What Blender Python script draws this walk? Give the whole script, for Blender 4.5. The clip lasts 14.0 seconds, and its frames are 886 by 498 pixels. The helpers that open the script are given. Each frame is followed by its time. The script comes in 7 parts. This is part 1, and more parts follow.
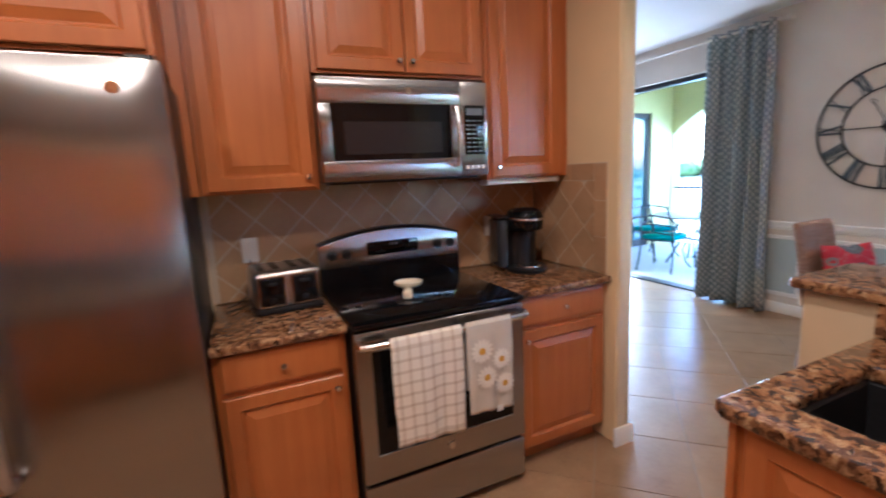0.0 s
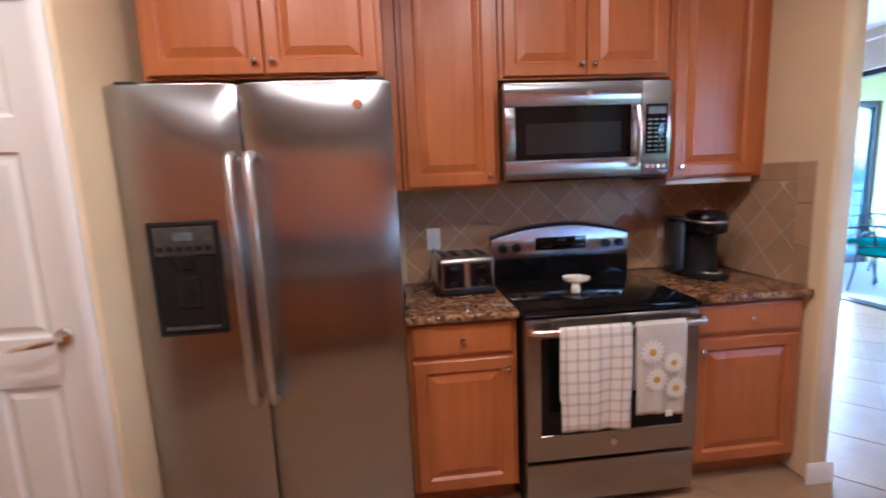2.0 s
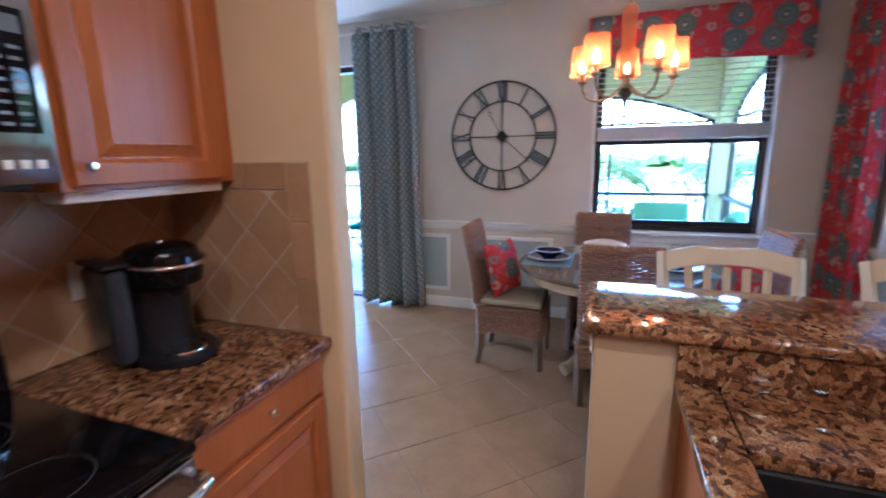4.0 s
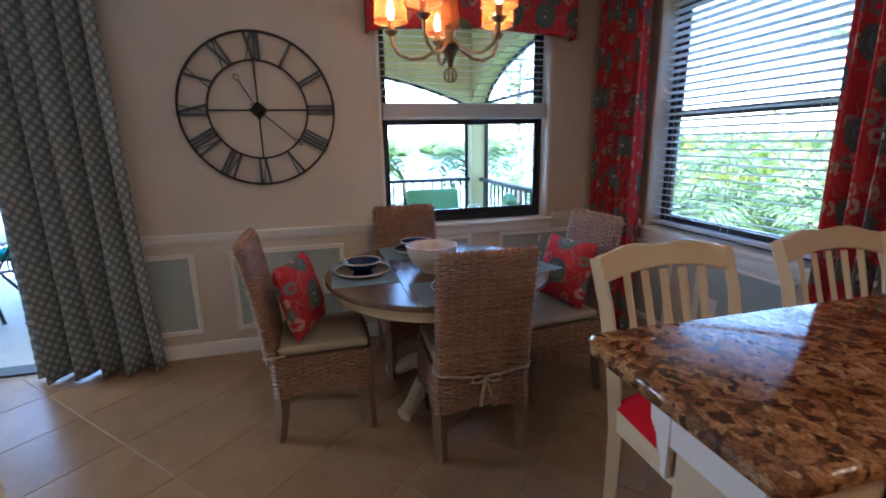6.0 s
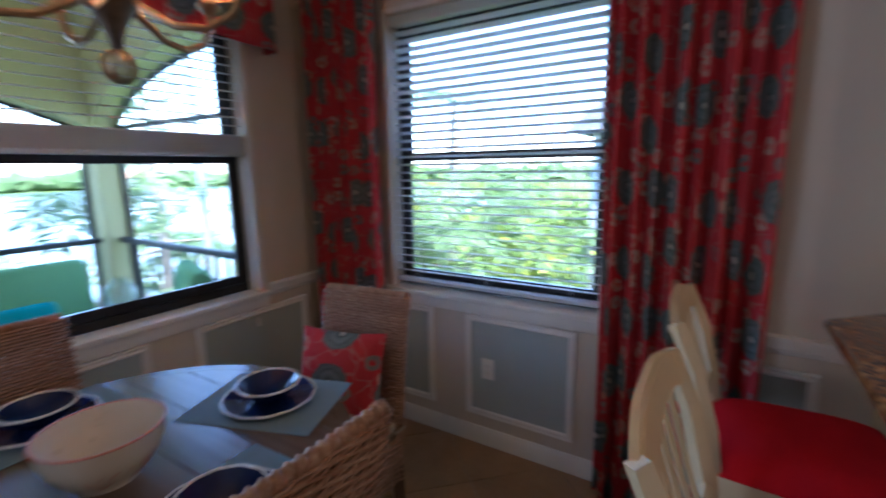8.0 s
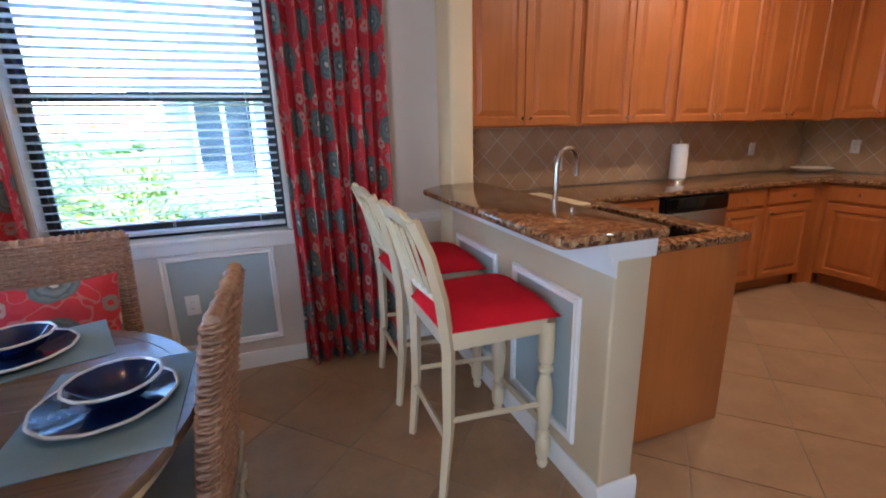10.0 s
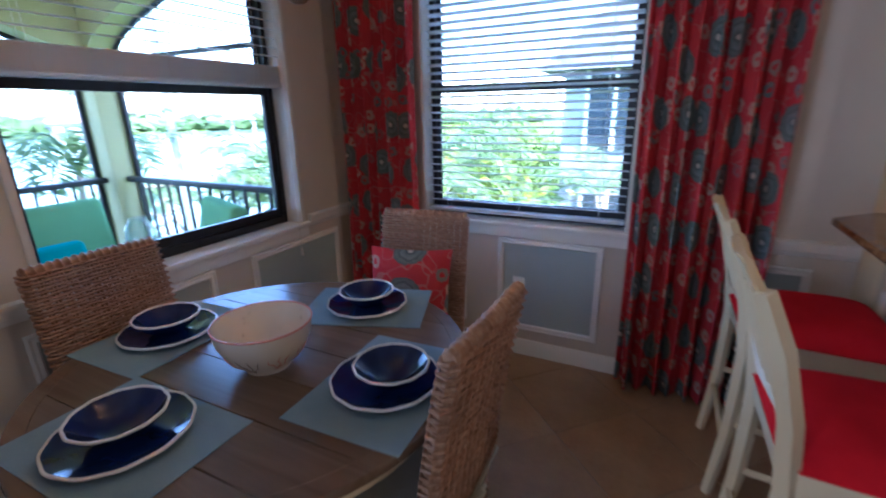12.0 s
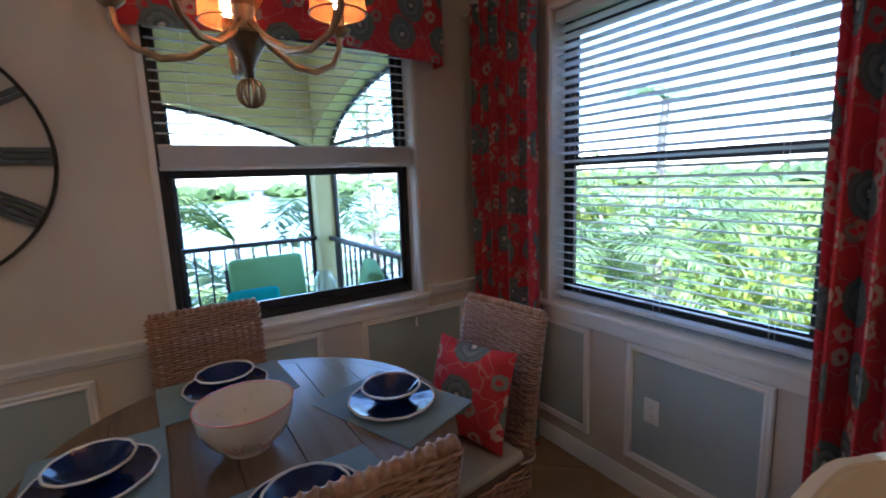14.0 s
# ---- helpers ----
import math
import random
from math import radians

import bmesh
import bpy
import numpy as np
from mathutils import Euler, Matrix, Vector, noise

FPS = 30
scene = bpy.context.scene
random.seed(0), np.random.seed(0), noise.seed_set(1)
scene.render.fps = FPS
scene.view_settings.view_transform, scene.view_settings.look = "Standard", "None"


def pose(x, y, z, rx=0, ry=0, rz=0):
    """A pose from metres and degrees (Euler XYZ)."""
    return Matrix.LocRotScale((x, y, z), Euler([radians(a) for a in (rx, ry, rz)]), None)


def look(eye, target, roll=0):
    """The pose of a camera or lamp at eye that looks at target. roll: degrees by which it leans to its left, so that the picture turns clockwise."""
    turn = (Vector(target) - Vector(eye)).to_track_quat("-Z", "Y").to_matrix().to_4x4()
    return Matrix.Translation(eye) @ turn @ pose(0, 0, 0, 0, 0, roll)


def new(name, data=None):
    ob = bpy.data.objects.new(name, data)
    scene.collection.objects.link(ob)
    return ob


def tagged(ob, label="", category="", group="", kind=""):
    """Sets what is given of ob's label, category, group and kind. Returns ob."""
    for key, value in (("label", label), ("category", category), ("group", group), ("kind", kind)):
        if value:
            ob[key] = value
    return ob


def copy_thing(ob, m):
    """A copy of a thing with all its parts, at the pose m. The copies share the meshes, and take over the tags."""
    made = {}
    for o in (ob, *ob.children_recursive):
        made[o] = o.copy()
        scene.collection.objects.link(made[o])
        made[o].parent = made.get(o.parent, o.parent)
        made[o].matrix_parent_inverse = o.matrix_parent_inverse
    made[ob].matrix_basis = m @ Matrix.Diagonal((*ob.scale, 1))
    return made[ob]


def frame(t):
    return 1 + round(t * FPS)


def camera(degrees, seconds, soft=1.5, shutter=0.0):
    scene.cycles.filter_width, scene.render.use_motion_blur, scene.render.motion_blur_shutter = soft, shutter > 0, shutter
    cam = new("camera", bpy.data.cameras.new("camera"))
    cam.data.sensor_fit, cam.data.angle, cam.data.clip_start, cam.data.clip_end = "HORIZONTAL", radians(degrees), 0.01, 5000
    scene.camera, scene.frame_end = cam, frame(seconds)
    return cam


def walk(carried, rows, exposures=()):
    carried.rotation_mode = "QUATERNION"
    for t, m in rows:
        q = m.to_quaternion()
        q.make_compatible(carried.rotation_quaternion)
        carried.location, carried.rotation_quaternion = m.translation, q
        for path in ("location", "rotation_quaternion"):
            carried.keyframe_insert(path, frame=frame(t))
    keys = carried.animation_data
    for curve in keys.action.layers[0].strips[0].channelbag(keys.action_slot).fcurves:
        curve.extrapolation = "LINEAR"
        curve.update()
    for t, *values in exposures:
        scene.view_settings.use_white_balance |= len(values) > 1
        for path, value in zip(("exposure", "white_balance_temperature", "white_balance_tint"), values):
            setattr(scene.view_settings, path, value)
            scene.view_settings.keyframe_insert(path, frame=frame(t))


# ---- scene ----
cam = camera(89.7, 14.0, soft=1.9, shutter=0.4)
PATH = [
    (0, (1.133, 0.595, 1.461), (1.95, 2.39, 1.128), -2.9),
    (0.5, (1.021, 0.494, 1.473), (1.411, 2.432, 1.17), -3.7),
    (1, (0.998, 0.434, 1.468), (1.056, 2.412, 1.176), -3.8),
    (1.5, (0.975, 0.401, 1.457), (1.03, 2.38, 1.17), -3.3),
    (2, (0.986, 0.483, 1.458), (1.175, 2.451, 1.157), -2.5),
    (2.5, (1.076, 0.67, 1.463), (1.833, 2.487, 1.109), -1.6),
    (3, (1.296, 0.892, 1.471), (2.553, 2.396, 1.078), -0.7),
    (3.5, (1.488, 1.138, 1.483), (3.049, 2.321, 1.076), 0.3),
    (4, (1.639, 1.407, 1.486), (3.476, 2.083, 1.078), -1.0),
    (4.2, (1.7, 1.482, 1.477), (3.59, 1.985, 1.06), -1.1),
    (6.3, (2.563, 1.928, 1.427), (4.433, 1.411, 0.943), -1.2),
    (6.5, (2.599, 1.931, 1.433), (4.464, 1.404, 0.941), -1.3),
    (7, (2.883, 1.857, 1.455), (4.745, 1.239, 1.064), -1.7),
    (7.5, (3.222, 1.802, 1.487), (4.929, 0.82, 1.141), -0.4),
    (8, (3.515, 1.809, 1.511), (4.549, 0.136, 1.151), -0.9),
    (8.5, (3.578, 1.871, 1.498), (3.76, -0.079, 1.093), -1.2),
    (8.7, (3.605, 1.98, 1.471), (3.511, 0.024, 1.065), -0.4),
    (10.8, (4.083, 2.574, 1.363), (3.397, 0.789, 0.778), -1.1),
    (11, (4.066, 2.526, 1.365), (3.575, 0.675, 0.786), -2.3),
    (11.5, (3.892, 2.401, 1.44), (4.14, 0.511, 0.835), -0.3),
    (12, (3.792, 2.203, 1.453), (4.642, 0.493, 0.859), -1.1),
    (12.5, (3.723, 1.903, 1.508), (4.871, 0.338, 1.026), -1.9),
    (13, (3.585, 1.695, 1.541), (4.976, 0.303, 1.185), -1.9),
    (13.5, (3.459, 1.581, 1.523), (5.007, 0.358, 1.196), -1.8),
    (14, (3.43, 1.56, 1.512), (5.088, 0.488, 1.197), -2.1),
]
walk(cam, [(t, look(eye, target, roll)) for t, eye, target, roll in PATH], [(0, 5.1, 4850, 15), (0.5, 5.6, 4700, 15), (1, 5.5, 4250, 14), (1.6, 5.3, 4250, 14), (2.1, 5.25, 4600, 15), (2.5, 5.65, 4900, 15), (3, 5.5, 4600, 15), (3.5, 4.95, 4550, 15), (4, 4.95, 4500, 15), (6.3, 3.95, 5300, 16), (7, 3.9, 5300, 17), (8, 3.6, 5250, 17), (8.5, 3.95, 5250, 15), (10.8, 4.75, 5100, 14), (11.4, 4.35, 4900, 16), (12.3, 3.8, 5050, 18), (14, 3.6, 5350, 16)])

# ---- world, sun, lights ----
world = bpy.data.worlds.new("world")
scene.world = world
world.use_nodes = True
wn = world.node_tree.nodes
sky = wn.new("ShaderNodeTexSky")
sky.sky_type = "NISHITA"
sky.sun_disc = False
SUN_EL, SUN_AZ = radians(58), radians(-60)
sky.sun_elevation, sky.sun_rotation = SUN_EL, SUN_AZ
wn["Background"].inputs["Strength"].default_value = 0.15
world.node_tree.links.new(sky.outputs[0], wn["Background"].inputs["Color"])
sun_data = bpy.data.lights.new("sun", "SUN")
sun_data.energy, sun_data.angle, sun_data.color = 2.9, radians(0.5), (1.0, 0.95, 0.86)
sun = new("sun", sun_data)
sun.matrix_world = look((0, 0, 0), (-math.sin(SUN_AZ) * math.cos(SUN_EL), -math.cos(SUN_AZ) * math.cos(SUN_EL), -math.sin(SUN_EL)))


def area_light(name, place, target, sx, sy, power, colour):
    d = bpy.data.lights.new(name, "AREA")
    d.shape, d.size, d.size_y, d.energy, d.color = "RECTANGLE", sx, sy, power, colour
    ob = new(name, d)
    ob.matrix_world = look(place, target)
    return ob


# daylight in the opening of the sliding door
area_light("door_daylight", (5.80, 5.50, 1.2), (4.0, 4.6, 1.0), 1.15, 2.1, 4.5, (0.86, 0.94, 1.0))


# ---- materials ----
def nodes(name, rough=0.5, metal=0.0, spec=0.5):
    m = bpy.data.materials.new(name)
    m.use_nodes = True
    b = m.node_tree.nodes["Principled BSDF"]
    b.inputs["Roughness"].default_value = rough
    b.inputs["Metallic"].default_value = metal
    b.inputs["Specular IOR Level"].default_value = spec
    return m, m.node_tree.nodes, m.node_tree.links, b


def coords(n, l, scale=(1, 1, 1), rot=(0, 0, 0), world_space=False):
    if world_space:
        out = n.new("ShaderNodeNewGeometry").outputs["Position"]
    else:
        out = n.new("ShaderNodeTexCoord").outputs["Object"]
    mp = n.new("ShaderNodeMapping")
    mp.inputs["Scale"].default_value = scale
    mp.inputs["Rotation"].default_value = rot
    l.new(out, mp.inputs["Vector"])
    return mp.outputs["Vector"]


def noise_tex(n, l, vec, scale, detail=3.0, rough=0.55, dist=0.0):
    t = n.new("ShaderNodeTexNoise")
    t.inputs["Scale"].default_value, t.inputs["Detail"].default_value = scale, detail
    t.inputs["Roughness"].default_value, t.inputs["Distortion"].default_value = rough, dist
    l.new(vec, t.inputs["Vector"])
    return t.outputs["Fac"]


def ramp(n, l, fac, stops):
    r = n.new("ShaderNodeValToRGB")
    e = r.color_ramp.elements
    while len(e) < len(stops):
        e.new(0.5)
    for k, (p, c) in enumerate(stops):
        e[k].position = p
        e[k].color = (c[0], c[1], c[2], 1)
    l.new(fac, r.inputs["Fac"])
    return r.outputs["Color"]


def mixc(n, l, fac, a, b, mode="MIX"):
    m = n.new("ShaderNodeMix")
    m.data_type, m.blend_type = "RGBA", mode
    for sock, v in ((m.inputs[0], fac), (m.inputs[6], a), (m.inputs[7], b)):
        if isinstance(v, (int, float)):
            sock.default_value = v
        elif isinstance(v, tuple):
            sock.default_value = (v[0], v[1], v[2], 1)
        else:
            l.new(v, sock)
    return m.outputs[2]


def bump(n, l, b, height, strength=0.2, dist=0.01):
    bp = n.new("ShaderNodeBump")
    bp.inputs["Strength"].default_value, bp.inputs["Distance"].default_value = strength, dist
    l.new(height, bp.inputs["Height"])
    l.new(bp.outputs["Normal"], b.inputs["Normal"])


def paint(name, col, rough=0.55, grain=220.0, strength=0.08, vary=0.06, dist=0.002):
    m, n, l, b = nodes(name, rough)
    v = coords(n, l, world_space=True)
    big = noise_tex(n, l, v, 1.7, 3)
    lo = tuple(c * (1 - vary) for c in col)
    hi = tuple(min(1, c * (1 + vary)) for c in col)
    l.new(ramp(n, l, big, [(0.3, lo), (0.7, hi)]), b.inputs["Base Color"])
    bump(n, l, b, noise_tex(n, l, v, grain, 2), strength, dist)
    return m


def mottled(name, stops, scale, rough=0.5, metal=0.0, bump_s=0.1, stretch=(1, 1, 1), detail=4.0, dist=0.004, world_space=False, spec=0.5):
    m, n, l, b = nodes(name, rough, metal, spec)
    v = coords(n, l, stretch, world_space=world_space)
    f = noise_tex(n, l, v, scale, detail)
    l.new(ramp(n, l, f, stops), b.inputs["Base Color"])
    if bump_s:
        bump(n, l, b, f, bump_s, dist)
    return m


def wood(name, a, c, rough=0.35, axis="z", piece=False, scale=1.0):
    m, n, l, b = nodes(name, rough)
    s = {"z": (14, 14, 0.9), "x": (0.9, 14, 14), "y": (14, 0.9, 14)}[axis]
    v = coords(n, l, tuple(q * scale for q in s))
    f = noise_tex(n, l, v, 2.2, 6, 0.6, 0.6)
    v2 = coords(n, l, (1.3, 1.3, 1.3))
    f2 = noise_tex(n, l, v2, 2.0, 2)
    col = ramp(n, l, f, [(0.25, a), (0.75, c)])
    dark = mixc(n, l, 1.0, col, ramp(n, l, f2, [(0.3, (0.82, 0.80, 0.78)), (0.7, (1.0, 1.0, 1.0))]), "MULTIPLY")
    if piece:
        oi = n.new("ShaderNodeObjectInfo")
        dark = mixc(n, l, 1.0, dark, ramp(n, l, oi.outputs["Random"], [(0.0, (0.86, 0.84, 0.82)), (1.0, (1.0, 1.0, 1.0))]), "MULTIPLY")
    l.new(dark, b.inputs["Base Color"])
    bump(n, l, b, f, 0.06, 0.002)
    return m


def granite_mat():
    m, n, l, b = nodes("granite", 0.08, 0, 0.5)
    v = coords(n, l, world_space=True)
    warp = noise_tex(n, l, v, 9, 3)
    vo = n.new("ShaderNodeTexVoronoi")
    vo.inputs["Scale"].default_value = 66
    vm = n.new("ShaderNodeVectorMath")
    vm.operation = "ADD"
    sc = n.new("ShaderNodeVectorMath")
    sc.operation = "SCALE"
    nt = n.new("ShaderNodeTexNoise")
    nt.inputs["Scale"].default_value = 26
    l.new(v, nt.inputs["Vector"])
    l.new(nt.outputs["Color"], sc.inputs[0])
    sc.inputs["Scale"].default_value = 0.05
    l.new(v, vm.inputs[0])
    l.new(sc.outputs[0], vm.inputs[1])
    l.new(vm.outputs[0], vo.inputs["Vector"])
    sep = n.new("ShaderNodeSeparateColor")
    l.new(vo.outputs["Color"], sep.inputs[0])
    flecks = ramp(n, l, sep.outputs[0], [(0.0, (0.06, 0.03, 0.018)), (0.22, (0.15, 0.075, 0.04)), (0.5, (0.32, 0.16, 0.07)), (0.8, (0.45, 0.25, 0.11)), (1.0, (0.54, 0.36, 0.19))])
    patches = ramp(n, l, warp, [(0.35, (0.58, 0.48, 0.40)), (0.62, (1, 1, 1))])
    c = mixc(n, l, 1.0, flecks, patches, "MULTIPLY")
    fine = ramp(n, l, noise_tex(n, l, v, 260, 2), [(0.38, (0.5, 0.42, 0.38)), (0.55, (1, 1, 1))])
    l.new(mixc(n, l, 1.0, c, fine, "MULTIPLY"), b.inputs["Base Color"])
    return m


def tile_mat(name, lo, hi, rough):
    m, n, l, b = nodes(name, rough)
    v = coords(n, l, world_space=True)
    oi = n.new("ShaderNodeObjectInfo")
    f = noise_tex(n, l, v, 5.0, 5, 0.6)
    f2 = noise_tex(n, l, v, 45.0, 3)
    col = ramp(n, l, f, [(0.25, lo), (0.75, hi)])
    col = mixc(n, l, 0.18, col, ramp(n, l, f2, [(0.35, lo), (0.65, hi)]))
    col = mixc(n, l, 1.0, col, ramp(n, l, oi.outputs["Random"], [(0, (0.86, 0.85, 0.84)), (1, (1, 1, 1))]), "MULTIPLY")
    l.new(col, b.inputs["Base Color"])
    r = n.new("ShaderNodeMapRange")
    r.inputs["To Min"].default_value, r.inputs["To Max"].default_value = rough * 0.8, rough * 1.2
    l.new(f, r.inputs["Value"])
    l.new(r.outputs[0], b.inputs["Roughness"])
    bump(n, l, b, f, 0.05, 0.003)
    return m


def steel_mat():
    m, n, l, b = nodes("brushed_steel", 0.3, 1.0)
    v = coords(n, l, (0.6, 0.6, 420))
    f = noise_tex(n, l, v, 3.0, 2)
    l.new(ramp(n, l, f, [(0.3, (0.38, 0.365, 0.355)), (0.7, (0.43, 0.415, 0.405))]), b.inputs["Base Color"])
    r = n.new("ShaderNodeMapRange")
    r.inputs["To Min"].default_value, r.inputs["To Max"].default_value = 0.23, 0.27
    l.new(f, r.inputs["Value"])
    l.new(r.outputs[0], b.inputs["Roughness"])
    b.inputs["Anisotropic"].default_value = 1.0
    tg = n.new("ShaderNodeTangent")
    tg.direction_type, tg.axis = "RADIAL", "Z"
    l.new(tg.outputs[0], b.inputs["Tangent"])
    big = noise_tex(n, l, coords(n, l, (0.6, 0.6, 2.2)), 2.5, 1)
    bump(n, l, b, big, 0.10, 0.02)
    return m


def glass_mat(name="window_glass"):
    m, n, l, b = nodes(name, 0.0)
    mix = n.new("ShaderNodeMixShader")
    tr, gl, fr = n.new("ShaderNodeBsdfTransparent"), n.new("ShaderNodeBsdfGlossy"), n.new("ShaderNodeFresnel")
    gl.inputs["Roughness"].default_value = 0.0
    tr.inputs["Color"].default_value = (0.90, 0.935, 0.96, 1)
    fr.inputs["IOR"].default_value = 1.3
    l.new(fr.outputs[0], mix.inputs[0])
    l.new(tr.outputs[0], mix.inputs[1])
    l.new(gl.outputs[0], mix.inputs[2])
    l.new(mix.outputs[0], n["Material Output"].inputs["Surface"])
    return m


def glow(name, col, strength):
    m, n, l, b = nodes(name, 0.6)
    b.inputs["Base Color"].default_value = (*col, 1)
    b.inputs["Emission Color"].default_value = (*col, 1)
    b.inputs["Emission Strength"].default_value = strength
    return m


M_WALL = paint("wall_paint_tan", (0.62, 0.55, 0.47))
M_CREAM = paint("wall_paint_cream", (0.72, 0.56, 0.33))
M_HALF = paint("half_wall_paint", (0.56, 0.44, 0.28))
M_CEIL = paint("ceiling_paint", (0.74, 0.72, 0.68), 0.8, 60, 0.3, 0.03, 0.004)
M_TRIM = paint("trim_white", (0.80, 0.78, 0.74), 0.35, 90, 0.03, 0.03)
M_PANEL = paint("panel_grey_green", (0.40, 0.46, 0.45), 0.5)
M_GROUT = paint("grout", (0.34, 0.27, 0.20), 0.85, 400, 0.2)
M_FLOOR = tile_mat("floor_tile", (0.28, 0.165, 0.085), (0.43, 0.275, 0.152), 0.30)
M_SPLASH = tile_mat("splash_tile", (0.41, 0.25, 0.13), (0.54, 0.355, 0.20), 0.35)
M_MAPLE = wood("maple_stained", (0.42, 0.124, 0.023), (0.50, 0.163, 0.034), 0.36)
M_MAPLE_X = wood("maple_stained_across", (0.42, 0.124, 0.023), (0.50, 0.163, 0.034), 0.36, "x")
M_GRANITE = granite_mat()
M_STEEL = steel_mat()
M_CHROME = mottled("satin_nickel", [(0.3, (0.70, 0.67, 0.62)), (0.7, (0.78, 0.75, 0.70))], 30, 0.18, 1.0, 0)
M_BLACK = mottled("black_gloss", [(0.3, (0.003, 0.003, 0.0035)), (0.7, (0.006, 0.006, 0.0065))], 8, 0.06, 0, 0, spec=0.3)
M_BLACKM = mottled("black_plastic", [(0.3, (0.008, 0.008, 0.009)), (0.7, (0.014, 0.014, 0.016))], 60, 0.36, 0, 0.05, spec=0.35)
M_BRONZE = mottled("bronze_frame", [(0.3, (0.012, 0.013, 0.016)), (0.7, (0.022, 0.023, 0.028))], 40, 0.4, 0.2, 0.03)
M_GLASS = glass_mat()


# ---- mesh helpers ----
def mesh_of(name, bm, mat, smooth=True):
    me = bpy.data.meshes.new(name)
    bm.normal_update()
    bm.to_mesh(me)
    bm.free()
    if smooth:
        for p in me.polygons:
            p.use_smooth = True
        me.set_sharp_from_angle(angle=radians(38))
    me.materials.append(mat)
    return me


def part(name, bm, mat, parent=None, label="", smooth=True):
    ob = new(name, mesh_of(name, bm, mat, smooth))
    if parent is not None:
        ob.parent = parent
    if label:
        tagged(ob, label)
    return ob


def again(ob, m, parent=None):
    """Another object on the same mesh, at the pose m."""
    c = new(ob.name.split(".")[0], ob.data)
    c.matrix_basis = m
    c.parent = parent if parent is not None else ob.parent
    if "label" in ob:
        c["label"] = ob["label"]
    return c


def thing(name, label, category, m=None, group="", kind=""):
    e = new(name)
    e.empty_display_size = 0.1
    tagged(e, label, category, group, kind)
    if m is not None:
        e.matrix_basis = m
    return e


def box(bm, x0, x1, y0, y1, z0, z1, bevel=0.0, seg=2, m=None):
    r = bmesh.ops.create_cube(bm, size=1)
    vs = r["verts"]
    bmesh.ops.scale(bm, vec=(x1 - x0, y1 - y0, z1 - z0), verts=vs)
    bmesh.ops.translate(bm, vec=((x0 + x1) / 2, (y0 + y1) / 2, (z0 + z1) / 2), verts=vs)
    if bevel:
        es = list({e for v in vs for e in v.link_edges})
        r = bmesh.ops.bevel(bm, geom=es, offset=bevel, segments=seg, affect="EDGES", profile=0.5)
        vs = list({v for f in r["faces"] for v in f.verts} | {v for v in vs if v.is_valid})
    if m is not None:
        bmesh.ops.transform(bm, matrix=m, verts=vs)
    return bm


def bx(*a, bevel=0.0, seg=2, m=None):
    return box(bmesh.new(), *a, bevel=bevel, seg=seg, m=m)


def tube(bm, pts, rad, seg=10, closed=False, flat=1.0):
    """A tube along points; rad is a number or one for each point."""
    pts = [Vector(p) for p in pts]
    k = len(pts)
    rads = [rad] * k if isinstance(rad, (int, float)) else list(rad)
    rings = []
    up = Vector((0, 0, 1))
    last = None
    for i, p in enumerate(pts):
        a = pts[(i - 1) % k] if closed or i > 0 else p
        c = pts[(i + 1) % k] if closed or i < k - 1 else p
        d = (c - a).normalized()
        if last is None:
            side = d.cross(up) if abs(d.dot(up)) < 0.95 else d.cross(Vector((1, 0, 0)))
        else:
            side = last - d * last.dot(d)
        side.normalize()
        last = side
        nrm = side.cross(d)
        rings.append([bm.verts.new(p + (side * math.cos(q) + nrm * math.sin(q) * flat) * rads[i]) for q in (2 * math.pi * j / seg for j in range(seg))])
    for i in range(k if closed else k - 1):
        r0, r1 = rings[i], rings[(i + 1) % k]
        for j in range(seg):
            bm.faces.new((r0[j], r0[(j + 1) % seg], r1[(j + 1) % seg], r1[j]))
    if not closed:
        bm.faces.new(rings[0][::-1])
        bm.faces.new(rings[-1])
    return bm


def lathe(bm, prof, seg=24, centre=(0, 0, 0), sx=1.0, sy=1.0, wave=None):
    """Turn a profile of (radius, z) round the z axis."""
    cx, cy, cz = centre
    rings = []
    for r, z in prof:
        if r < 1e-6:
            rings.append([bm.verts.new((cx, cy, cz + z))])
        else:
            ring = []
            for j in range(seg):
                q = 2 * math.pi * j / seg
                f = 1.0 if wave is None else wave(q, r)
                ring.append(bm.verts.new((cx + r * f * math.cos(q) * sx, cy + r * f * math.sin(q) * sy, cz + z)))
            rings.append(ring)
    for a, c in zip(rings, rings[1:]):
        for j in range(seg):
            k = (j + 1) % seg
            if len(a) == 1 and len(c) > 1:
                bm.faces.new((a[0], c[j], c[k])[::-1])
            elif len(c) == 1 and len(a) > 1:
                bm.faces.new((a[j], a[k], c[0]))
            elif len(a) > 1:
                bm.faces.new((a[j], a[k], c[k], c[j]))
    bmesh.ops.recalc_face_normals(bm, faces=bm.faces)
    return bm


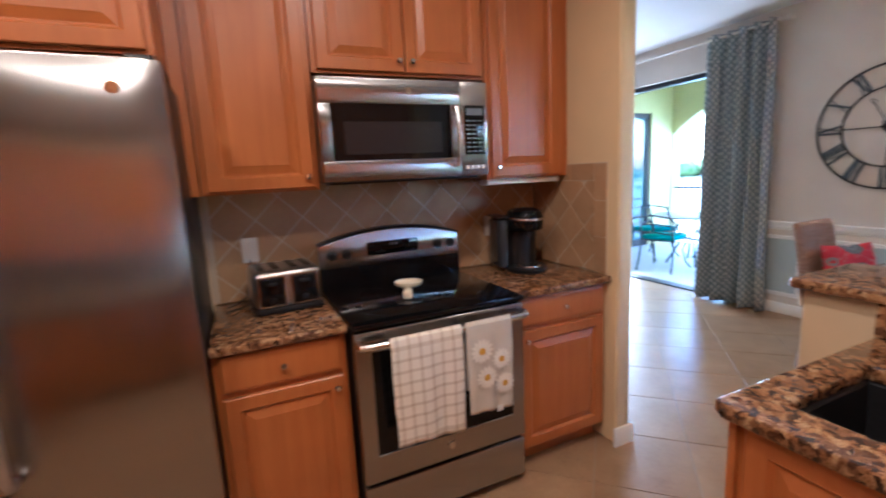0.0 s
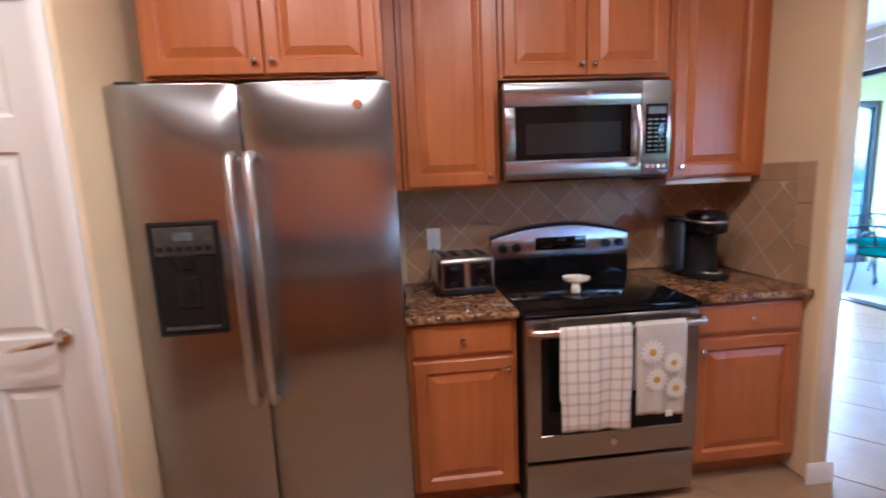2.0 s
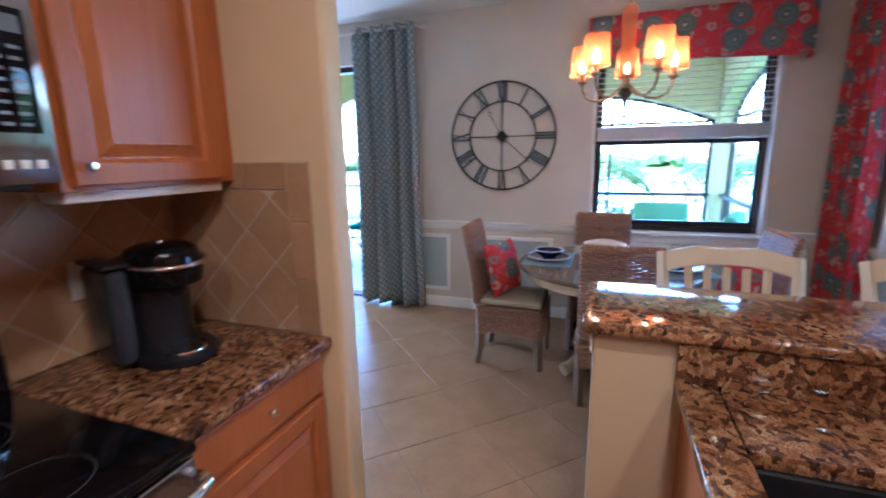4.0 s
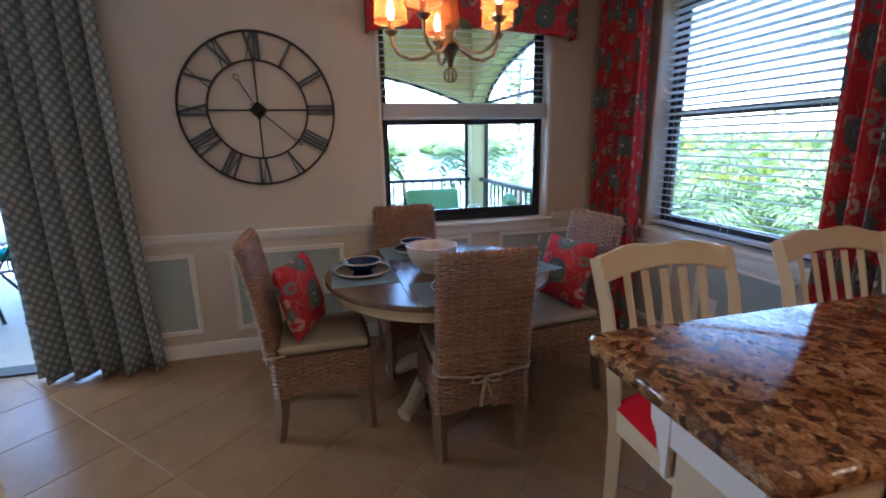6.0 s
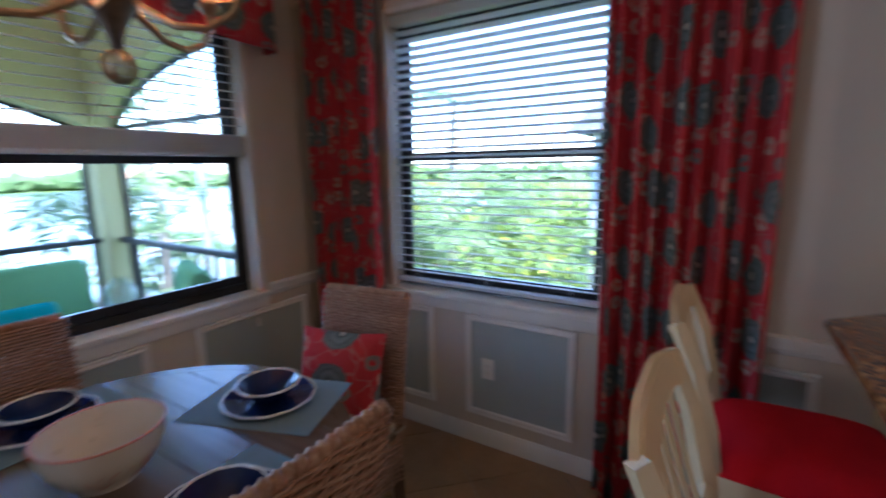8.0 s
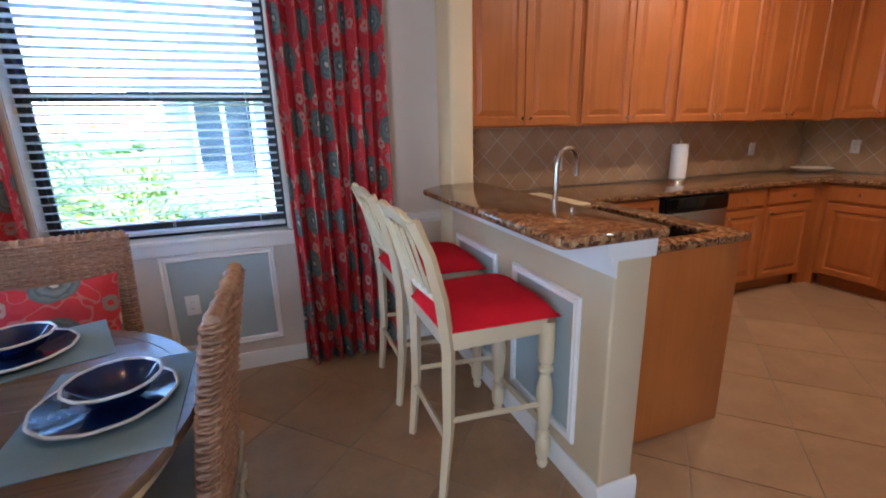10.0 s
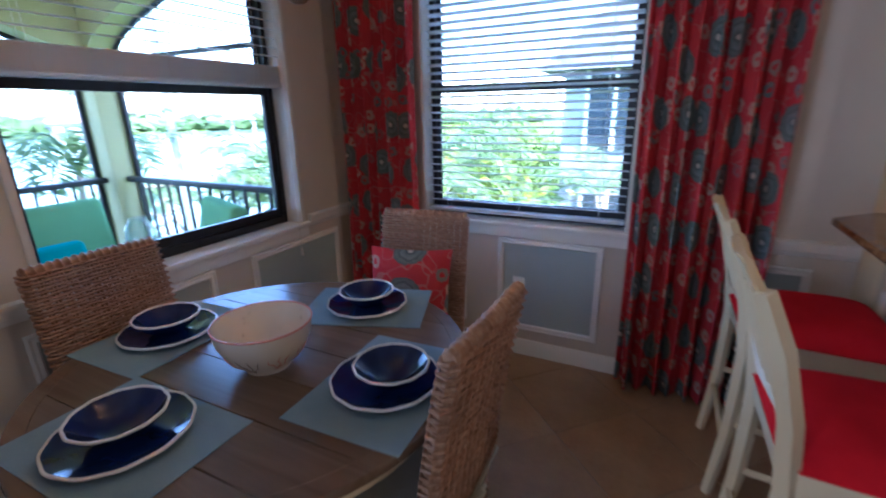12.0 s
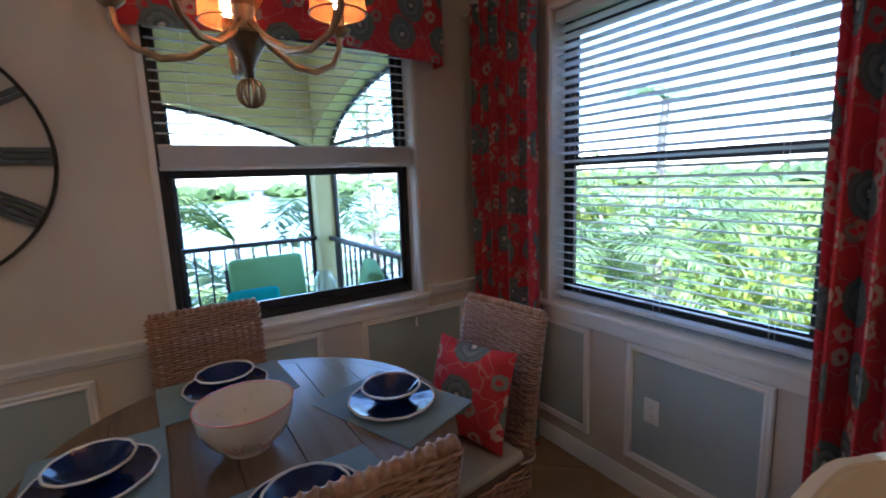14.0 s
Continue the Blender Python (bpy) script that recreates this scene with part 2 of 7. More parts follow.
def prism(bm, outline, z0, z1, bevel=0.0, seg=2):
    """An outline in x and y, raised from z0 to z1."""
    vs = [bm.verts.new((x, y, z0)) for x, y in outline]
    f = bm.faces.new(vs)
    r = bmesh.ops.extrude_face_region(bm, geom=[f])
    top = [g for g in r["geom"] if isinstance(g, bmesh.types.BMVert)]
    bmesh.ops.translate(bm, vec=(0, 0, z1 - z0), verts=top)
    bmesh.ops.recalc_face_normals(bm, faces=bm.faces)
    if bevel:
        es = [e for e in bm.edges if abs(e.verts[0].co.z - e.verts[1].co.z) < 1e-6]
        bmesh.ops.bevel(bm, geom=es, offset=bevel, segments=seg, affect="EDGES", profile=0.5)
    return bm


def turned(bm, m):
    bmesh.ops.transform(bm, matrix=m, verts=bm.verts)
    return bm


def structure(name, bm, mat, label, category="", parent=None):
    ob = part(name, bm, mat, parent)
    tagged(ob, label, category or name.split("_")[0], "", "structure")
    return ob


# ---- plan ----
EX, SY, NY = 5.69, -0.21, 2.87     # dining east wall, dining south wall, stove wall
CZ = 2.75
W1 = (0.27, 1.52, 0.83, 2.31)      # east window: y0 y1 z0 z1
W2 = (3.94, 5.10, 0.83, 2.31)      # south window: x0 x1 z0 z1
SD = (3.45, 6.2, 2.37)             # sliding door: y0 y1 top
KW, KS = -0.90, -0.50              # kitchen west and south walls
NB = 7.0                           # far north wall

base = bmesh.new()
box(base, -2.2, EX + 0.2, -0.9, NB + 0.2, -0.25, -0.004)
floor = structure("floor", base, M_GROUT, "beige grout bed under diagonal ceramic floor tiles", "floor")
structure("ceiling", bx(-2.2, EX + 0.2, -0.9, NB + 0.2, CZ, CZ + 0.2), M_CEIL, "flat off-white painted ceiling with light texture", "ceiling")

b = bmesh.new()
y0, y1, z0, z1 = W1
for a in ((SY - 0.2, y0, 0, CZ), (y1, SD[0], 0, CZ), (y0, y1, 0, z0), (y0, y1, z1, CZ), (SD[0], SD[1], SD[2], CZ), (SD[1], NB + 0.2, 0, CZ)):
    box(b, EX, EX + 0.2, *a)
structure("wall_east", b, M_WALL, "warm tan painted dining wall with window and sliding door openings", "wall")
b = bmesh.new()
x0, x1, z0, z1 = W2
for a in ((2.99, x0, 0, CZ), (x1, EX, 0, CZ), (x0, x1, 0, z0), (x0, x1, z1, CZ)):
    box(b, a[0], a[1], SY - 0.2, SY, a[2], a[3])
structure("wall_south", b, M_WALL, "warm tan painted dining wall with one large window", "wall")
structure("wall_stub", bx(2.84, 2.99, KS, 0.0, 0, CZ, bevel=0.02, seg=3), M_CREAM, "cream painted wall end between kitchen and dining room", "wall")
structure("wall_kitchen_south", bx(KW - 0.15, 2.84, KS - 0.15, KS, 0, CZ), M_CREAM, "cream painted kitchen wall behind cabinets", "wall")
structure("wall_kitchen_west", bx(KW - 0.15, KW, KS, 3.02, 0, CZ), M_CREAM, "cream painted kitchen side wall", "wall")
structure("wall_north_kitchen", bx(KW, 2.80, NY, NY + 0.15, 0, CZ), M_CREAM, "cream painted wall behind the stove", "wall")
structure("wall_end", bx(2.80, 2.90, 2.19, NY + 0.15, 0, CZ, bevel=0.018, seg=3), M_CREAM, "cream rounded wall end beside the stove counter", "wall")
structure("wall_far_north", bx(-2.2, EX, NB, NB + 0.2, 0, CZ), M_WALL, "plain tan far wall of the living room", "wall")
structure("wall_far_west", bx(-2.2, -2.0, 3.02, NB, 0, CZ), M_WALL, "plain tan side wall of the living room", "wall")
structure("wall_living_south", bx(-2.0, KW, 2.87, 3.02, 0, CZ), M_WALL, "plain tan wall behind the kitchen", "wall")


# ---- trim, wainscot ----
def nested(bm, x0, x1, z0, z1, prof, y=0.0, cap=True):
    """Rings of a rectangle facing -y: prof holds (inset, depth towards -y)."""
    rings = []
    for ins, d in prof:
        rings.append([bm.verts.new(c) for c in ((x0 + ins, y - d, z0 + ins), (x1 - ins, y - d, z0 + ins), (x1 - ins, y - d, z1 - ins), (x0 + ins, y - d, z1 - ins))])
    for a, c in zip(rings, rings[1:]):
        for j in range(4):
            k = (j + 1) % 4
            bm.faces.new((a[j], a[k], c[k], c[j]))
    if cap:
        bm.faces.new(rings[-1])
    return bm


FRAME_PROF = [(0, 0), (0, 0.012), (0.006, 0.017), (0.016, 0.013), (0.026, 0.017), (0.034, 0.012), (0.034, 0.002)]


def wall_panel(length, z0, z1, m):
    """A framed panel of the wainscot that faces -y before the pose m."""
    e = thing("wainscot_panel", "grey-green painted wall panel in a white moulded frame", "wall panel", m, "wainscot panels", "structure")
    part("frame", nested(bmesh.new(), 0, length, z0, z1, FRAME_PROF, cap=False), M_TRIM, e, "white picture-frame moulding", False)
    part("panel", bx(0.034, length - 0.034, -0.003, 0.002, z0 + 0.034, z1 - 0.034), M_PANEL, e, "flat grey-green field")
    return e


FACE_E = pose(0, 0, 0, 0, 0, -90)       # -y turned to -x


def on_east(y, z=0):
    return pose(EX - 0.001, y, z, 0, 0, -90)


def on_south(x):
    return pose(x, SY + 0.001, 0, 0, 0, 180)


for ya, yb in ((3.30, 2.82), (2.60, 1.84), (1.62, 0.88), (0.66, -0.04)):
    wall_panel(ya - yb, 0.17, 0.74, on_east(ya))
for xa, xb in ((5.42, 4.83), (4.62, 4.03), (3.74, 3.14)):
    wall_panel(xa - xb, 0.17, 0.74, on_south(xa))
for ya, yb in ((1.27, 0.78), (0.62, 0.10)):
    wall_panel(ya - yb, 0.17, 0.78, pose(2.992, yb, 0, 0, 0, 90))


def run(name, prof, length, m, mat, label, category):
    """A moulding: profile of (out, z) drawn along x, facing -y."""
    bm = bmesh.new()
    a = [bm.verts.new((0, -o, z)) for o, z in prof]
    c = [bm.verts.new((length, -o, z)) for o, z in prof]
    k = len(prof)
    for j in range(k):
        q = (j + 1) % k
        bm.faces.new((a[j], c[j], c[q], a[q]))
    bm.faces.new(a[::-1])
    bm.faces.new(c)
    bmesh.ops.recalc_face_normals(bm, faces=bm.faces)
    ob = part(name, bm, mat, None, "", True)
    ob.matrix_basis = m
    tagged(ob, label, category, "", "structure")
    return ob


RAIL = [(0, 0.795), (0.008, 0.80), (0.012, 0.815), (0.022, 0.822), (0.024, 0.845), (0.03, 0.855), (0.03, 0.868), (0.0, 0.872)]
BASE = [(0, 0), (0.014, 0), (0.014, 0.075), (0.010, 0.085), (0.006, 0.098), (0, 0.10)]
CHAIR_L = "white moulded chair rail along the wall"
BASE_L = "white moulded baseboard"
run("chair_rail", RAIL, SD[0] - 0.06 - 1.58, on_east(SD[0] - 0.06), M_TRIM, CHAIR_L, "chair rail")
run("chair_rail", RAIL, 0.21 - SY - 0.03, on_east(0.21), M_TRIM, CHAIR_L, "chair rail")
run("chair_rail", RAIL, EX - 5.16 - 0.031, on_south(EX - 0.031), M_TRIM, CHAIR_L, "chair rail")
run("chair_rail", RAIL, 3.88 - 2.995, on_south(3.88), M_TRIM, CHAIR_L, "chair rail")
run("baseboard", BASE, SD[0] - 0.06 - SY - 0.015, on_east(SD[0] - 0.06), M_TRIM, BASE_L, "baseboard")
run("baseboard", BASE, EX - 0.015 - 3.005, on_south(EX - 0.015), M_TRIM, BASE_L, "baseboard")
run("baseboard", BASE, 1.42 - SY - 0.015, pose(2.991, SY + 0.015, 0, 0, 0, 90), M_TRIM, BASE_L, "baseboard")
run("baseboard", BASE, 0.18, pose(3.005, 1.421, 0, 0, 0, 180), M_TRIM, BASE_L, "baseboard")
run("baseboard", BASE, 0.128, pose(2.786, 2.189, 0, 0, 0, 0), M_TRIM, BASE_L, "baseboard")
run("baseboard", BASE, 0.83, pose(2.901, 2.177, 0, 0, 0, 90), M_TRIM, BASE_L, "baseboard")


# ---- windows ----
def slat_mesh():
    bm = bmesh.new()
    w, sag = 0.048, 0.004
    rows = []
    for j in range(5):
        u = (j / 4 - 0.5)
        rows.append((u * w, sag * (1 - 4 * u * u)))
    top = [[bm.verts.new((x, y, z)) for x in (0, 1)] for y, z in rows]
    bot = [[bm.verts.new((x, y, z - 0.0025)) for x in (0, 1)] for y, z in rows]
    for j in range(4):
        bm.faces.new((top[j][0], top[j][1], top[j + 1][1], top[j + 1][0]))
        bm.faces.new((bot[j][0], bot[j + 1][0], bot[j + 1][1], bot[j][1]))
    for j in (0, 4):
        bm.faces.new((top[j][0], bot[j][0], bot[j][1], top[j][1]) if j == 4 else (top[j][1], bot[j][1], bot[j][0], top[j][0]))
    for k in (0, 1):
        bm.faces.new([top[j][k] for j in range(5)] + [bot[j][k] for j in range(4, -1, -1)])
    bmesh.ops.recalc_face_normals(bm, faces=bm.faces)
    return mesh_of("slat", bm, M_BLIND)


M_BLIND, n_, l_, b_ = nodes("blind_white", 0.4)
c_ = ramp(n_, l_, noise_tex(n_, l_, coords(n_, l_, (2, 60, 60)), 3, 3), [(0.3, (0.78, 0.78, 0.77)), (0.7, (0.84, 0.84, 0.83))])
l_.new(c_, b_.inputs["Base Color"])
t_, x_ = n_.new("ShaderNodeBsdfTranslucent"), n_.new("ShaderNodeMixShader")
l_.new(c_, t_.inputs["Color"])
x_.inputs[0].default_value = 0.5
l_.new(b_.outputs[0], x_.inputs[1])
l_.new(t_.outputs[0], x_.inputs[2])
l_.new(x_.outputs[0], n_["Material Output"].inputs["Surface"])
M_CORD = paint("cord_white", (0.75, 0.74, 0.70), 0.7)
SLAT = slat_mesh()


def window(name, length, z0, z1, m, blind_to, label, tilt):
    """A single-hung window that faces -y: frame, sashes and a slatted blind, from x 0 to length."""
    w = thing(name, label, "window", m, "", "structure")
    f = bmesh.new()
    for a in ((0, 0.03, z0, z1), (length - 0.03, length, z0, z1), (0.03, length - 0.03, z0, z0 + 0.045), (0.03, length - 0.03, z1 - 0.04, z1)):
        box(f, a[0], a[1], 0.10, 0.17, a[2], a[3], bevel=0.003, seg=1)
    part("window_frame", f, M_BRONZE, w, "dark bronze aluminium frame")
    zm = (z0 + z1) / 2
    for nm, za, zb, yy in (("upper_sash", zm - 0.02, z1 - 0.04, 0.14), ("lower_sash", z0 + 0.045, zm + 0.025, 0.115)):
        s = bmesh.new()
        for a in ((0.03, 0.052, za, zb), (length - 0.052, length - 0.03, za, zb), (0.052, length - 0.052, za, za + 0.045), (0.052, length - 0.052, zb - 0.045, zb)):
            box(s, a[0], a[1], yy, yy + 0.022, a[2], a[3], bevel=0.002, seg=1)
        sash = part(nm, s, M_BRONZE, w, "dark bronze sash")
        g = part("pane", bx(0.052, length - 0.052, yy + 0.009, yy + 0.013, za + 0.045, zb - 0.045), M_GLASS, sash, "clear window glass", False)
        g.visible_shadow = False
    t = bmesh.new()
    box(t, -0.05, length + 0.05, -0.035, 0.10, z0 - 0.022, z0 + 0.004, bevel=0.006)
    box(t, -0.045, length + 0.045, -0.016, -0.001, z0 - 0.085, z0 - 0.022, bevel=0.004)
    part("window_sill", t, M_TRIM, w, "white painted sill and apron")
    r = bmesh.new()
    for a in ((-0.028, -0.002, z0 + 0.004, z1 + 0.028), (length + 0.002, length + 0.028, z0 + 0.004, z1 + 0.028), (-0.002, length + 0.002, z1 + 0.002, z1 + 0.028)):
        box(r, a[0], a[1], -0.012, -0.001, a[2], a[3], bevel=0.003)
    part("trim", r, M_WALLTRIM, w, "narrow painted edge round the opening")
    blind = thing("window_blind", "white slatted faux-wood blind, " + ("half raised" if blind_to > z0 + 0.3 else "lowered with open slats"), "blind", m)
    part("headrail", bx(0.006, length - 0.006, 0.02, 0.075, z1 - 0.055, z1 - 0.004, bevel=0.003), M_BLIND, blind)
    zz = z1 - 0.09
    step = 0.0432
    while zz > blind_to + (0.13 if blind_to > z0 + 0.3 else 0.06):
        ob = new("slat", SLAT)
        ob.parent = blind
        ob.matrix_basis = pose(0.012, 0.048, zz, tilt, 0, 0) @ Matrix.Diagonal((length - 0.024, 1, 1, 1))
        zz -= step
    if blind_to > z0 + 0.3:
        for j in range(19):
            ob = new("slat", SLAT)
            ob.parent = blind
            ob.matrix_basis = pose(0.012, 0.048, blind_to + 0.0235 + j * 0.0046) @ Matrix.Diagonal((length - 0.024, 1, 1.75, 1))
    part("bottom_rail", bx(0.008, length - 0.008, 0.020, 0.076, blind_to, blind_to + 0.02, bevel=0.003), M_BLIND, blind)
    for u in (0.12, 0.5, 0.88):
        for yy in (0.0225, 0.0735):
            part("ladder_cord", tube(bmesh.new(), [(length * u, yy, blind_to + 0.02), (length * u, yy, z1 - 0.055)], 0.0011, 5), M_CORD, blind)
    return w


M_WALLTRIM = paint("reveal_paint", (0.70, 0.66, 0.60), 0.5)
window("window_1", W1[1] - W1[0], W1[2], W1[3], pose(EX, W1[1], 0, 0, 0, -90), 1.585, "single-hung dining window with dark bronze frame facing the balcony", 9)
window("window_2", W2[1] - W2[0], W2[2], W2[3], pose(W2[1], SY, 0, 0, 0, 180), 0.862, "single-hung dining window with dark bronze frame facing the garden", -12)
cord = thing("blind_cord", "white blind pull cord with a tassel hanging below the sill", "cord")
part("cord", tube(bmesh.new(), [(EX - 0.042, 0.33, 0.70), (EX - 0.042, 0.332, 1.2), (EX - 0.030, 0.335, 2.2)], 0.0015, 5), M_CORD, cord)
part("tassel", lathe(bmesh.new(), [(0, 0.05), (0.005, 0.045), (0.009, 0.0), (0, -0.002)], 10, (EX - 0.042, 0.33, 0.655)), M_TRIM, cord)

# sliding door to the balcony
sd = thing("sliding_door", "open aluminium sliding glass door to the balcony", "door", None, "", "structure")
f = bmesh.new()
box(f, EX + 0.06, EX + 0.16, SD[0], SD[0] + 0.05, 0, SD[2])
box(f, EX + 0.06, EX + 0.16, SD[1] - 0.05, SD[1], 0, SD[2])
box(f, EX + 0.06, EX + 0.16, SD[0] + 0.05, SD[1] - 0.05, SD[2] - 0.05, SD[2])
box(f, EX + 0.04, EX + 0.18, SD[0] + 0.05, SD[1] - 0.05, -0.012, 0.012)
part("door_frame", f, M_BRONZE, sd, "dark bronze frame and track")
f = bmesh.new()
for a in ((4.95, 5.02, 0.02, 2.32), (6.08, 6.15, 0.02, 2.32), (5.02, 6.08, 0.02, 0.10), (5.02, 6.08, 2.25, 2.32)):
    box(f, EX + 0.09, EX + 0.12, *a, bevel=0.003, seg=1)
leaf = part("door_leaf", f, M_BRONZE, sd, "sliding leaf pushed aside")
part("pane", bx(EX + 0.10, EX + 0.106, 5.02, 6.08, 0.10, 2.25), M_GLASS, leaf, "", False).visible_shadow = False


# ---- kitchen ----
DOORPROF = [(0, 0), (0, 0.016), (0.004, 0.020), (0.050, 0.020), (0.056, 0.014), (0.060, 0.0085), (0.066, 0.0085), (0.092, 0.017), (0.096, 0.019)]
DRAWPROF = [(0, 0), (0, 0.014), (0.006, 0.018), (0.014, 0.020)]


def panel_door(x0, x1, z0, z1, parent, prof=DOORPROF, knob=None, y=0.0, name="cabinet_door"):
    d = part(name, nested(bmesh.new(), x0, x1, z0, z1, prof, y), M_MAPLE, parent, "", False)
    if knob:
        k = lathe(bmesh.new(), [(0, 0.026), (0.009, 0.025), (0.0125, 0.020), (0.012, 0.015), (0.006, 0.011), (0.006, 0.0), (0, 0)], 16)
        turned(k, pose(knob[0], y - 0.0195, knob[1], 90, 0, 0))
        part("knob", k, M_CHROME, d, "satin nickel knob")
    return d


def cabinet(name, width, depth, z0, z1, m, doors, label, drawers=0, knobs="", toe=False, body_top=None):
    """A cabinet that faces -y, from x 0 to width, its face at y 0. doors: how many; knobs: T or B for their height, L or R for a single door."""
    c = thing(name, label, "cabinet", m, "kitchen cabinets")
    bm = bmesh.new()
    if toe:
        box(bm, 0, width, 0.02, depth, z0 + 0.10, body_top or z1)
        if body_top:
            box(bm, 0, width, 0.02, 0.045, body_top, z1)
            box(bm, 0, width, depth - 0.02, depth, body_top, z1)
        box(bm, 0, width, 0.09, depth, z0, z0 + 0.10)
        za = z0 + 0.115
    else:
        box(bm, 0, width, 0, depth, z0, z1)
        za = z0 + 0.012
    yy = 0.02 if toe else 0.0
    part("body", bm, M_MAPLE, c)
    zb = z1 - 0.012
    g = 0.02
    if drawers:
        dh = 0.135
        w = (width - g * 2 - (drawers - 1) * 0.012) / drawers
        for j in range(drawers):
            xa = g + j * (w + 0.012)
            panel_door(xa, xa + w, zb - dh, zb, c, DRAWPROF, (xa + w / 2, zb - dh / 2), yy, "drawer")
        zb -= dh + 0.022
    w = (width - g * 2 - (doors - 1) * 0.006) / doors
    for j in range(doors):
        xa = g + j * (w + 0.006)
        kz = zb - 0.045 if "T" in knobs else za + 0.045
        if doors == 2:
            kx = xa + w - 0.028 if j == 0 else xa + 0.028
        else:
            kx = xa + w - 0.028 if "R" in knobs else xa + 0.028
        panel_door(xa, xa + w, za, zb, c, DOORPROF, (kx, kz), yy)
    return c


UP_L = "upper maple-stained cabinet with raised-panel door on the wall"
LO_L = "base maple-stained cabinet with drawer and raised-panel door"
UT = 2.42
cabinet("upper_cabinet", 0.86, 0.58, 1.862, UT, pose(0.10, 2.27, 0), 2, "upper maple-stained double-door cabinet above the fridge", 0, "B")
cabinet("upper_cabinet", 0.445, 0.33, 1.420, UT, pose(1.018, 2.54, 0), 1, UP_L, 0, "BR")
cabinet("upper_cabinet", 0.805, 0.33, 1.895, UT, pose(1.470, 2.54, 0), 2, "upper maple-stained double-door cabinet above the microwave", 0, "B")
cabinet("upper_cabinet", 0.455, 0.33, 1.420, UT, pose(2.282, 2.54, 0), 1, UP_L, 0, "BL")
structure("filler_strip", bx(2.739, 2.799, 2.56, 2.86, 1.42, UT), M_MAPLE, "maple filler between cabinet and wall", "trim")
part("side_panel", bx(0.962, 1.014, 2.56, 2.86, 1.42, UT), M_MAPLE, tagged(new("filler_panel"), "maple filler panel between wall cabinets", "panel"))
ul = thing("under_cabinet_light", "white under-cabinet strip light", "light")
part("housing", bx(2.29, 2.74, 2.555, 2.64, 1.392, 1.4195, bevel=0.006), M_TRIM, ul)
cabinet("base_cabinet", 0.465, 0.60, 0, 0.88, pose(0.990, 2.25, 0), 1, LO_L, 1, "TR", True)
cabinet("base_cabinet", 0.545, 0.60, 0, 0.88, pose(2.245, 2.25, 0), 1, LO_L, 1, "TL", True)

# south run and peninsula
for x0, x1, n in ((1.99, 2.835, 2), (1.15, 1.985, 2), (0.31, 1.145, 2), (-0.49, 0.305, 2)):
    cabinet("upper_cabinet", x1 - x0, 0.33, 1.372, UT, pose(x1, KS + 0.33, 0, 0, 0, 180), n, "upper maple-stained double-door cabinet on the wall", 0, "B")
for x0, x1, n, d in ((0.39, 0.845, 1, 1), (-0.18, 0.385, 1, 1)):
    cabinet("base_cabinet", x1 - x0, 0.60, 0, 0.88, pose(x1, KS + 0.62, 0, 0, 0, 180), n, LO_L, d, "TL", True)
cabinet("base_cabinet", 0.62, 0.60, 0, 0.88, pose(2.08, KS + 0.62, 0, 0, 0, 180), 1, "base maple-stained corner cabinet", 0, "TL", True)
# west run, meeting the south run in a corner
for y0, y1 in ((0.15, 0.63), (0.635, 1.11)):
    cabinet("base_cabinet", y1 - y0, 0.60, 0, 0.88, pose(-0.27, y0, 0, 0, 0, 90), 1, LO_L, 1, "TR", True)
for y0, y1 in ((-0.09, 0.66), (0.665, 1.11)):
    cabinet("upper_cabinet", y1 - y0, 0.325, 1.372, UT, pose(-0.57, y0, 0, 0, 0, 90), 2, "upper maple-stained double-door cabinet on the wall", 0, "B")
fb = bx(-0.288, -0.182, 0.06, 0.098, 0.0, 0.88)
box(fb, -0.33, -0.29, 0.06, 0.148, 0.0, 0.88)
structure("filler_strip", fb, M_MAPLE, "maple filler in the corner between base cabinets", "trim")
fb = bx(-0.568, -0.492, -0.21, -0.172, 1.372, UT)
box(fb, -0.61, -0.572, -0.21, -0.092, 1.372, UT)
structure("filler_strip", fb, M_MAPLE, "maple filler in the corner between wall cabinets", "trim")
cabinet("sink_cabinet", 1.05, 0.70, 0, 0.88, pose(2.11, 1.175, 0, 0, 0, -90), 2, "maple-stained sink cabinet with plain end panel", 0, "T", True, 0.68)
part("end_panel", bx(2.115, 2.838, 1.176, 1.194, 0.0, 0.88, bevel=0.002), M_MAPLE, tagged(new("peninsula_end_panel"), "plain maple-stained panel closing the peninsula", "panel"))

# dishwasher
dw = thing("dishwasher", "stainless steel dishwasher with black control strip", "dishwasher", pose(1.45, KS + 0.63, 0, 0, 0, 180))
part("body", bx(0, 0.60, 0.0, 0.58, 0.10, 0.872), M_BLACKM, dw)
part("door", bx(0.004, 0.596, -0.022, -0.001, 0.12, 0.76, bevel=0.006), M_STEEL, dw, "stainless door")
part("control_panel", bx(0.004, 0.596, -0.028, -0.001, 0.765, 0.868, bevel=0.010), M_BLACK, dw, "black control strip")
part("kick_plate", bx(0.004, 0.596, 0.05, 0.06, 0.0, 0.10), M_BLACKM, dw)


# counters
def slab(name, boxes, label, bevel=0.010):
    bm = bmesh.new()
    for a in boxes:
        box(bm, *a, bevel=bevel, seg=3)
    ob = part(name, bm, M_GRANITE)
    return tagged(ob, label, "worktop")


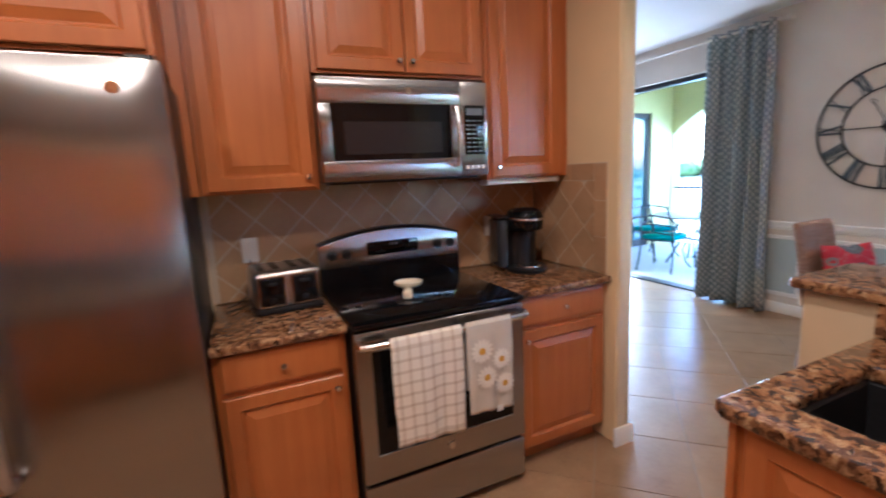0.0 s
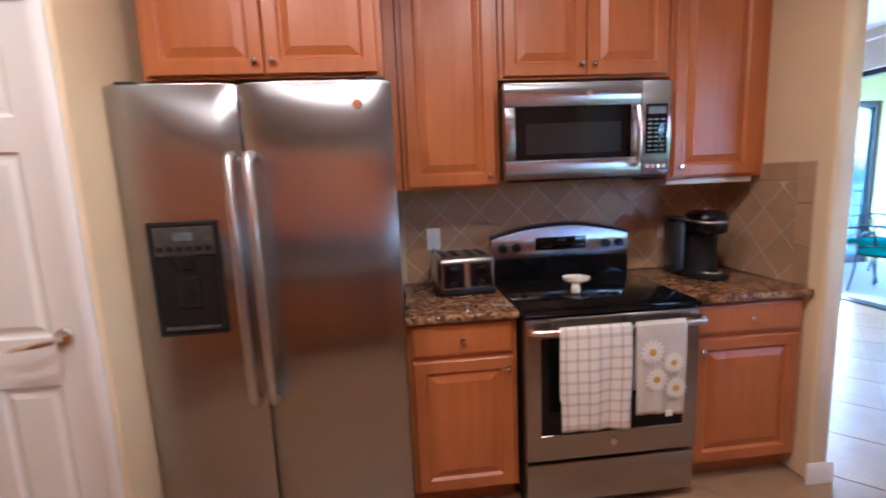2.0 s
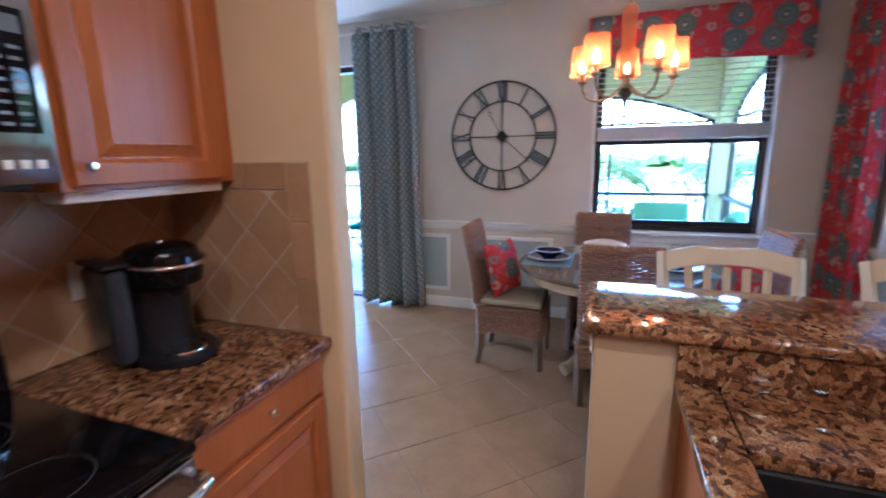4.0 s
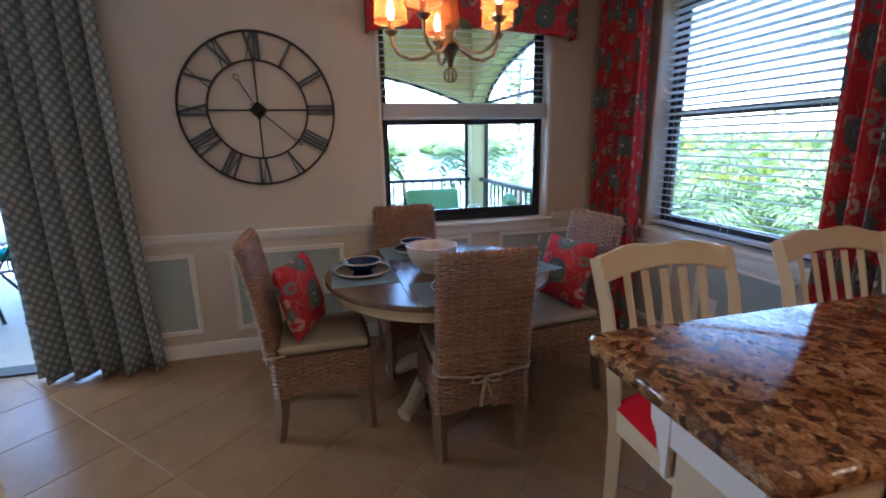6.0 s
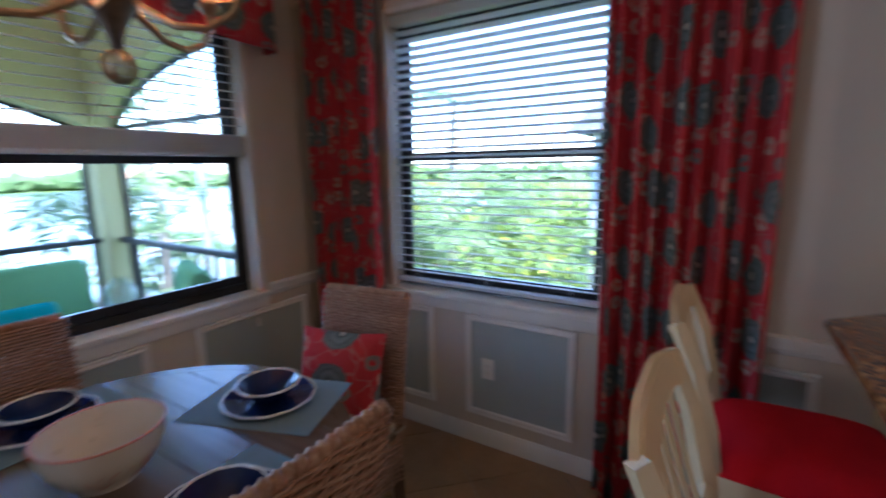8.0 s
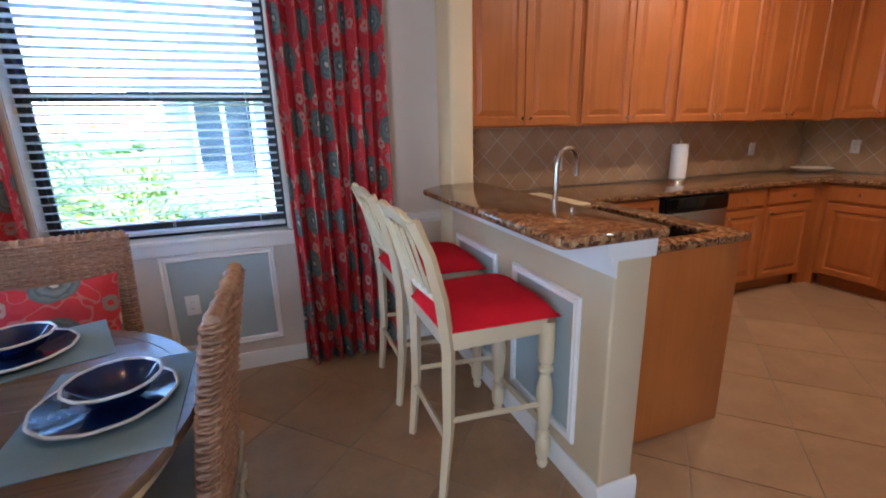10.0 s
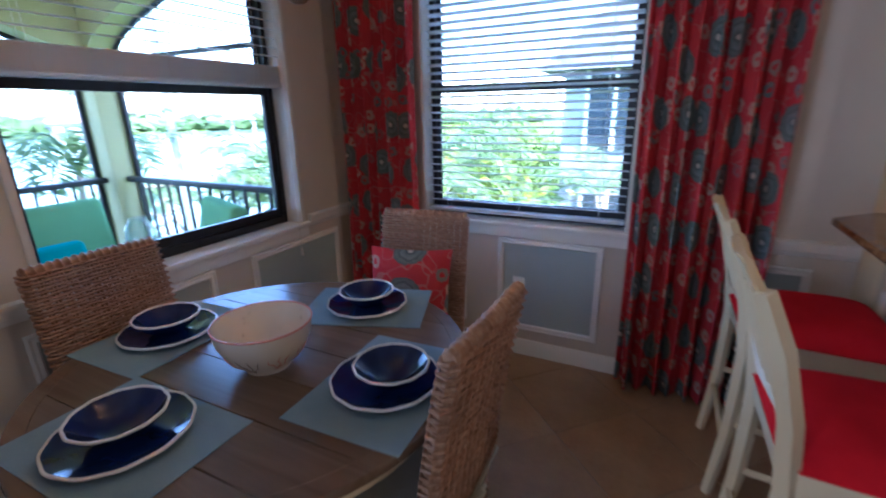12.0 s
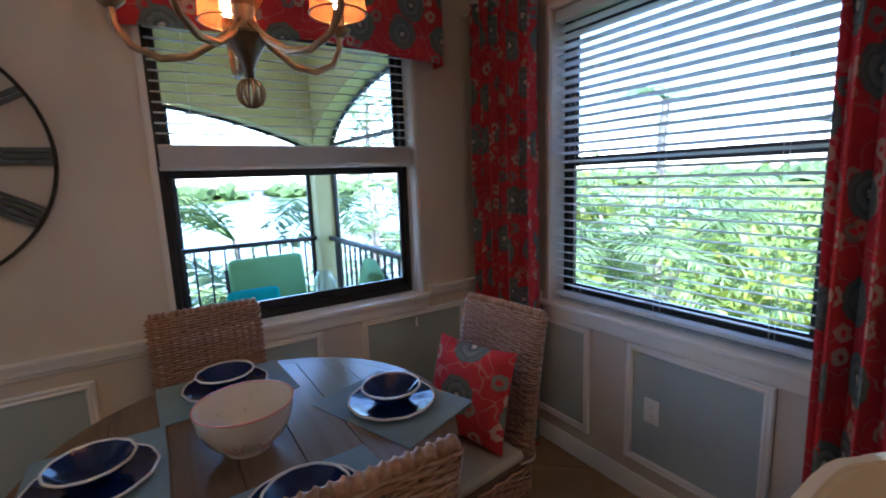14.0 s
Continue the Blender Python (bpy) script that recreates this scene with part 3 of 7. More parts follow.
slab("worktop", [(0.988, 1.462, 2.225, 2.868, 0.8805, 0.915)], "polished brown granite worktop between fridge and stove")
slab("worktop", [(2.238, 2.799, 2.225, 2.868, 0.8805, 0.915)], "polished brown granite worktop beside the stove")
SX0, SX1, SY0, SY1 = 2.20, 2.56, 0.36, 1.12
bm = bmesh.new()
prism(bm, [(2.075, 1.19), (2.095, 1.215), (2.839, 1.215), (2.839, SY1), (SX0, SY1), (SX0, SY0), (2.839, SY0), (2.839, KS + 0.001), (KW + 0.001, KS + 0.001), (KW + 0.001, 1.125), (-0.245, 1.125), (-0.245, KS + 0.645), (2.075, KS + 0.645)], 0.8805, 0.915, 0.008, 3)
wt = tagged(part("worktop", bm, M_GRANITE), "polished brown granite worktop with undermount sink opening", "worktop")
part("back_strip", bx(SX1, 2.839, SY0 + 0.0005, SY1 - 0.0005, 0.8805, 0.915, bevel=0.004), M_GRANITE, wt)
slab("worktop_backsplash", [(2.815, 2.8395, 0.002, 1.215, 0.9155, 1.018)], "granite upstand below the bar top", 0.003)
bm = bmesh.new()
prism(bm, [(2.80, 0.003), (2.80, 1.435), (2.815, 1.45), (3.18, 1.45), (3.207, 1.44), (3.217, 1.415), (3.217, 0.15), (3.06, 0.003)], 1.020, 1.056, 0.013, 4)
tagged(part("worktop", bm, M_GRANITE), "polished brown granite raised bar top on the half wall", "worktop")
hw = structure("wall_half", bx(2.84, 2.99, 0.0, 1.42, 0, 1.0195, bevel=0.012, seg=3), M_HALF, "painted half wall carrying the breakfast bar", "wall")
run("trim", [(0, 0.90), (0.010, 0.905), (0.012, 0.93), (0.022, 0.945), (0.026, 0.965), (0.04, 0.985), (0.045, 1.018), (0, 1.018)], 1.43, pose(2.991, 0.0, 0, 0, 0, 90), M_TRIM, "white crown moulding under the bar top", "trim")
run("trim", [(0, 0.955), (0.006, 0.96), (0.008, 1.018), (0, 1.018)], 0.16, pose(2.995, 1.421, 0, 0, 0, 180), M_TRIM, "white trim on the half wall end", "trim")

# unidentified pale strip beside the sink, built as a thin cream board
cb = thing("cutting_board", "flat cream board lying on the worktop beside the sink", "cutting board")
part("board", bx(2.24, 2.45, -0.20, 0.345, 0.9155, 0.930, bevel=0.006), paint("board_cream", (0.70, 0.58, 0.36), 0.4, 120, 0.1), cb)

# sink and tap
sk = thing("sink", "undermount black composite double sink in the worktop", "sink")
bm = bmesh.new()
for ya, yb in ((SY0, 0.72), (0.75, SY1)):
    prof = [(0.0, 0.880), (0.012, 0.872), (0.02, 0.72), (0.05, 0.70)]
    rings = []
    for ins, z in prof:
        rings.append([bm.verts.new(c) for c in ((SX0 - 0.01 + ins, ya - 0.01 + ins, z), (SX1 + 0.01 - ins, ya - 0.01 + ins, z), (SX1 + 0.01 - ins, yb + 0.01 - ins, z), (SX0 - 0.01 + ins, yb + 0.01 - ins, z))])
    for a, c in zip(rings, rings[1:]):
        for j in range(4):
            bm.faces.new((a[j], a[(j + 1) % 4], c[(j + 1) % 4], c[j]))
    bm.faces.new(rings[-1])
part("basin", bm, M_BLACKM, sk, "", False)
for yc in (0.54, 0.935):
    part("drain", lathe(bmesh.new(), [(0, 0.004), (0.03, 0.004), (0.042, 0.006), (0.045, 0.0)], 20, (2.38, yc, 0.700)), M_CHROME, sk)
M_TAP = mottled("tap_nickel", [(0.3, (0.60, 0.57, 0.52)), (0.7, (0.66, 0.63, 0.58))], 30, 0.25, 1.0, 0)
tp = thing("tap", "tall brushed nickel gooseneck kitchen tap", "tap")
part("base", lathe(bmesh.new(), [(0, 0.05), (0.019, 0.05), (0.022, 0.01), (0.028, 0.004), (0.028, 0)], 20, (2.63, 0.55, 0.915)), M_TAP, tp)
pts = [(2.63, 0.55, 0.96), (2.63, 0.55, 1.18)] + [(2.63 - 0.075 + 0.075 * math.cos(q), 0.55 - 0.005 * j, 1.18 + 0.085 * math.sin(q)) for j, q in enumerate([radians(a) for a in range(20, 181, 20)])] + [(2.478, 0.505, 1.12)]
part("spout", tube(bmesh.new(), pts, [0.0135] * (len(pts) - 2) + [0.012, 0.016], 12), M_TAP, tp)
part("lever", tube(bmesh.new(), [(2.63, 0.55, 0.955), (2.645, 0.60, 0.985), (2.65, 0.64, 1.0)], [0.010, 0.008, 0.006], 8), M_TAP, tp)


# ---- fridge ----
def curved_door(x0, x1, y, z0, z1, bulge=0.012, thick=0.06):
    bm = bmesh.new()
    k = 12
    pts = []
    for j in range(k + 1):
        u = j / k
        e = min(u, 1 - u) * (x1 - x0)
        rnd = 0.018 * max(0.0, 1 - e / 0.02) ** 2
        pts.append((x0 + u * (x1 - x0), y - bulge * (1 - (2 * u - 1) ** 2) + rnd))
    out = pts + [(x1, y + thick), (x0, y + thick)]
    prism(bm, out, z0, z1, 0.004, 2)
    return bm


fr = thing("fridge", "stainless steel side-by-side fridge with dispenser", "fridge")
part("body", bx(0.042, 0.980, 2.17, 2.85, 0.03, 1.795, bevel=0.006), M_BLACKM, fr, "dark grey cabinet")
M_STEELBAR = mottled("steel_bar", [(0.3, (0.52, 0.50, 0.48)), (0.7, (0.58, 0.56, 0.54))], 30, 0.28, 1.0, 0.02)
M_DISPG = mottled("dispenser_grey", [(0.3, (0.055, 0.052, 0.05)), (0.7, (0.085, 0.08, 0.076))], 40, 0.35, 0.3, 0.02)
FL, FM, FRX = 0.038, 0.462, 0.984
ld = part("freezer_door", curved_door(FL, FM - 0.004, 2.108, 0.06, 1.815), M_STEEL, fr, "narrow stainless freezer door")
rd = part("fridge_door", curved_door(FM + 0.004, FRX, 2.108, 0.06, 1.815), M_STEEL, fr, "wide stainless fridge door")
for d, x in ((ld, FM - 0.030), (rd, FM + 0.034)):
    pts = [(x, 2.098, 1.575), (x, 2.070, 1.572), (x, 2.050, 1.545), (x, 2.042, 1.25), (x, 2.042, 1.05), (x, 2.050, 0.715), (x, 2.070, 0.688), (x, 2.098, 0.685)]
    part("handle", tube(bmesh.new(), pts, 0.0165, 12), M_STEELBAR, d, "curved steel bar handle")
hous = bmesh.new()
nested(hous, 0.125, 0.360, 0.955, 1.360, [(0, 0), (0, 0.008), (0.008, 0.011), (0.014, 0.011), (0.017, 0.006)], 2.098, cap=False)
disp = part("dispenser", hous, M_BLACKM, ld, "black water and ice dispenser", False)
# almost flat; the black colour stands in for the shade of a deep cavity
part("recess", nested(bmesh.new(), 0.141, 0.344, 0.971, 1.240, [(0, 0.0065), (0.003, 0.0045), (0.02, 0.0045)], 2.098), M_BLACKM, disp, "", False)
part("control_panel", bx(0.141, 0.344, 2.0905, 2.0985, 1.242, 1.345, bevel=0.003), M_DISPG, disp, "grey control strip")
for k in range(6):
    part("dispenser_key", bx(0.150 + k * 0.032, 0.150 + k * 0.032 + 0.022, 2.0885, 2.0912, 1.256, 1.274, bevel=0.001), M_BLACKM, disp)
part("spout", lathe(bmesh.new(), [(0, 0.0), (0.018, 0.0), (0.034, 0.03), (0.036, 0.045), (0, 0.045)], 18, (0.2425, 2.088, 1.196), 1.0, 0.22), M_BLACKM, disp)
part("drip_tray", bx(0.150, 0.335, 2.080, 2.0935, 0.975, 0.988, bevel=0.003), M_DISPG, disp)
M_LCD = mottled("display_grey", [(0.3, (0.10, 0.12, 0.13)), (0.7, (0.16, 0.18, 0.19))], 20, 0.2, 0, 0)
part("display", bx(0.210, 0.275, 2.0885, 2.0915, 1.293, 1.323), M_LCD, disp)
part("paddle", bx(0.200, 0.280, 2.087, 2.0932, 1.055, 1.165, bevel=0.004), M_BLACKM, disp)
part("badge", lathe(bmesh.new(), [(0, 0.004), (0.016, 0.004), (0.018, 0.001), (0.018, 0)], 24), M_CHROME, rd, "round metal badge").matrix_basis = pose(0.865, 2.101, 1.735, 90, 0, 0)
for x in (0.10, 0.93):
    part("hinge_cover", bx(x - 0.035, x + 0.035, 2.13, 2.24, 1.7955, 1.832, bevel=0.008), M_BLACKM, fr)
part("kick_grille", bx(0.075, 0.955, 2.145, 2.168, 0.005, 0.055), M_BLACKM, fr)

# ---- microwave ----
mw = thing("microwave", "stainless steel over-the-range microwave with black window", "microwave")
part("body", bx(1.463, 2.213, 2.45, 2.866, 1.445, 1.855, bevel=0.004), M_BLACKM, mw, "dark casing")
df = bmesh.new()
for a in ((1.460, 2.075, 1.755, 1.855), (1.460, 2.075, 1.448, 1.530), (1.460, 1.505, 1.530, 1.755), (2.030, 2.075, 1.530, 1.755)):
    box(df, a[0], a[1], 2.410, 2.449, a[2], a[3], bevel=0.003)
door = part("door", df, M_STEEL, mw, "stainless door frame")
part("window", bx(1.505, 2.030, 2.416, 2.44, 1.530, 1.755), M_BLACK, door, "black glass window")
M_MESH = mottled("window_mesh", [(0.4, (0.008, 0.009, 0.011)), (0.6, (0.022, 0.023, 0.026))], 900, 0.12, 0, 0)
part("window_screen", bx(1.555, 1.985, 2.4135, 2.4165, 1.555, 1.685), M_MESH, door, "perforated screen")
part("handle", tube(bmesh.new(), [(2.045, 2.412, 1.745), (2.045, 2.385, 1.74), (2.045, 2.372, 1.70), (2.045, 2.368, 1.62), (2.045, 2.372, 1.54), (2.045, 2.385, 1.50), (2.045, 2.412, 1.495)], 0.011, 12), M_CHROME, door, "vertical bar handle")
part("control_surround", bx(2.077, 2.214, 2.410, 2.449, 1.448, 1.855, bevel=0.003), M_STEEL, mw, "stainless control column")
cp = part("control_panel", bx(2.095, 2.196, 2.406, 2.4115, 1.54, 1.755, bevel=0.002), M_BLACK, mw, "black keypad")
M_KEY = mottled("keypad_print", [(0.3, (0.16, 0.21, 0.24)), (0.7, (0.26, 0.31, 0.34))], 40, 0.4, 0, 0)
part("display", bx(2.105, 2.186, 2.404, 2.4063, 1.712, 1.742), M_LCD, cp)
for r in range(8):
    for c in range(3):
        part("key", bx(2.104 + c * 0.029, 2.104 + c * 0.029 + 0.018, 2.4045, 2.4062, 1.552 + r * 0.019, 1.552 + r * 0.019 + 0.006), M_KEY, cp)
for c in range(4):
    part("button", bx(2.098 + c * 0.026, 2.098 + c * 0.026 + 0.015, 2.4065, 2.4102, 1.476, 1.492, bevel=0.001), M_TRIM, mw)
part("badge", lathe(bmesh.new(), [(0, 0.004), (0.014, 0.004), (0.016, 0.0)], 20), M_CHROME, mw).matrix_basis = pose(1.835, 2.4095, 1.808, 90, 0, 0)
part("vent_grille", bx(1.49, 2.19, 2.46, 2.55, 1.436, 1.4445, bevel=0.002), M_BLACKM, mw)

# ---- stove ----
st = thing("stove", "stainless steel electric stove with black ceramic top", "stove")
part("body", bx(1.470, 2.228, 2.22, 2.845, 0.02, 0.895), M_BLACKM, st, "dark casing")
top = bmesh.new()
box(top, 1.467, 2.232, 2.175, 2.80, 0.8955, 0.9185, bevel=0.006)
part("cooktop", top, M_BLACK, st, "black glass ceramic cooktop")
M_RING = mottled("ring_grey", [(0.3, (0.05, 0.05, 0.052)), (0.7, (0.07, 0.07, 0.072))], 30, 0.2, 0, 0)
for x, y, r in ((1.66, 2.34, 0.105), (2.04, 2.34, 0.085), (1.66, 2.63, 0.08), (2.04, 2.63, 0.10)):
    part("burner_ring", lathe(bmesh.new(), [(r - 0.0015, 0.0), (r, 0.0004), (r + 0.0015, 0.0)], 48, (x, y, 0.9187)), M_RING, st, "printed burner ring")
# back panel with an arched top
out = []
for j in range(17):
    u = j / 16
    out.append((1.467 + 0.765 * u, 1.135 + 0.060 * (1 - (2 * u - 1) ** 2)))
bm = prism(bmesh.new(), [(1.467, 1.02)] + out + [(2.232, 1.02)], 0, 0.05, 0.005, 2)
turned(bm, Matrix(((1, 0, 0, 0), (0, 0, -1, 2.85), (0, 1, 0, 0), (0, 0, 0, 1))))
bp = part("control_panel", bm, M_STEEL, st, "stainless arched control panel")
bm = bx(1.469, 2.230, 2.795, 2.86, 0.915, 1.0195)
part("back_riser", bm, M_BLACK, st, "black riser behind the cooktop")
bm = prism(bmesh.new(), [(x, z + 0.0015) for x, z in out] + [(x, z + 0.012) for x, z in out[::-1]], 0, 0.055, 0.002, 1)
turned(bm, Matrix(((1, 0, 0, 0), (0, 0, -1, 2.852), (0, 1, 0, 0), (0, 0, 0, 1))))
part("top_trim", bm, M_BLACKM, st)
part("clock_panel", bx(1.71, 1.99, 2.795, 2.7995, 1.065, 1.135, bevel=0.002), M_BLACK, bp, "black clock panel")
for x in (1.835, 1.850, 1.865):
    part("digit", bx(x, x + 0.008, 2.7935, 2.7948, 1.110, 1.122), M_LCD, bp, "grey clock digits")
for x in (1.530, 1.605, 2.105, 2.180):
    k = lathe(bmesh.new(), [(0, 0.024), (0.016, 0.023), (0.018, 0.019), (0.020, 0.006), (0.024, 0.004), (0.024, 0)], 20)
    box(k, -0.003, 0.003, -0.017, 0.017, 0.020, 0.028, bevel=0.001)
    part("knob", k, M_BLACKM, st, "black oven knob").matrix_basis = pose(x, 2.7995, 1.085, 90, 0, 0)
df = bmesh.new()
loops = [[df.verts.new((x, y, z)) for x, z in ((x0, z0), (x1, z0), (x1, z1), (x0, z1))] for x0, x1, z0, z1, y in ((1.472, 2.226, 0.255, 0.885, 2.218), (1.472, 2.226, 0.255, 0.885, 2.181), (1.475, 2.223, 0.258, 0.882, 2.178), (1.532, 2.166, 0.367, 0.803, 2.178), (1.535, 2.163, 0.37, 0.80, 2.181), (1.535, 2.163, 0.37, 0.80, 2.218))]
for k in range(6):
    a, c = loops[k], loops[(k + 1) % 6]
    for j in range(4):
        df.faces.new((a[j], a[(j + 1) % 4], c[(j + 1) % 4], c[j]))
bmesh.ops.recalc_face_normals(df, faces=df.faces)
od = part("oven_door", df, M_STEEL, st, "stainless oven door frame")
part("oven_window", bx(1.535, 2.163, 2.184, 2.21, 0.37, 0.80), M_BLACK, od, "black oven glass")
part("badge", lathe(bmesh.new(), [(0, 0.004), (0.016, 0.004), (0.018, 0.0)], 20), M_CHROME, od).matrix_basis = pose(1.85, 2.1775, 0.318, 90, 0, 0)
part("handle", tube(bmesh.new(), [(1.485, 2.165, 0.845), (1.49, 2.135, 0.845), (1.52, 2.125, 0.845), (1.85, 2.122, 0.845), (2.18, 2.125, 0.845), (2.21, 2.135, 0.845), (2.215, 2.165, 0.845)], 0.0145, 12), M_CHROME, od, "steel bar handle")
for x in (1.487, 2.213):
    part("handle_bracket", bx(x - 0.012, x + 0.012, 2.14, 2.18, 0.83, 0.862, bevel=0.004), M_CHROME, od)
part("drawer", bx(1.472, 2.226, 2.185, 2.219, 0.05, 0.235, bevel=0.006), M_STEEL, st, "stainless storage drawer")


# ---- towels on the oven handle ----
def uv_grid(bm, rows, name="cloth"):
    """A sheet from rows of (point, u, v), with its own flat coordinates in metres."""
    uv = bm.loops.layers.uv.new("UVMap")
    vs = [[(bm.verts.new(p), (u, v)) for p, u, v in r] for r in rows]
    for a, c in zip(vs, vs[1:]):
        for j in range(len(a) - 1):
            q = (a[j], a[j + 1], c[j + 1], c[j])
            f = bm.faces.new([e[0] for e in q])
            for lp, e in zip(f.loops, q):
                lp[uv].uv = e[1]
    return bm


def thicken(ob, t):
    m = ob.modifiers.new("thick", "SOLIDIFY")
    m.thickness, m.offset = t, 0
    return ob


def uvs(n, l, scale=1.0):
    t = n.new("ShaderNodeTexCoord")
    mp = n.new("ShaderNodeMapping")
    mp.inputs["Scale"].default_value = (scale, scale, scale)
    l.new(t.outputs["UV"], mp.inputs["Vector"])
    return mp.outputs["Vector"]


def math_node(n, l, op, a, b=None, c=None):
    m = n.new("ShaderNodeMath")
    m.operation = op
    for s, v in zip(m.inputs, (a, b, c)):
        if v is None:
            continue
        if isinstance(v, (int, float)):
            s.default_value = v
        else:
            l.new(v, s)
    return m.outputs[0]


def check_cloth():
    m, n, l, b = nodes("check_towel", 0.95, 0, 0.1)
    v = uvs(n, l)
    s = n.new("ShaderNodeSeparateXYZ")
    l.new(v, s.inputs[0])
    lines = None
    for k in (0, 1):
        f = math_node(n, l, "FRACT", math_node(n, l, "MULTIPLY", s.outputs[k], 1 / 0.046))
        w = math_node(n, l, "LESS_THAN", math_node(n, l, "ABSOLUTE", math_node(n, l, "SUBTRACT", f, 0.5)), 0.13)
        lines = w if lines is None else math_node(n, l, "ADD", math_node(n, l, "MULTIPLY", lines, 0.55), math_node(n, l, "MULTIPLY", w, 0.55))
    weave = noise_tex(n, l, v, 500, 2)
    c = mixc(n, l, lines, (0.78, 0.72, 0.62), (0.42, 0.32, 0.22))
    l.new(mixc(n, l, 0.25, c, ramp(n, l, weave, [(0.3, (0.5, 0.45, 0.4)), (0.7, (0.9, 0.86, 0.8))])), b.inputs["Base Color"])
    bump(n, l, b, weave, 0.4, 0.002)
    return m


def plain_cloth(name, a, c, scale=420, rough=0.95):
    m, n, l, b = nodes(name, rough, 0, 0.1)
    v = coords(n, l, world_space=True)
    w = noise_tex(n, l, v, scale, 3)
    big = noise_tex(n, l, v, 9, 3)
    col = mixc(n, l, 0.5, ramp(n, l, w, [(0.3, a), (0.7, c)]), ramp(n, l, big, [(0.3, a), (0.7, c)]))
    l.new(col, b.inputs["Base Color"])
    bump(n, l, b, w, 0.35, 0.002)
    return m


M_CHECK = check_cloth()
M_LINEN = plain_cloth("grey_linen", (0.50, 0.45, 0.38), (0.66, 0.61, 0.54))


def towel(name, x0, x1, front, back, mat, label, seed):
    rows = []
    rnd = random.Random(seed)
    ph = rnd.random() * 6
    total = front + back
    k = 44
    for i in range(k + 1):
        s = i / k * total
        r = []
        for j in range(19):
            u = j / 18
            x = x0 + u * (x1 - x0)
            wob = 0.006 * math.sin(u * 9 + ph) + 0.004 * math.sin(u * 17 + ph * 2)
            if s < front:
                z = 0.862 - (front - s)
                hang = min(1.0, (front - s) / 0.25)
                y = 2.104 - 0.004 * hang + wob * hang
                xx = x + (0.5 - u) * 0.010 * hang * math.sin(s * 9 + ph)
            else:
                d = s - front
                z = 0.862 - d
                hang = min(1.0, d / 0.25)
                y = 2.144 + wob * 0.5 * hang
                xx = x + 0.012
            if abs(s - front) < 0.03:
                q = (s - front) / 0.03
                y = 2.124 + 0.020 * q
                z = 0.862 + 0.001 - 0.012 * q * q
            z -= 0.010 * (1 - hang_curve(u)) * (1 if s < 0.02 else 0)
            r.append(((xx, y, z), u * (x1 - x0), s))
        rows.append(r)
    t = thing(name, label, "towel")
    thicken(part("cloth", uv_grid(bmesh.new(), rows), mat, t), 0.005)
    return t


def hang_curve(u):
    return 0.5 + 0.5 * math.sin(u * 5)


towel("dish_towel", 1.590, 1.885, 0.43, 0.32, M_CHECK, "white and brown checked dish towel over the oven handle", 3)
tw = towel("dish_towel", 1.905, 2.115, 0.385, 0.30, M_LINEN, "grey linen dish towel printed with white daisies", 8)
M_PETAL = plain_cloth("daisy_white", (0.74, 0.70, 0.62), (0.85, 0.81, 0.72))
M_HEART = plain_cloth("daisy_yellow", (0.50, 0.28, 0.04), (0.62, 0.36, 0.06))
for cx, cz, r in ((1.965, 0.745, 0.055), (2.055, 0.695, 0.048), (1.985, 0.628, 0.052), (2.068, 0.585, 0.05)):
    bm = bmesh.new()
    spot = lambda e, q: bm.verts.new((cx + e * math.cos(q), 2.0895, cz + e * math.sin(q)))
    root = [spot(0.3 * r, 2 * math.pi * (j - 0.5) / 14) for j in range(14)]
    bm.faces.new(root)
    for j in range(14):
        q = 2 * math.pi * j / 14
        bm.faces.new((root[j], spot(0.75 * r, q - 0.19), spot(r, q), spot(0.75 * r, q + 0.19), root[(j + 1) % 14]))
    part("daisy", bm, M_PETAL, tw, "printed white daisy petals")
    part("daisy_centre", lathe(bmesh.new(), [(0, 0.001), (0.28 * r, 0.0)], 16), M_HEART, tw, "yellow daisy centre").matrix_basis = pose(cx, 2.0885, cz, 90, 0, 0)
part("tag", bx(2.035, 2.065, 2.100, 2.104, 0.458, 0.482), M_TRIM, tw, "white cloth tag")

# ---- toaster ----
to = thing("toaster", "brushed steel four-slot toaster on the worktop", "toaster", pose(1.285, 2.63, 0.915, 0, 0, 4))
part("base", bx(-0.14, 0.14, -0.11, 0.15, 0.004, 0.03, bevel=0.008), M_BLACKM, to)
part("housing", bx(-0.138, 0.138, -0.105, 0.145, 0.03, 0.185, bevel=0.025, seg=4), M_STEELBAR, to, "polished steel shell")
for sx in (-0.066, 0.066):
    fp = part("front_panel", bx(sx - 0.050, sx + 0.050, -0.111, -0.098, 0.040, 0.160, bevel=0.010, seg=3), M_BLACK, to, "glossy black front panel")
    part("panel_frame", nested(bmesh.new(), sx - 0.057, sx + 0.057, 0.034, 0.166, [(0, 0), (0, 0.005), (0.003, 0.008), (0.007, 0.008), (0.009, 0.004)], -0.104, cap=False), M_CHROME, fp, "polished frame", False)
    part("lever", bx(sx - 0.018, sx + 0.018, -0.130, -0.112, 0.128, 0.140, bevel=0.005), M_BLACKM, fp)
    part("dial", turned(lathe(bmesh.new(), [(0, 0.012), (0.011, 0.011), (0.013, 0.0), (0, 0)], 16), pose(sx, -0.111, 0.062, 90, 0, 0)), M_BLACKM, fp)
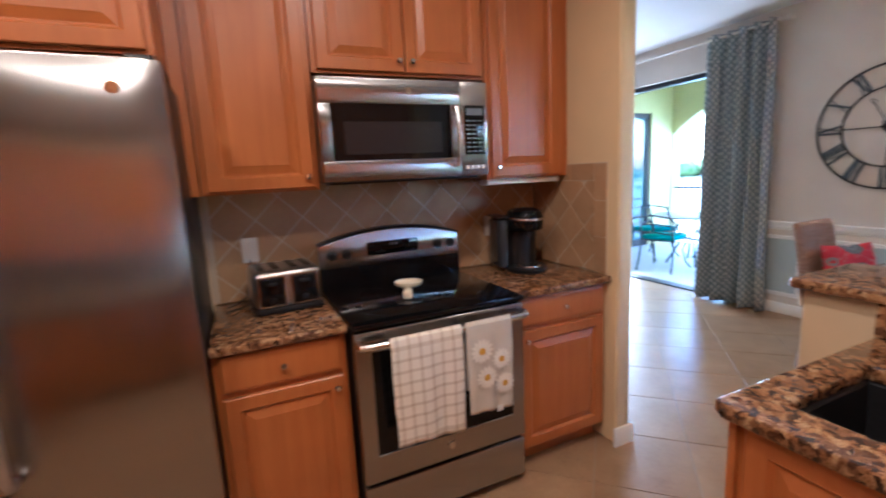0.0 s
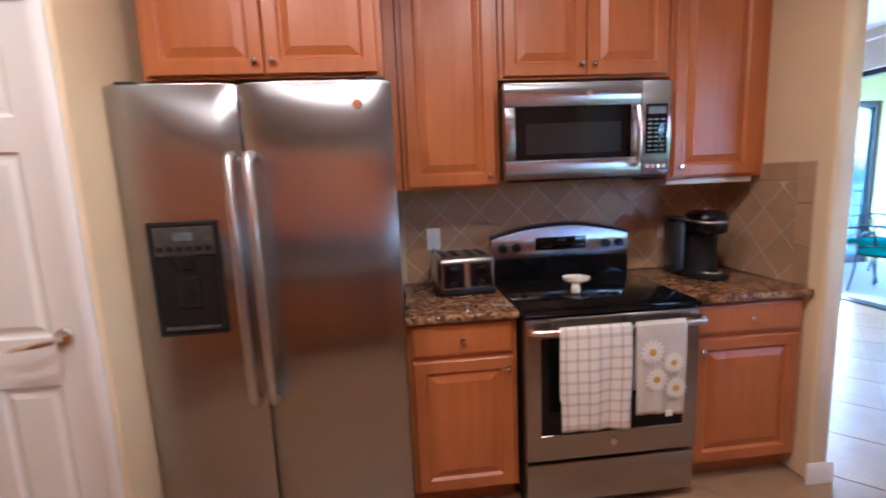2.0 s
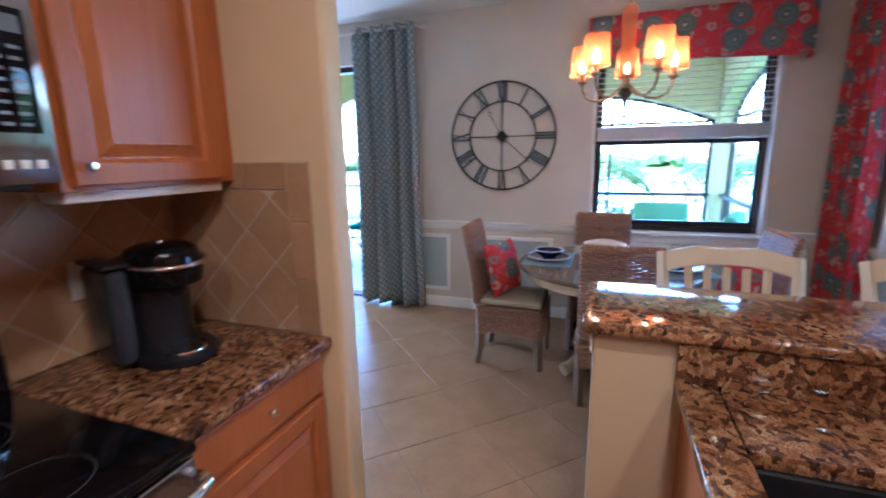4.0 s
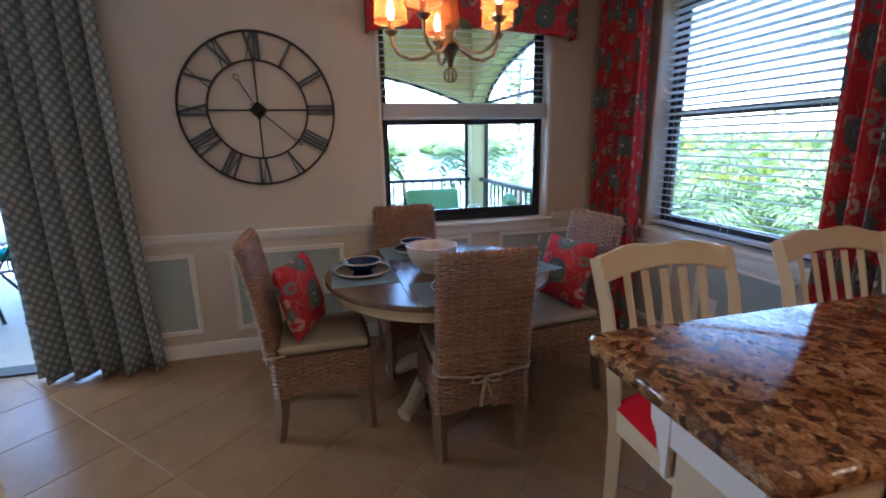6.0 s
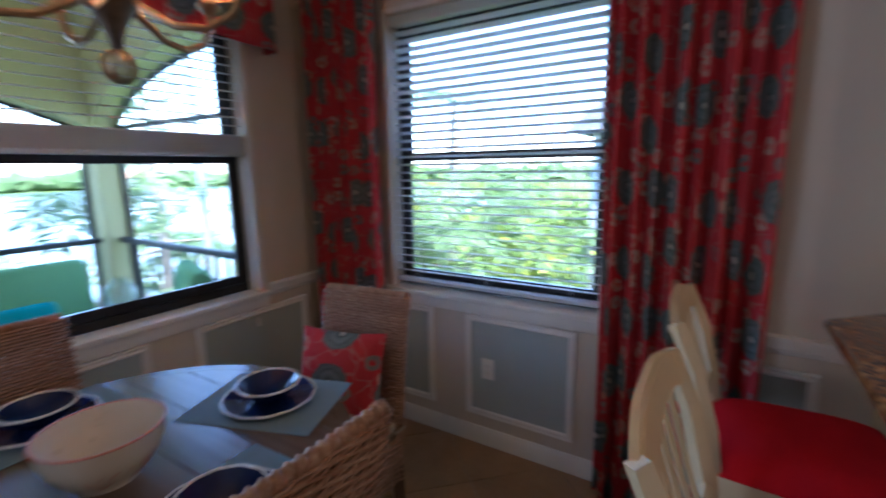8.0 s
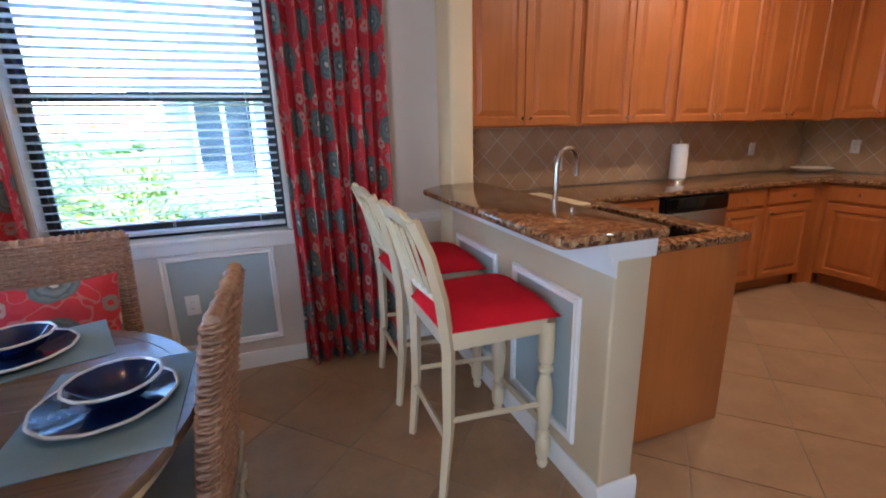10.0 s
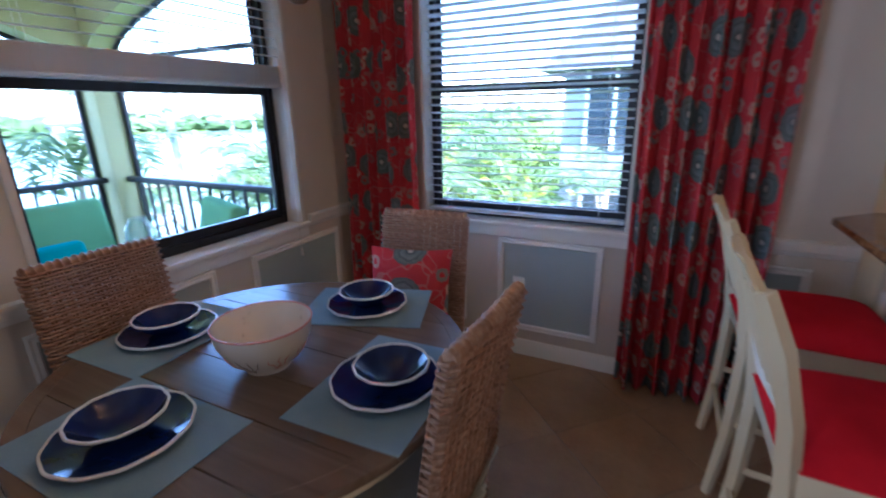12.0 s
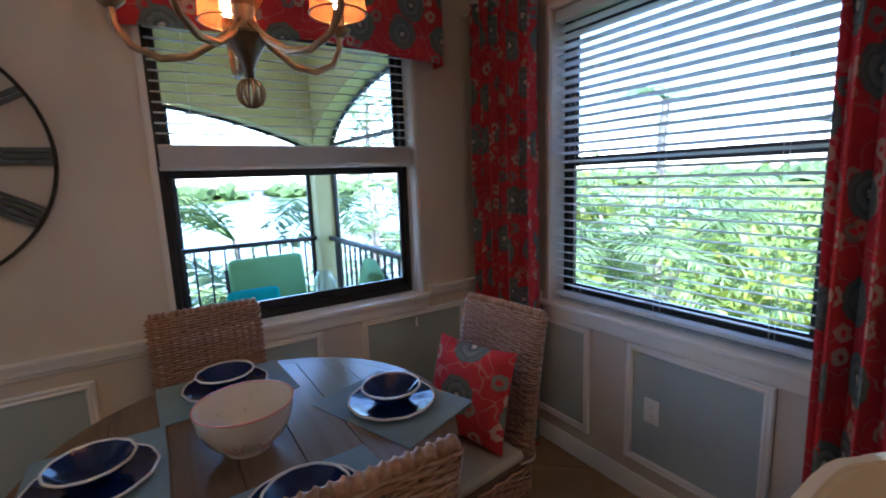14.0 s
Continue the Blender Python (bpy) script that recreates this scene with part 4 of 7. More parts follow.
for sx in (-0.096, -0.036, 0.036, 0.096):
    part("slot", bx(sx - 0.015, sx + 0.015, -0.06, 0.12, 0.1835, 0.188, bevel=0.003), M_BLACKM, to, "dark bread slot")
cable = thing("power_cable", "black power cable lying beside the toaster", "cable")
part("cord", tube(bmesh.new(), [(1.15, 2.72, 0.93), (1.10, 2.70, 0.922), (1.05, 2.66, 0.922), (1.04, 2.72, 0.922), (1.09, 2.78, 0.923), (1.13, 2.83, 0.94), (1.165, 2.857, 1.12)], 0.0035, 8), M_BLACKM, cable)

# ---- coffee maker ----
cm = thing("coffee_maker", "black single-serve coffee maker with water tank", "coffee maker", pose(2.525, 2.63, 0.915, 0, 0, -12))
CMX = 0.018


def oval(bm, prof, cy, sy=1.0):
    return lathe(bm, prof, 36, (CMX, cy, 0), 1.0, sy)


part("base", oval(bmesh.new(), [(0, 0.0), (0.098, 0.0), (0.108, 0.008), (0.108, 0.026), (0.100, 0.034), (0, 0.034)], -0.03, 1.22), M_BLACKM, cm, "rounded black base")
part("body", oval(bmesh.new(), [(0, 0.034), (0.094, 0.034), (0.092, 0.14), (0.094, 0.25), (0.096, 0.30), (0, 0.30)], 0.045, 0.86), M_BLACKM, cm, "rounded black plastic body")
part("head", oval(bmesh.new(), [(0, 0.222), (0.080, 0.222), (0.096, 0.232), (0.101, 0.262), (0.099, 0.300), (0.088, 0.328), (0.060, 0.342), (0, 0.346)], -0.025, 1.14), M_BLACK, cm, "glossy rounded brewing head")
part("handle_band", tube(bmesh.new(), [(CMX + 0.103 * math.sin(radians(a)), -0.025 - 0.119 * math.cos(radians(a)), 0.296 - 0.010 * math.cos(radians(a))) for a in range(-100, 101, 10)], 0.007, 10), M_CHROME, cm, "silver lift handle")
part("brew_nozzle", lathe(bmesh.new(), [(0, 0.198), (0.020, 0.198), (0.030, 0.222), (0, 0.222)], 20, (CMX, -0.085, 0)), M_BLACKM, cm)
M_TANK = mottled("tank_dark", [(0.3, (0.02, 0.025, 0.03)), (0.7, (0.035, 0.04, 0.05))], 8, 0.05, 0, 0)
part("water_tank", bx(-0.142, -0.080, -0.06, 0.11, 0.02, 0.295, bevel=0.026, seg=4), M_TANK, cm, "smoky water tank")
part("tank_lid", bx(-0.144, -0.078, -0.062, 0.112, 0.2955, 0.308, bevel=0.006), M_BLACKM, cm)
part("drip_tray", lathe(bmesh.new(), [(0, 0.003), (0.05, 0.003), (0.058, 0.006), (0.06, 0.0)], 24, (CMX, -0.085, 0.0345)), M_CHROME, cm)
part("button", lathe(bmesh.new(), [(0, 0.004), (0.010, 0.003), (0.011, 0.0)], 16, (CMX, -0.02, 0.3455)), M_CHROME, cm)

# ---- spoon rest ----
M_CERAM = mottled("cream_ceramic", [(0.3, (0.72, 0.64, 0.48)), (0.7, (0.80, 0.73, 0.58))], 12, 0.15, 0, 0)
sr = thing("spoon_rest", "cream ceramic spoon rest on the cooktop", "spoon rest", pose(1.815, 2.50, 0.9187, 0, 0, -22))
part("dish", lathe(bmesh.new(), [(0, 0.010), (0.035, 0.012), (0.06, 0.023), (0.066, 0.029), (0.062, 0.016), (0.035, 0.002), (0, 0.0)], 28, (0, 0, 0.030), 1.0, 0.85), M_CERAM, sr)
part("handle", bx(-0.023, 0.019, -0.112, -0.030, 0.0, 0.040, bevel=0.012, seg=3), M_CERAM, sr)
M_YOLK = mottled("yellow_glaze", [(0.3, (0.60, 0.42, 0.10)), (0.7, (0.68, 0.50, 0.16))], 12, 0.2, 0, 0)
part("glaze_patch", lathe(bmesh.new(), [(0, 0.0005), (0.03, 0.0)], 20, (0, 0, 0.0412)), M_YOLK, sr)


# ---- outlets ----
def outlet(m, label="white wall outlet with cover plate", switch=False):
    o = thing("wall_outlet", label, "outlet", m)
    part("cover_plate", bx(-0.036, 0.036, -0.006, 0.0, -0.058, 0.058, bevel=0.003), M_TRIM, o)
    if switch:
        part("rocker", bx(-0.016, 0.016, -0.010, -0.006, -0.033, 0.033, bevel=0.002), M_TRIM, o)
    else:
        for z in (-0.02, 0.02):
            s = part("socket", bx(-0.014, 0.014, -0.008, -0.006, z - 0.013, z + 0.013, bevel=0.003), M_TRIM, o)
            for x in (-0.005, 0.005):
                part("slot", bx(x - 0.001, x + 0.001, -0.0086, -0.008, z - 0.004, z + 0.005), M_BLACKM, s)


SPL = 0.012
outlet(pose(1.166, NY - SPL, 1.152), "white rocker switch on the tiled wall", True)
outlet(pose(2.47, NY - SPL, 1.147))
outlet(pose(1.91, KS + SPL, 1.10, 0, 0, 180))
outlet(pose(-0.20, KS + SPL, 1.13, 0, 0, 180))
outlet(pose(KW + SPL, -0.04, 1.14, 0, 0, 90))
outlet(pose(4.49, SY + 0.004, 0.447, 0, 0, 180))
outlet(pose(EX - 0.004, 1.97, 0.43, 0, 0, -90))

# ---- paper towel and plate on the south worktop ----
pt = thing("paper_towel_roll", "white paper towel roll standing on a holder", "paper towel", pose(0.82, KS + 0.14, 0.915))
part("holder", lathe(bmesh.new(), [(0, 0.33), (0.008, 0.325), (0.006, 0.02), (0.07, 0.012), (0.075, 0.0), (0, 0)], 24), M_CHROME, pt)
M_PAPER = paint("paper_white", (0.82, 0.80, 0.76), 0.9, 300, 0.3, 0.03)
part("roll", lathe(bmesh.new(), [(0.02, 0.295), (0.062, 0.295), (0.064, 0.29), (0.064, 0.022), (0.062, 0.016), (0.02, 0.016)], 32), M_PAPER, pt)
pl = thing("serving_plate", "white oval serving plate on the worktop", "plate", pose(-0.62, KS + 0.30, 0.915))
part("plate", lathe(bmesh.new(), [(0, 0.006), (0.09, 0.008), (0.15, 0.03), (0.165, 0.045), (0.16, 0.045), (0.09, 0.014), (0, 0.012)], 36), M_CERAM, pl)

# ---- pantry door ----
DX0, DX1, DY = -0.70, -0.03, 1.95
b = bmesh.new()
box(b, KW, DX0 - 0.02, DY, DY + 0.12, 0, CZ)
box(b, DX0 - 0.02, DX1 + 0.02, DY, DY + 0.12, 2.06, CZ)
box(b, DX1 + 0.02, 0.030, DY, 2.87, 0, CZ, bevel=0.012, seg=3)
structure("wall_pantry", b, M_CREAM, "cream painted pantry wall with rounded corner", "wall")
dr = thing("door_1", "white six-panel pantry door, closed", "door", None, "", "structure")
bm = bmesh.new()
WD = DX1 - DX0
cols = ((DX0 + 0.10, DX0 + WD / 2 - 0.045), (DX0 + WD / 2 + 0.045, DX1 - 0.10))
rowz = ((0.22, 0.86), (1.02, 1.60), (1.70, 1.93))
PANP = [(0, 0), (0.008, -0.006), (0.014, -0.008), (0.022, -0.008), (0.040, -0.001)]
for xa, xb in cols:
    for za, zb in rowz:
        nested(bm, xa, xb, za, zb, PANP, DY + 0.015)
xs = [DX0, cols[0][0], cols[0][1], cols[1][0], cols[1][1], DX1]
zs = [0.008, 0.22, 0.86, 1.02, 1.60, 1.70, 1.93, 2.035]
for i in range(5):
    for j in range(7):
        if i in (1, 3) and j in (1, 3, 5):
            continue
        bm.faces.new([bm.verts.new((x, DY + 0.015, z)) for x, z in ((xs[i], zs[j]), (xs[i + 1], zs[j]), (xs[i + 1], zs[j + 1]), (xs[i], zs[j + 1]))])
box(bm, DX0, DX1, DY + 0.024, DY + 0.05, 0.008, 2.035)
bmesh.ops.remove_doubles(bm, verts=bm.verts, dist=0.0002)
part("leaf", bm, M_TRIM, dr, "white moulded door leaf", False)
cs = bmesh.new()
for a in ((DX0 - 0.075, DX0 - 0.006, 0, 2.11), (DX1 + 0.004, DX1 + 0.048, 0, 2.11), (DX0 - 0.006, DX1 + 0.006, 2.045, 2.11)):
    box(cs, a[0], a[1], DY - 0.018, DY - 0.001, a[2], a[3], bevel=0.005)
part("casing", cs, M_TRIM, dr, "white door casing")
hd = bmesh.new()
lathe(hd, [(0, 0.012), (0.026, 0.011), (0.03, 0.006), (0.03, 0)], 24)
turned(hd, pose(DX1 - 0.065, DY + 0.014, 1.02, 90, 0, 0))
tube(hd, [(DX1 - 0.065, DY + 0.01, 1.02), (DX1 - 0.065, DY - 0.045, 1.02), (DX1 - 0.08, DY - 0.052, 1.02), (DX1 - 0.13, DY - 0.05, 1.012), (DX1 - 0.185, DY - 0.045, 1.004)], [0.010, 0.010, 0.011, 0.009, 0.007], 12)
part("door_handle", hd, M_CHROME, dr, "satin nickel lever handle")
for z in (0.25, 1.0, 1.85):
    part("hinge", bx(DX0 - 0.012, DX0 + 0.006, DY + 0.002, DY + 0.016, z - 0.045, z + 0.045, bevel=0.003), M_CHROME, dr)


# ---- dining table ----
TC = (4.81, 1.36)
M_TABLE = wood("table_oak", (0.13, 0.085, 0.055), (0.24, 0.165, 0.11), 0.22, "x", True, 0.6)
M_CREAMW = paint("cream_furniture", (0.62, 0.51, 0.33), 0.38, 60, 0.06, 0.05)
tb = thing("dining_table", "round pedestal dining table with brown plank top and cream base", "table", pose(*TC, 0))
R = 0.61
planks = 7
for k in range(planks):
    ya, yb = -R + 0.05 + k * (2 * R - 0.10) / planks + 0.001, -R + 0.05 + (k + 1) * (2 * R - 0.10) / planks - 0.001
    ri = R - 0.05
    out = []
    for j in range(13):
        y = ya + (yb - ya) * j / 12
        out.append((math.sqrt(max(ri * ri - y * y, 0.0001)), y))
    out += [(-x, y) for x, y in out[::-1]]
    part("plank", prism(bmesh.new(), out, 0.722, 0.7495, 0.0012, 1), M_TABLE, tb)
part("rim", lathe(bmesh.new(), [(R - 0.0495, 0.722), (R - 0.006, 0.722), (R, 0.729), (R, 0.743), (R - 0.005, 0.7495), (R - 0.0495, 0.7495), (R - 0.0495, 0.722)], 72), M_TABLE, tb, "curved brown table edge")
part("apron", lathe(bmesh.new(), [(R - 0.075, 0.7215), (R - 0.055, 0.7215), (R - 0.055, 0.655), (R - 0.075, 0.65), (R - 0.075, 0.7215)], 64), M_CREAMW, tb, "cream apron")
M_DARKW = wood("pedestal_dark", (0.06, 0.045, 0.035), (0.11, 0.08, 0.06), 0.35)
part("pedestal", lathe(bmesh.new(), [(0, 0.72), (0.16, 0.72), (0.15, 0.68), (0.085, 0.64), (0.075, 0.56), (0.105, 0.46), (0.115, 0.36), (0.08, 0.28), (0.10, 0.22), (0.13, 0.20), (0.13, 0.12), (0, 0.12)], 32), M_DARKW, tb, "dark turned pedestal")
for j in range(4):
    q = radians(45 + 90 * j)
    c, s = math.cos(q), math.sin(q)
    bm = tube(bmesh.new(), [(0.10 * c, 0.10 * s, 0.17), (0.20 * c, 0.20 * s, 0.13), (0.30 * c, 0.30 * s, 0.06), (0.37 * c, 0.37 * s, 0.042)], [0.05, 0.045, 0.04, 0.042], 12)
    part("foot", bm, M_CREAMW, tb, "cream curved foot")

# ---- wicker chairs ----
def rattan_mat():
    m, n, l, b = nodes("rattan", 0.5)
    v = coords(n, l)
    g = n.new("ShaderNodeNewGeometry")
    f = noise_tex(n, l, v, 60, 3)
    f2 = noise_tex(n, l, v, 7, 3)
    c1 = ramp(n, l, f, [(0.3, (0.30, 0.150, 0.080)), (0.62, (0.47, 0.285, 0.180)), (0.85, (0.60, 0.46, 0.36))])
    c2 = ramp(n, l, f2, [(0.3, (0.78, 0.74, 0.72)), (0.7, (1.0, 1.0, 1.0))])
    c3 = ramp(n, l, g.outputs["Random Per Island"], [(0.0, (0.72, 0.70, 0.68)), (1.0, (1.0, 1.0, 1.0))])
    l.new(mixc(n, l, 1.0, mixc(n, l, 1.0, c1, c2, "MULTIPLY"), c3, "MULTIPLY"), b.inputs["Base Color"])
    bump(n, l, b, f, 0.2, 0.002)
    return m


M_RATTAN = rattan_mat()
M_LEG = wood("chair_leg", (0.16, 0.10, 0.06), (0.25, 0.165, 0.105), 0.4)
M_PAD = plain_cloth("seat_pad_tan", (0.36, 0.31, 0.22), (0.46, 0.40, 0.30))


def weave_loop(bm, loop, zs, place, rad=0.0061, amp=0.0050, pitch=0.040):
    """Strands woven round a closed loop of (x, y); place(x, y, z) bends them."""
    pts = [Vector(p) for p in loop]
    k = len(pts)
    lens = [(pts[(i + 1) % k] - pts[i]).length for i in range(k)]
    total = sum(lens)
    count = int(total / pitch) // 2 * 2 + 1
    for row, z in enumerate(zs):
        ring = []
        for j in range(count * 2):
            s = total * j / (count * 2)
            i = 0
            while s > lens[i]:
                s -= lens[i]
                i += 1
            d = (pts[(i + 1) % k] - pts[i]).normalized()
            p = pts[i] + d * s
            nrm = Vector((d.y, -d.x))
            w = amp * math.cos(math.pi * j / 2 * 1.0 + math.pi * row)
            p = p + nrm * w
            ring.append(place(p.x, p.y, z + 0.0005 * math.sin(j * 1.7 + row * 2.1)))
        tube(bm, ring, rad, 6, True, 0.72)
    return count, total


def rounded_loop(w, d, cy, r, k=4):
    out = []
    for cx, cyy, a0 in ((w / 2 - r, cy - d / 2 + r, -90), (w / 2 - r, cy + d / 2 - r, 0), (-w / 2 + r, cy + d / 2 - r, 90), (-w / 2 + r, cy - d / 2 + r, 180)):
        for j in range(k + 1):
            q = radians(a0 + 90 * j / k)
            out.append((cx + r * math.cos(q), cyy + r * math.sin(q)))
    return out


def wicker_chair():
    """Faces +y, its back at -y; origin on the floor under the seat's middle."""
    c = thing("wicker_chair", "woven wicker dining chair with tan seat pad", "chair", None, "dining chairs")
    lean = lambda z: -0.09 * max(0.0, (z - 0.42) / 0.58) ** 1.4
    bk = bmesh.new()
    weave_loop(bk, rounded_loop(0.425, 0.042, -0.235, 0.02, 3), [0.445 + 0.0117 * j for j in range(47)], lambda x, y, z: (x * (1 + 0.03 * (z - 0.44)), y + lean(z) + 0.25 * (x * x) * max(0, z - 0.5), z))
    for x in [-0.195 + 0.03 * j for j in range(14)]:
        for yy in (-0.250, -0.220):
            tube(bk, [(x, yy + lean(z) + 0.25 * x * x * max(0, z - 0.5), z) for z in (0.44, 0.6, 0.75, 0.88, 0.985)], 0.006, 5)
    tagged(part("backrest", bk, M_RATTAN, c, "woven curved backrest"), kind="stuff")
    tr = [(-0.205 + 0.41 * j / 10, -0.235 + lean(0.995) + 0.25 * (-0.205 + 0.41 * j / 10) ** 2 * 0.5, 0.990) for j in range(11)]
    tr = [Vector(tr[k // 5]).lerp(Vector(tr[min(10, k // 5 + 1)]), (k % 5) / 5) for k in range(51)]
    part("top_rail", tube(bmesh.new(), tr, [0.0225 if k % 3 == 1 else 0.0165 for k in range(51)], 8), M_RATTAN, c, "wrapped top edge")
    sf = bmesh.new()
    weave_loop(sf, rounded_loop(0.44, 0.47, 0.0, 0.03, 3), [0.235 + 0.0117 * j for j in range(18)], lambda x, y, z: (x, y, z + 0.05 * max(0, (0.33 - z) / 0.1) * max(0.0, 1 - (min(abs(x) / 0.2, abs(y) / 0.2)) ** 2) * 0.6))
    tagged(part("seat_frame", sf, M_RATTAN, c, "woven seat skirt"), kind="stuff")
    part("lining", bx(-0.20, 0.20, -0.215, 0.215, 0.285, 0.44), M_LEG, c, "dark inner frame")
    part("back_lining", prism(bmesh.new(), [(-0.195, -0.242), (0.195, -0.242), (0.195, -0.230), (-0.195, -0.230)], 0.44, 0.46), M_LEG, c)
    for sx, sy in ((-1, -1), (1, -1), (-1, 1), (1, 1)):
        lg = bmesh.new()
        tube(lg, [(sx * 0.195, sy * 0.205, 0.30), (sx * 0.197, sy * 0.21, 0.15), (sx * 0.198, sy * 0.215 - (0.02 if sy < 0 else 0), 0.0)], [0.036, 0.033, 0.029], 4)
        part("leg", lg, M_LEG, c, "dark wooden leg")
    pd = bmesh.new()
    box(pd, -0.208, 0.208, -0.205, 0.225, 0.447, 0.492, bevel=0.02, seg=4)
    part("seat_pad", pd, M_PAD, c, "tan fabric seat pad")
    tie = bmesh.new()
    tube(tie, [(-0.215, -0.17, 0.455), (-0.222, -0.23, 0.452), (-0.20, -0.268, 0.447), (0.0, -0.272, 0.42), (0.20, -0.268, 0.447), (0.222, -0.23, 0.452), (0.215, -0.17, 0.455)], 0.007, 6, False, 0.6)
    for s in (-1, 1):
        tube(tie, [(0, -0.274, 0.42), (s * 0.03, -0.288, 0.44), (s * 0.06, -0.288, 0.435), (s * 0.065, -0.285, 0.41), (s * 0.03, -0.285, 0.405), (0, -0.276, 0.418)], 0.007, 6, False, 0.5)
        tube(tie, [(0, -0.275, 0.418), (s * 0.015, -0.285, 0.37), (s * 0.025, -0.283, 0.31 + 0.02 * s)], [0.008, 0.009, 0.010], 6, False, 0.4)
    part("pad_tie", tie, M_PAD, c, "tan fabric tie in a bow")
    return c


ch = wicker_chair()
ch.matrix_basis = pose(4.435, 1.30, 0, 0, 0, -92)
copy_thing(ch, pose(4.77, 2.005, 0, 0, 0, 180))
copy_thing(ch, pose(4.745, 0.72, 0, 0, 0, 6))
copy_thing(ch, pose(5.225, 1.42, 0, 0, 0, 90))


# ---- floral fabric ----
def floral(name):
    m, n, l, b = nodes(name, 0.85, 0, 0.15)
    v = uvs(n, l)
    wob = n.new("ShaderNodeTexNoise")
    wob.inputs["Scale"].default_value = 40
    l.new(v, wob.inputs["Vector"])
    sc = n.new("ShaderNodeVectorMath")
    sc.operation = "MULTIPLY_ADD"
    l.new(wob.outputs["Color"], sc.inputs[0])
    sc.inputs[1].default_value = (0.03, 0.03, 0.0)
    l.new(v, sc.inputs[2])

    def cells(scale, rnd):
        vo = n.new("ShaderNodeTexVoronoi")
        vo.voronoi_dimensions = "2D"
        vo.inputs["Scale"].default_value, vo.inputs["Randomness"].default_value = scale, rnd
        l.new(sc.outputs[0], vo.inputs["Vector"])
        return vo
    red = ramp(n, l, noise_tex(n, l, v, 5, 2), [(0.3, (0.62, 0.022, 0.045)), (0.7, (0.76, 0.050, 0.066))])
    # small cream and coral motifs
    sm = cells(9.0, 1.0)
    sepc = n.new("ShaderNodeSeparateColor")
    l.new(sm.outputs["Color"], sepc.inputs[0])
    small = math_node(n, l, "LESS_THAN", sm.outputs["Distance"], 0.27)
    hollow = math_node(n, l, "GREATER_THAN", sm.outputs["Distance"], 0.10)
    tone = ramp(n, l, sepc.outputs[0], [(0.0, (0.72, 0.56, 0.46)), (0.40, (0.70, 0.40, 0.30)), (0.62, (0.16, 0.24, 0.24)), (0.75, (0.70, 0.05, 0.07)), (1.0, (0.66, 0.04, 0.06))])
    col = mixc(n, l, math_node(n, l, "MULTIPLY", small, hollow), red, tone)
    vine = noise_tex(n, l, v, 9, 1)
    line = math_node(n, l, "LESS_THAN", math_node(n, l, "ABSOLUTE", math_node(n, l, "SUBTRACT", vine, 0.5)), 0.010)
    col = mixc(n, l, math_node(n, l, "MULTIPLY", line, 0.4), col, (0.60, 0.44, 0.36))
    # large flowers
    big = cells(3.7, 0.55)
    petal = ramp(n, l, big.outputs["Distance"], [(0.0, (0.76, 0.70, 0.62)), (0.045, (0.74, 0.68, 0.60)), (0.055, (0.07, 0.11, 0.115)), (0.10, (0.17, 0.235, 0.235)), (0.16, (0.25, 0.32, 0.31)), (0.20, (0.10, 0.155, 0.16)), (0.235, (0.20, 0.265, 0.25)), (0.28, (0.13, 0.19, 0.185))])
    inside = math_node(n, l, "LESS_THAN", big.outputs["Distance"], 0.285)
    col = mixc(n, l, inside, col, petal)
    fine = noise_tex(n, l, v, 600, 2)
    col = mixc(n, l, 0.12, col, ramp(n, l, fine, [(0.3, (0.05, 0.02, 0.02)), (0.7, (0.7, 0.5, 0.45))]))
    l.new(col, b.inputs["Base Color"])
    bump(n, l, b, fine, 0.25, 0.001)
    tr, mx = n.new("ShaderNodeBsdfTranslucent"), n.new("ShaderNodeMixShader")
    l.new(col, tr.inputs["Color"])
    mx.inputs[0].default_value = 0.35
    l.new(b.outputs[0], mx.inputs[1])
    l.new(tr.outputs[0], mx.inputs[2])
    l.new(mx.outputs[0], n["Material Output"].inputs["Surface"])
    return m


M_FLORAL = floral("floral_red")


def throw_pillow(m, label):
    p = thing("throw_pillow", label, "pillow", m, "throw pillows")
    bm = bmesh.new()
    uv = bm.loops.layers.uv.new("UVMap")
    k, a = 16, 0.19
    for side in (1, -1):
        g = []
        for i in range(k + 1):
            r = []
            for j in range(k + 1):
                u, v = 2 * i / k - 1, 2 * j / k - 1
                pin = 1 - 0.07 * (1 - v * v) * abs(u) ** 3
                pin2 = 1 - 0.07 * (1 - u * u) * abs(v) ** 3
                t = 0.062 * max(0, (1 - u ** 4) * (1 - v ** 4)) ** 0.55
                r.append((bm.verts.new((u * a * pin, side * t, v * a * pin2)), (u * a + 0.32, v * a + 0.62)))
            g.append(r)
        for i in range(k):
            for j in range(k):
                q = [g[i][j], g[i + 1][j], g[i + 1][j + 1], g[i][j + 1]]
                if side < 0:
                    q = q[::-1]
                f = bm.faces.new([e[0] for e in q])
                for lp, e in zip(f.loops, q):
                    lp[uv].uv = e[1]
    bmesh.ops.remove_doubles(bm, verts=bm.verts, dist=0.0005)
    part("cover", bm, M_FLORAL, p)


throw_pillow(pose(4.77, 2.09, 0.685, -14, 0, -18), "red floral throw pillow leaning on a wicker chair")
throw_pillow(pose(4.76, 0.60, 0.685, 16, 0, 14), "red floral throw pillow leaning on a wicker chair")

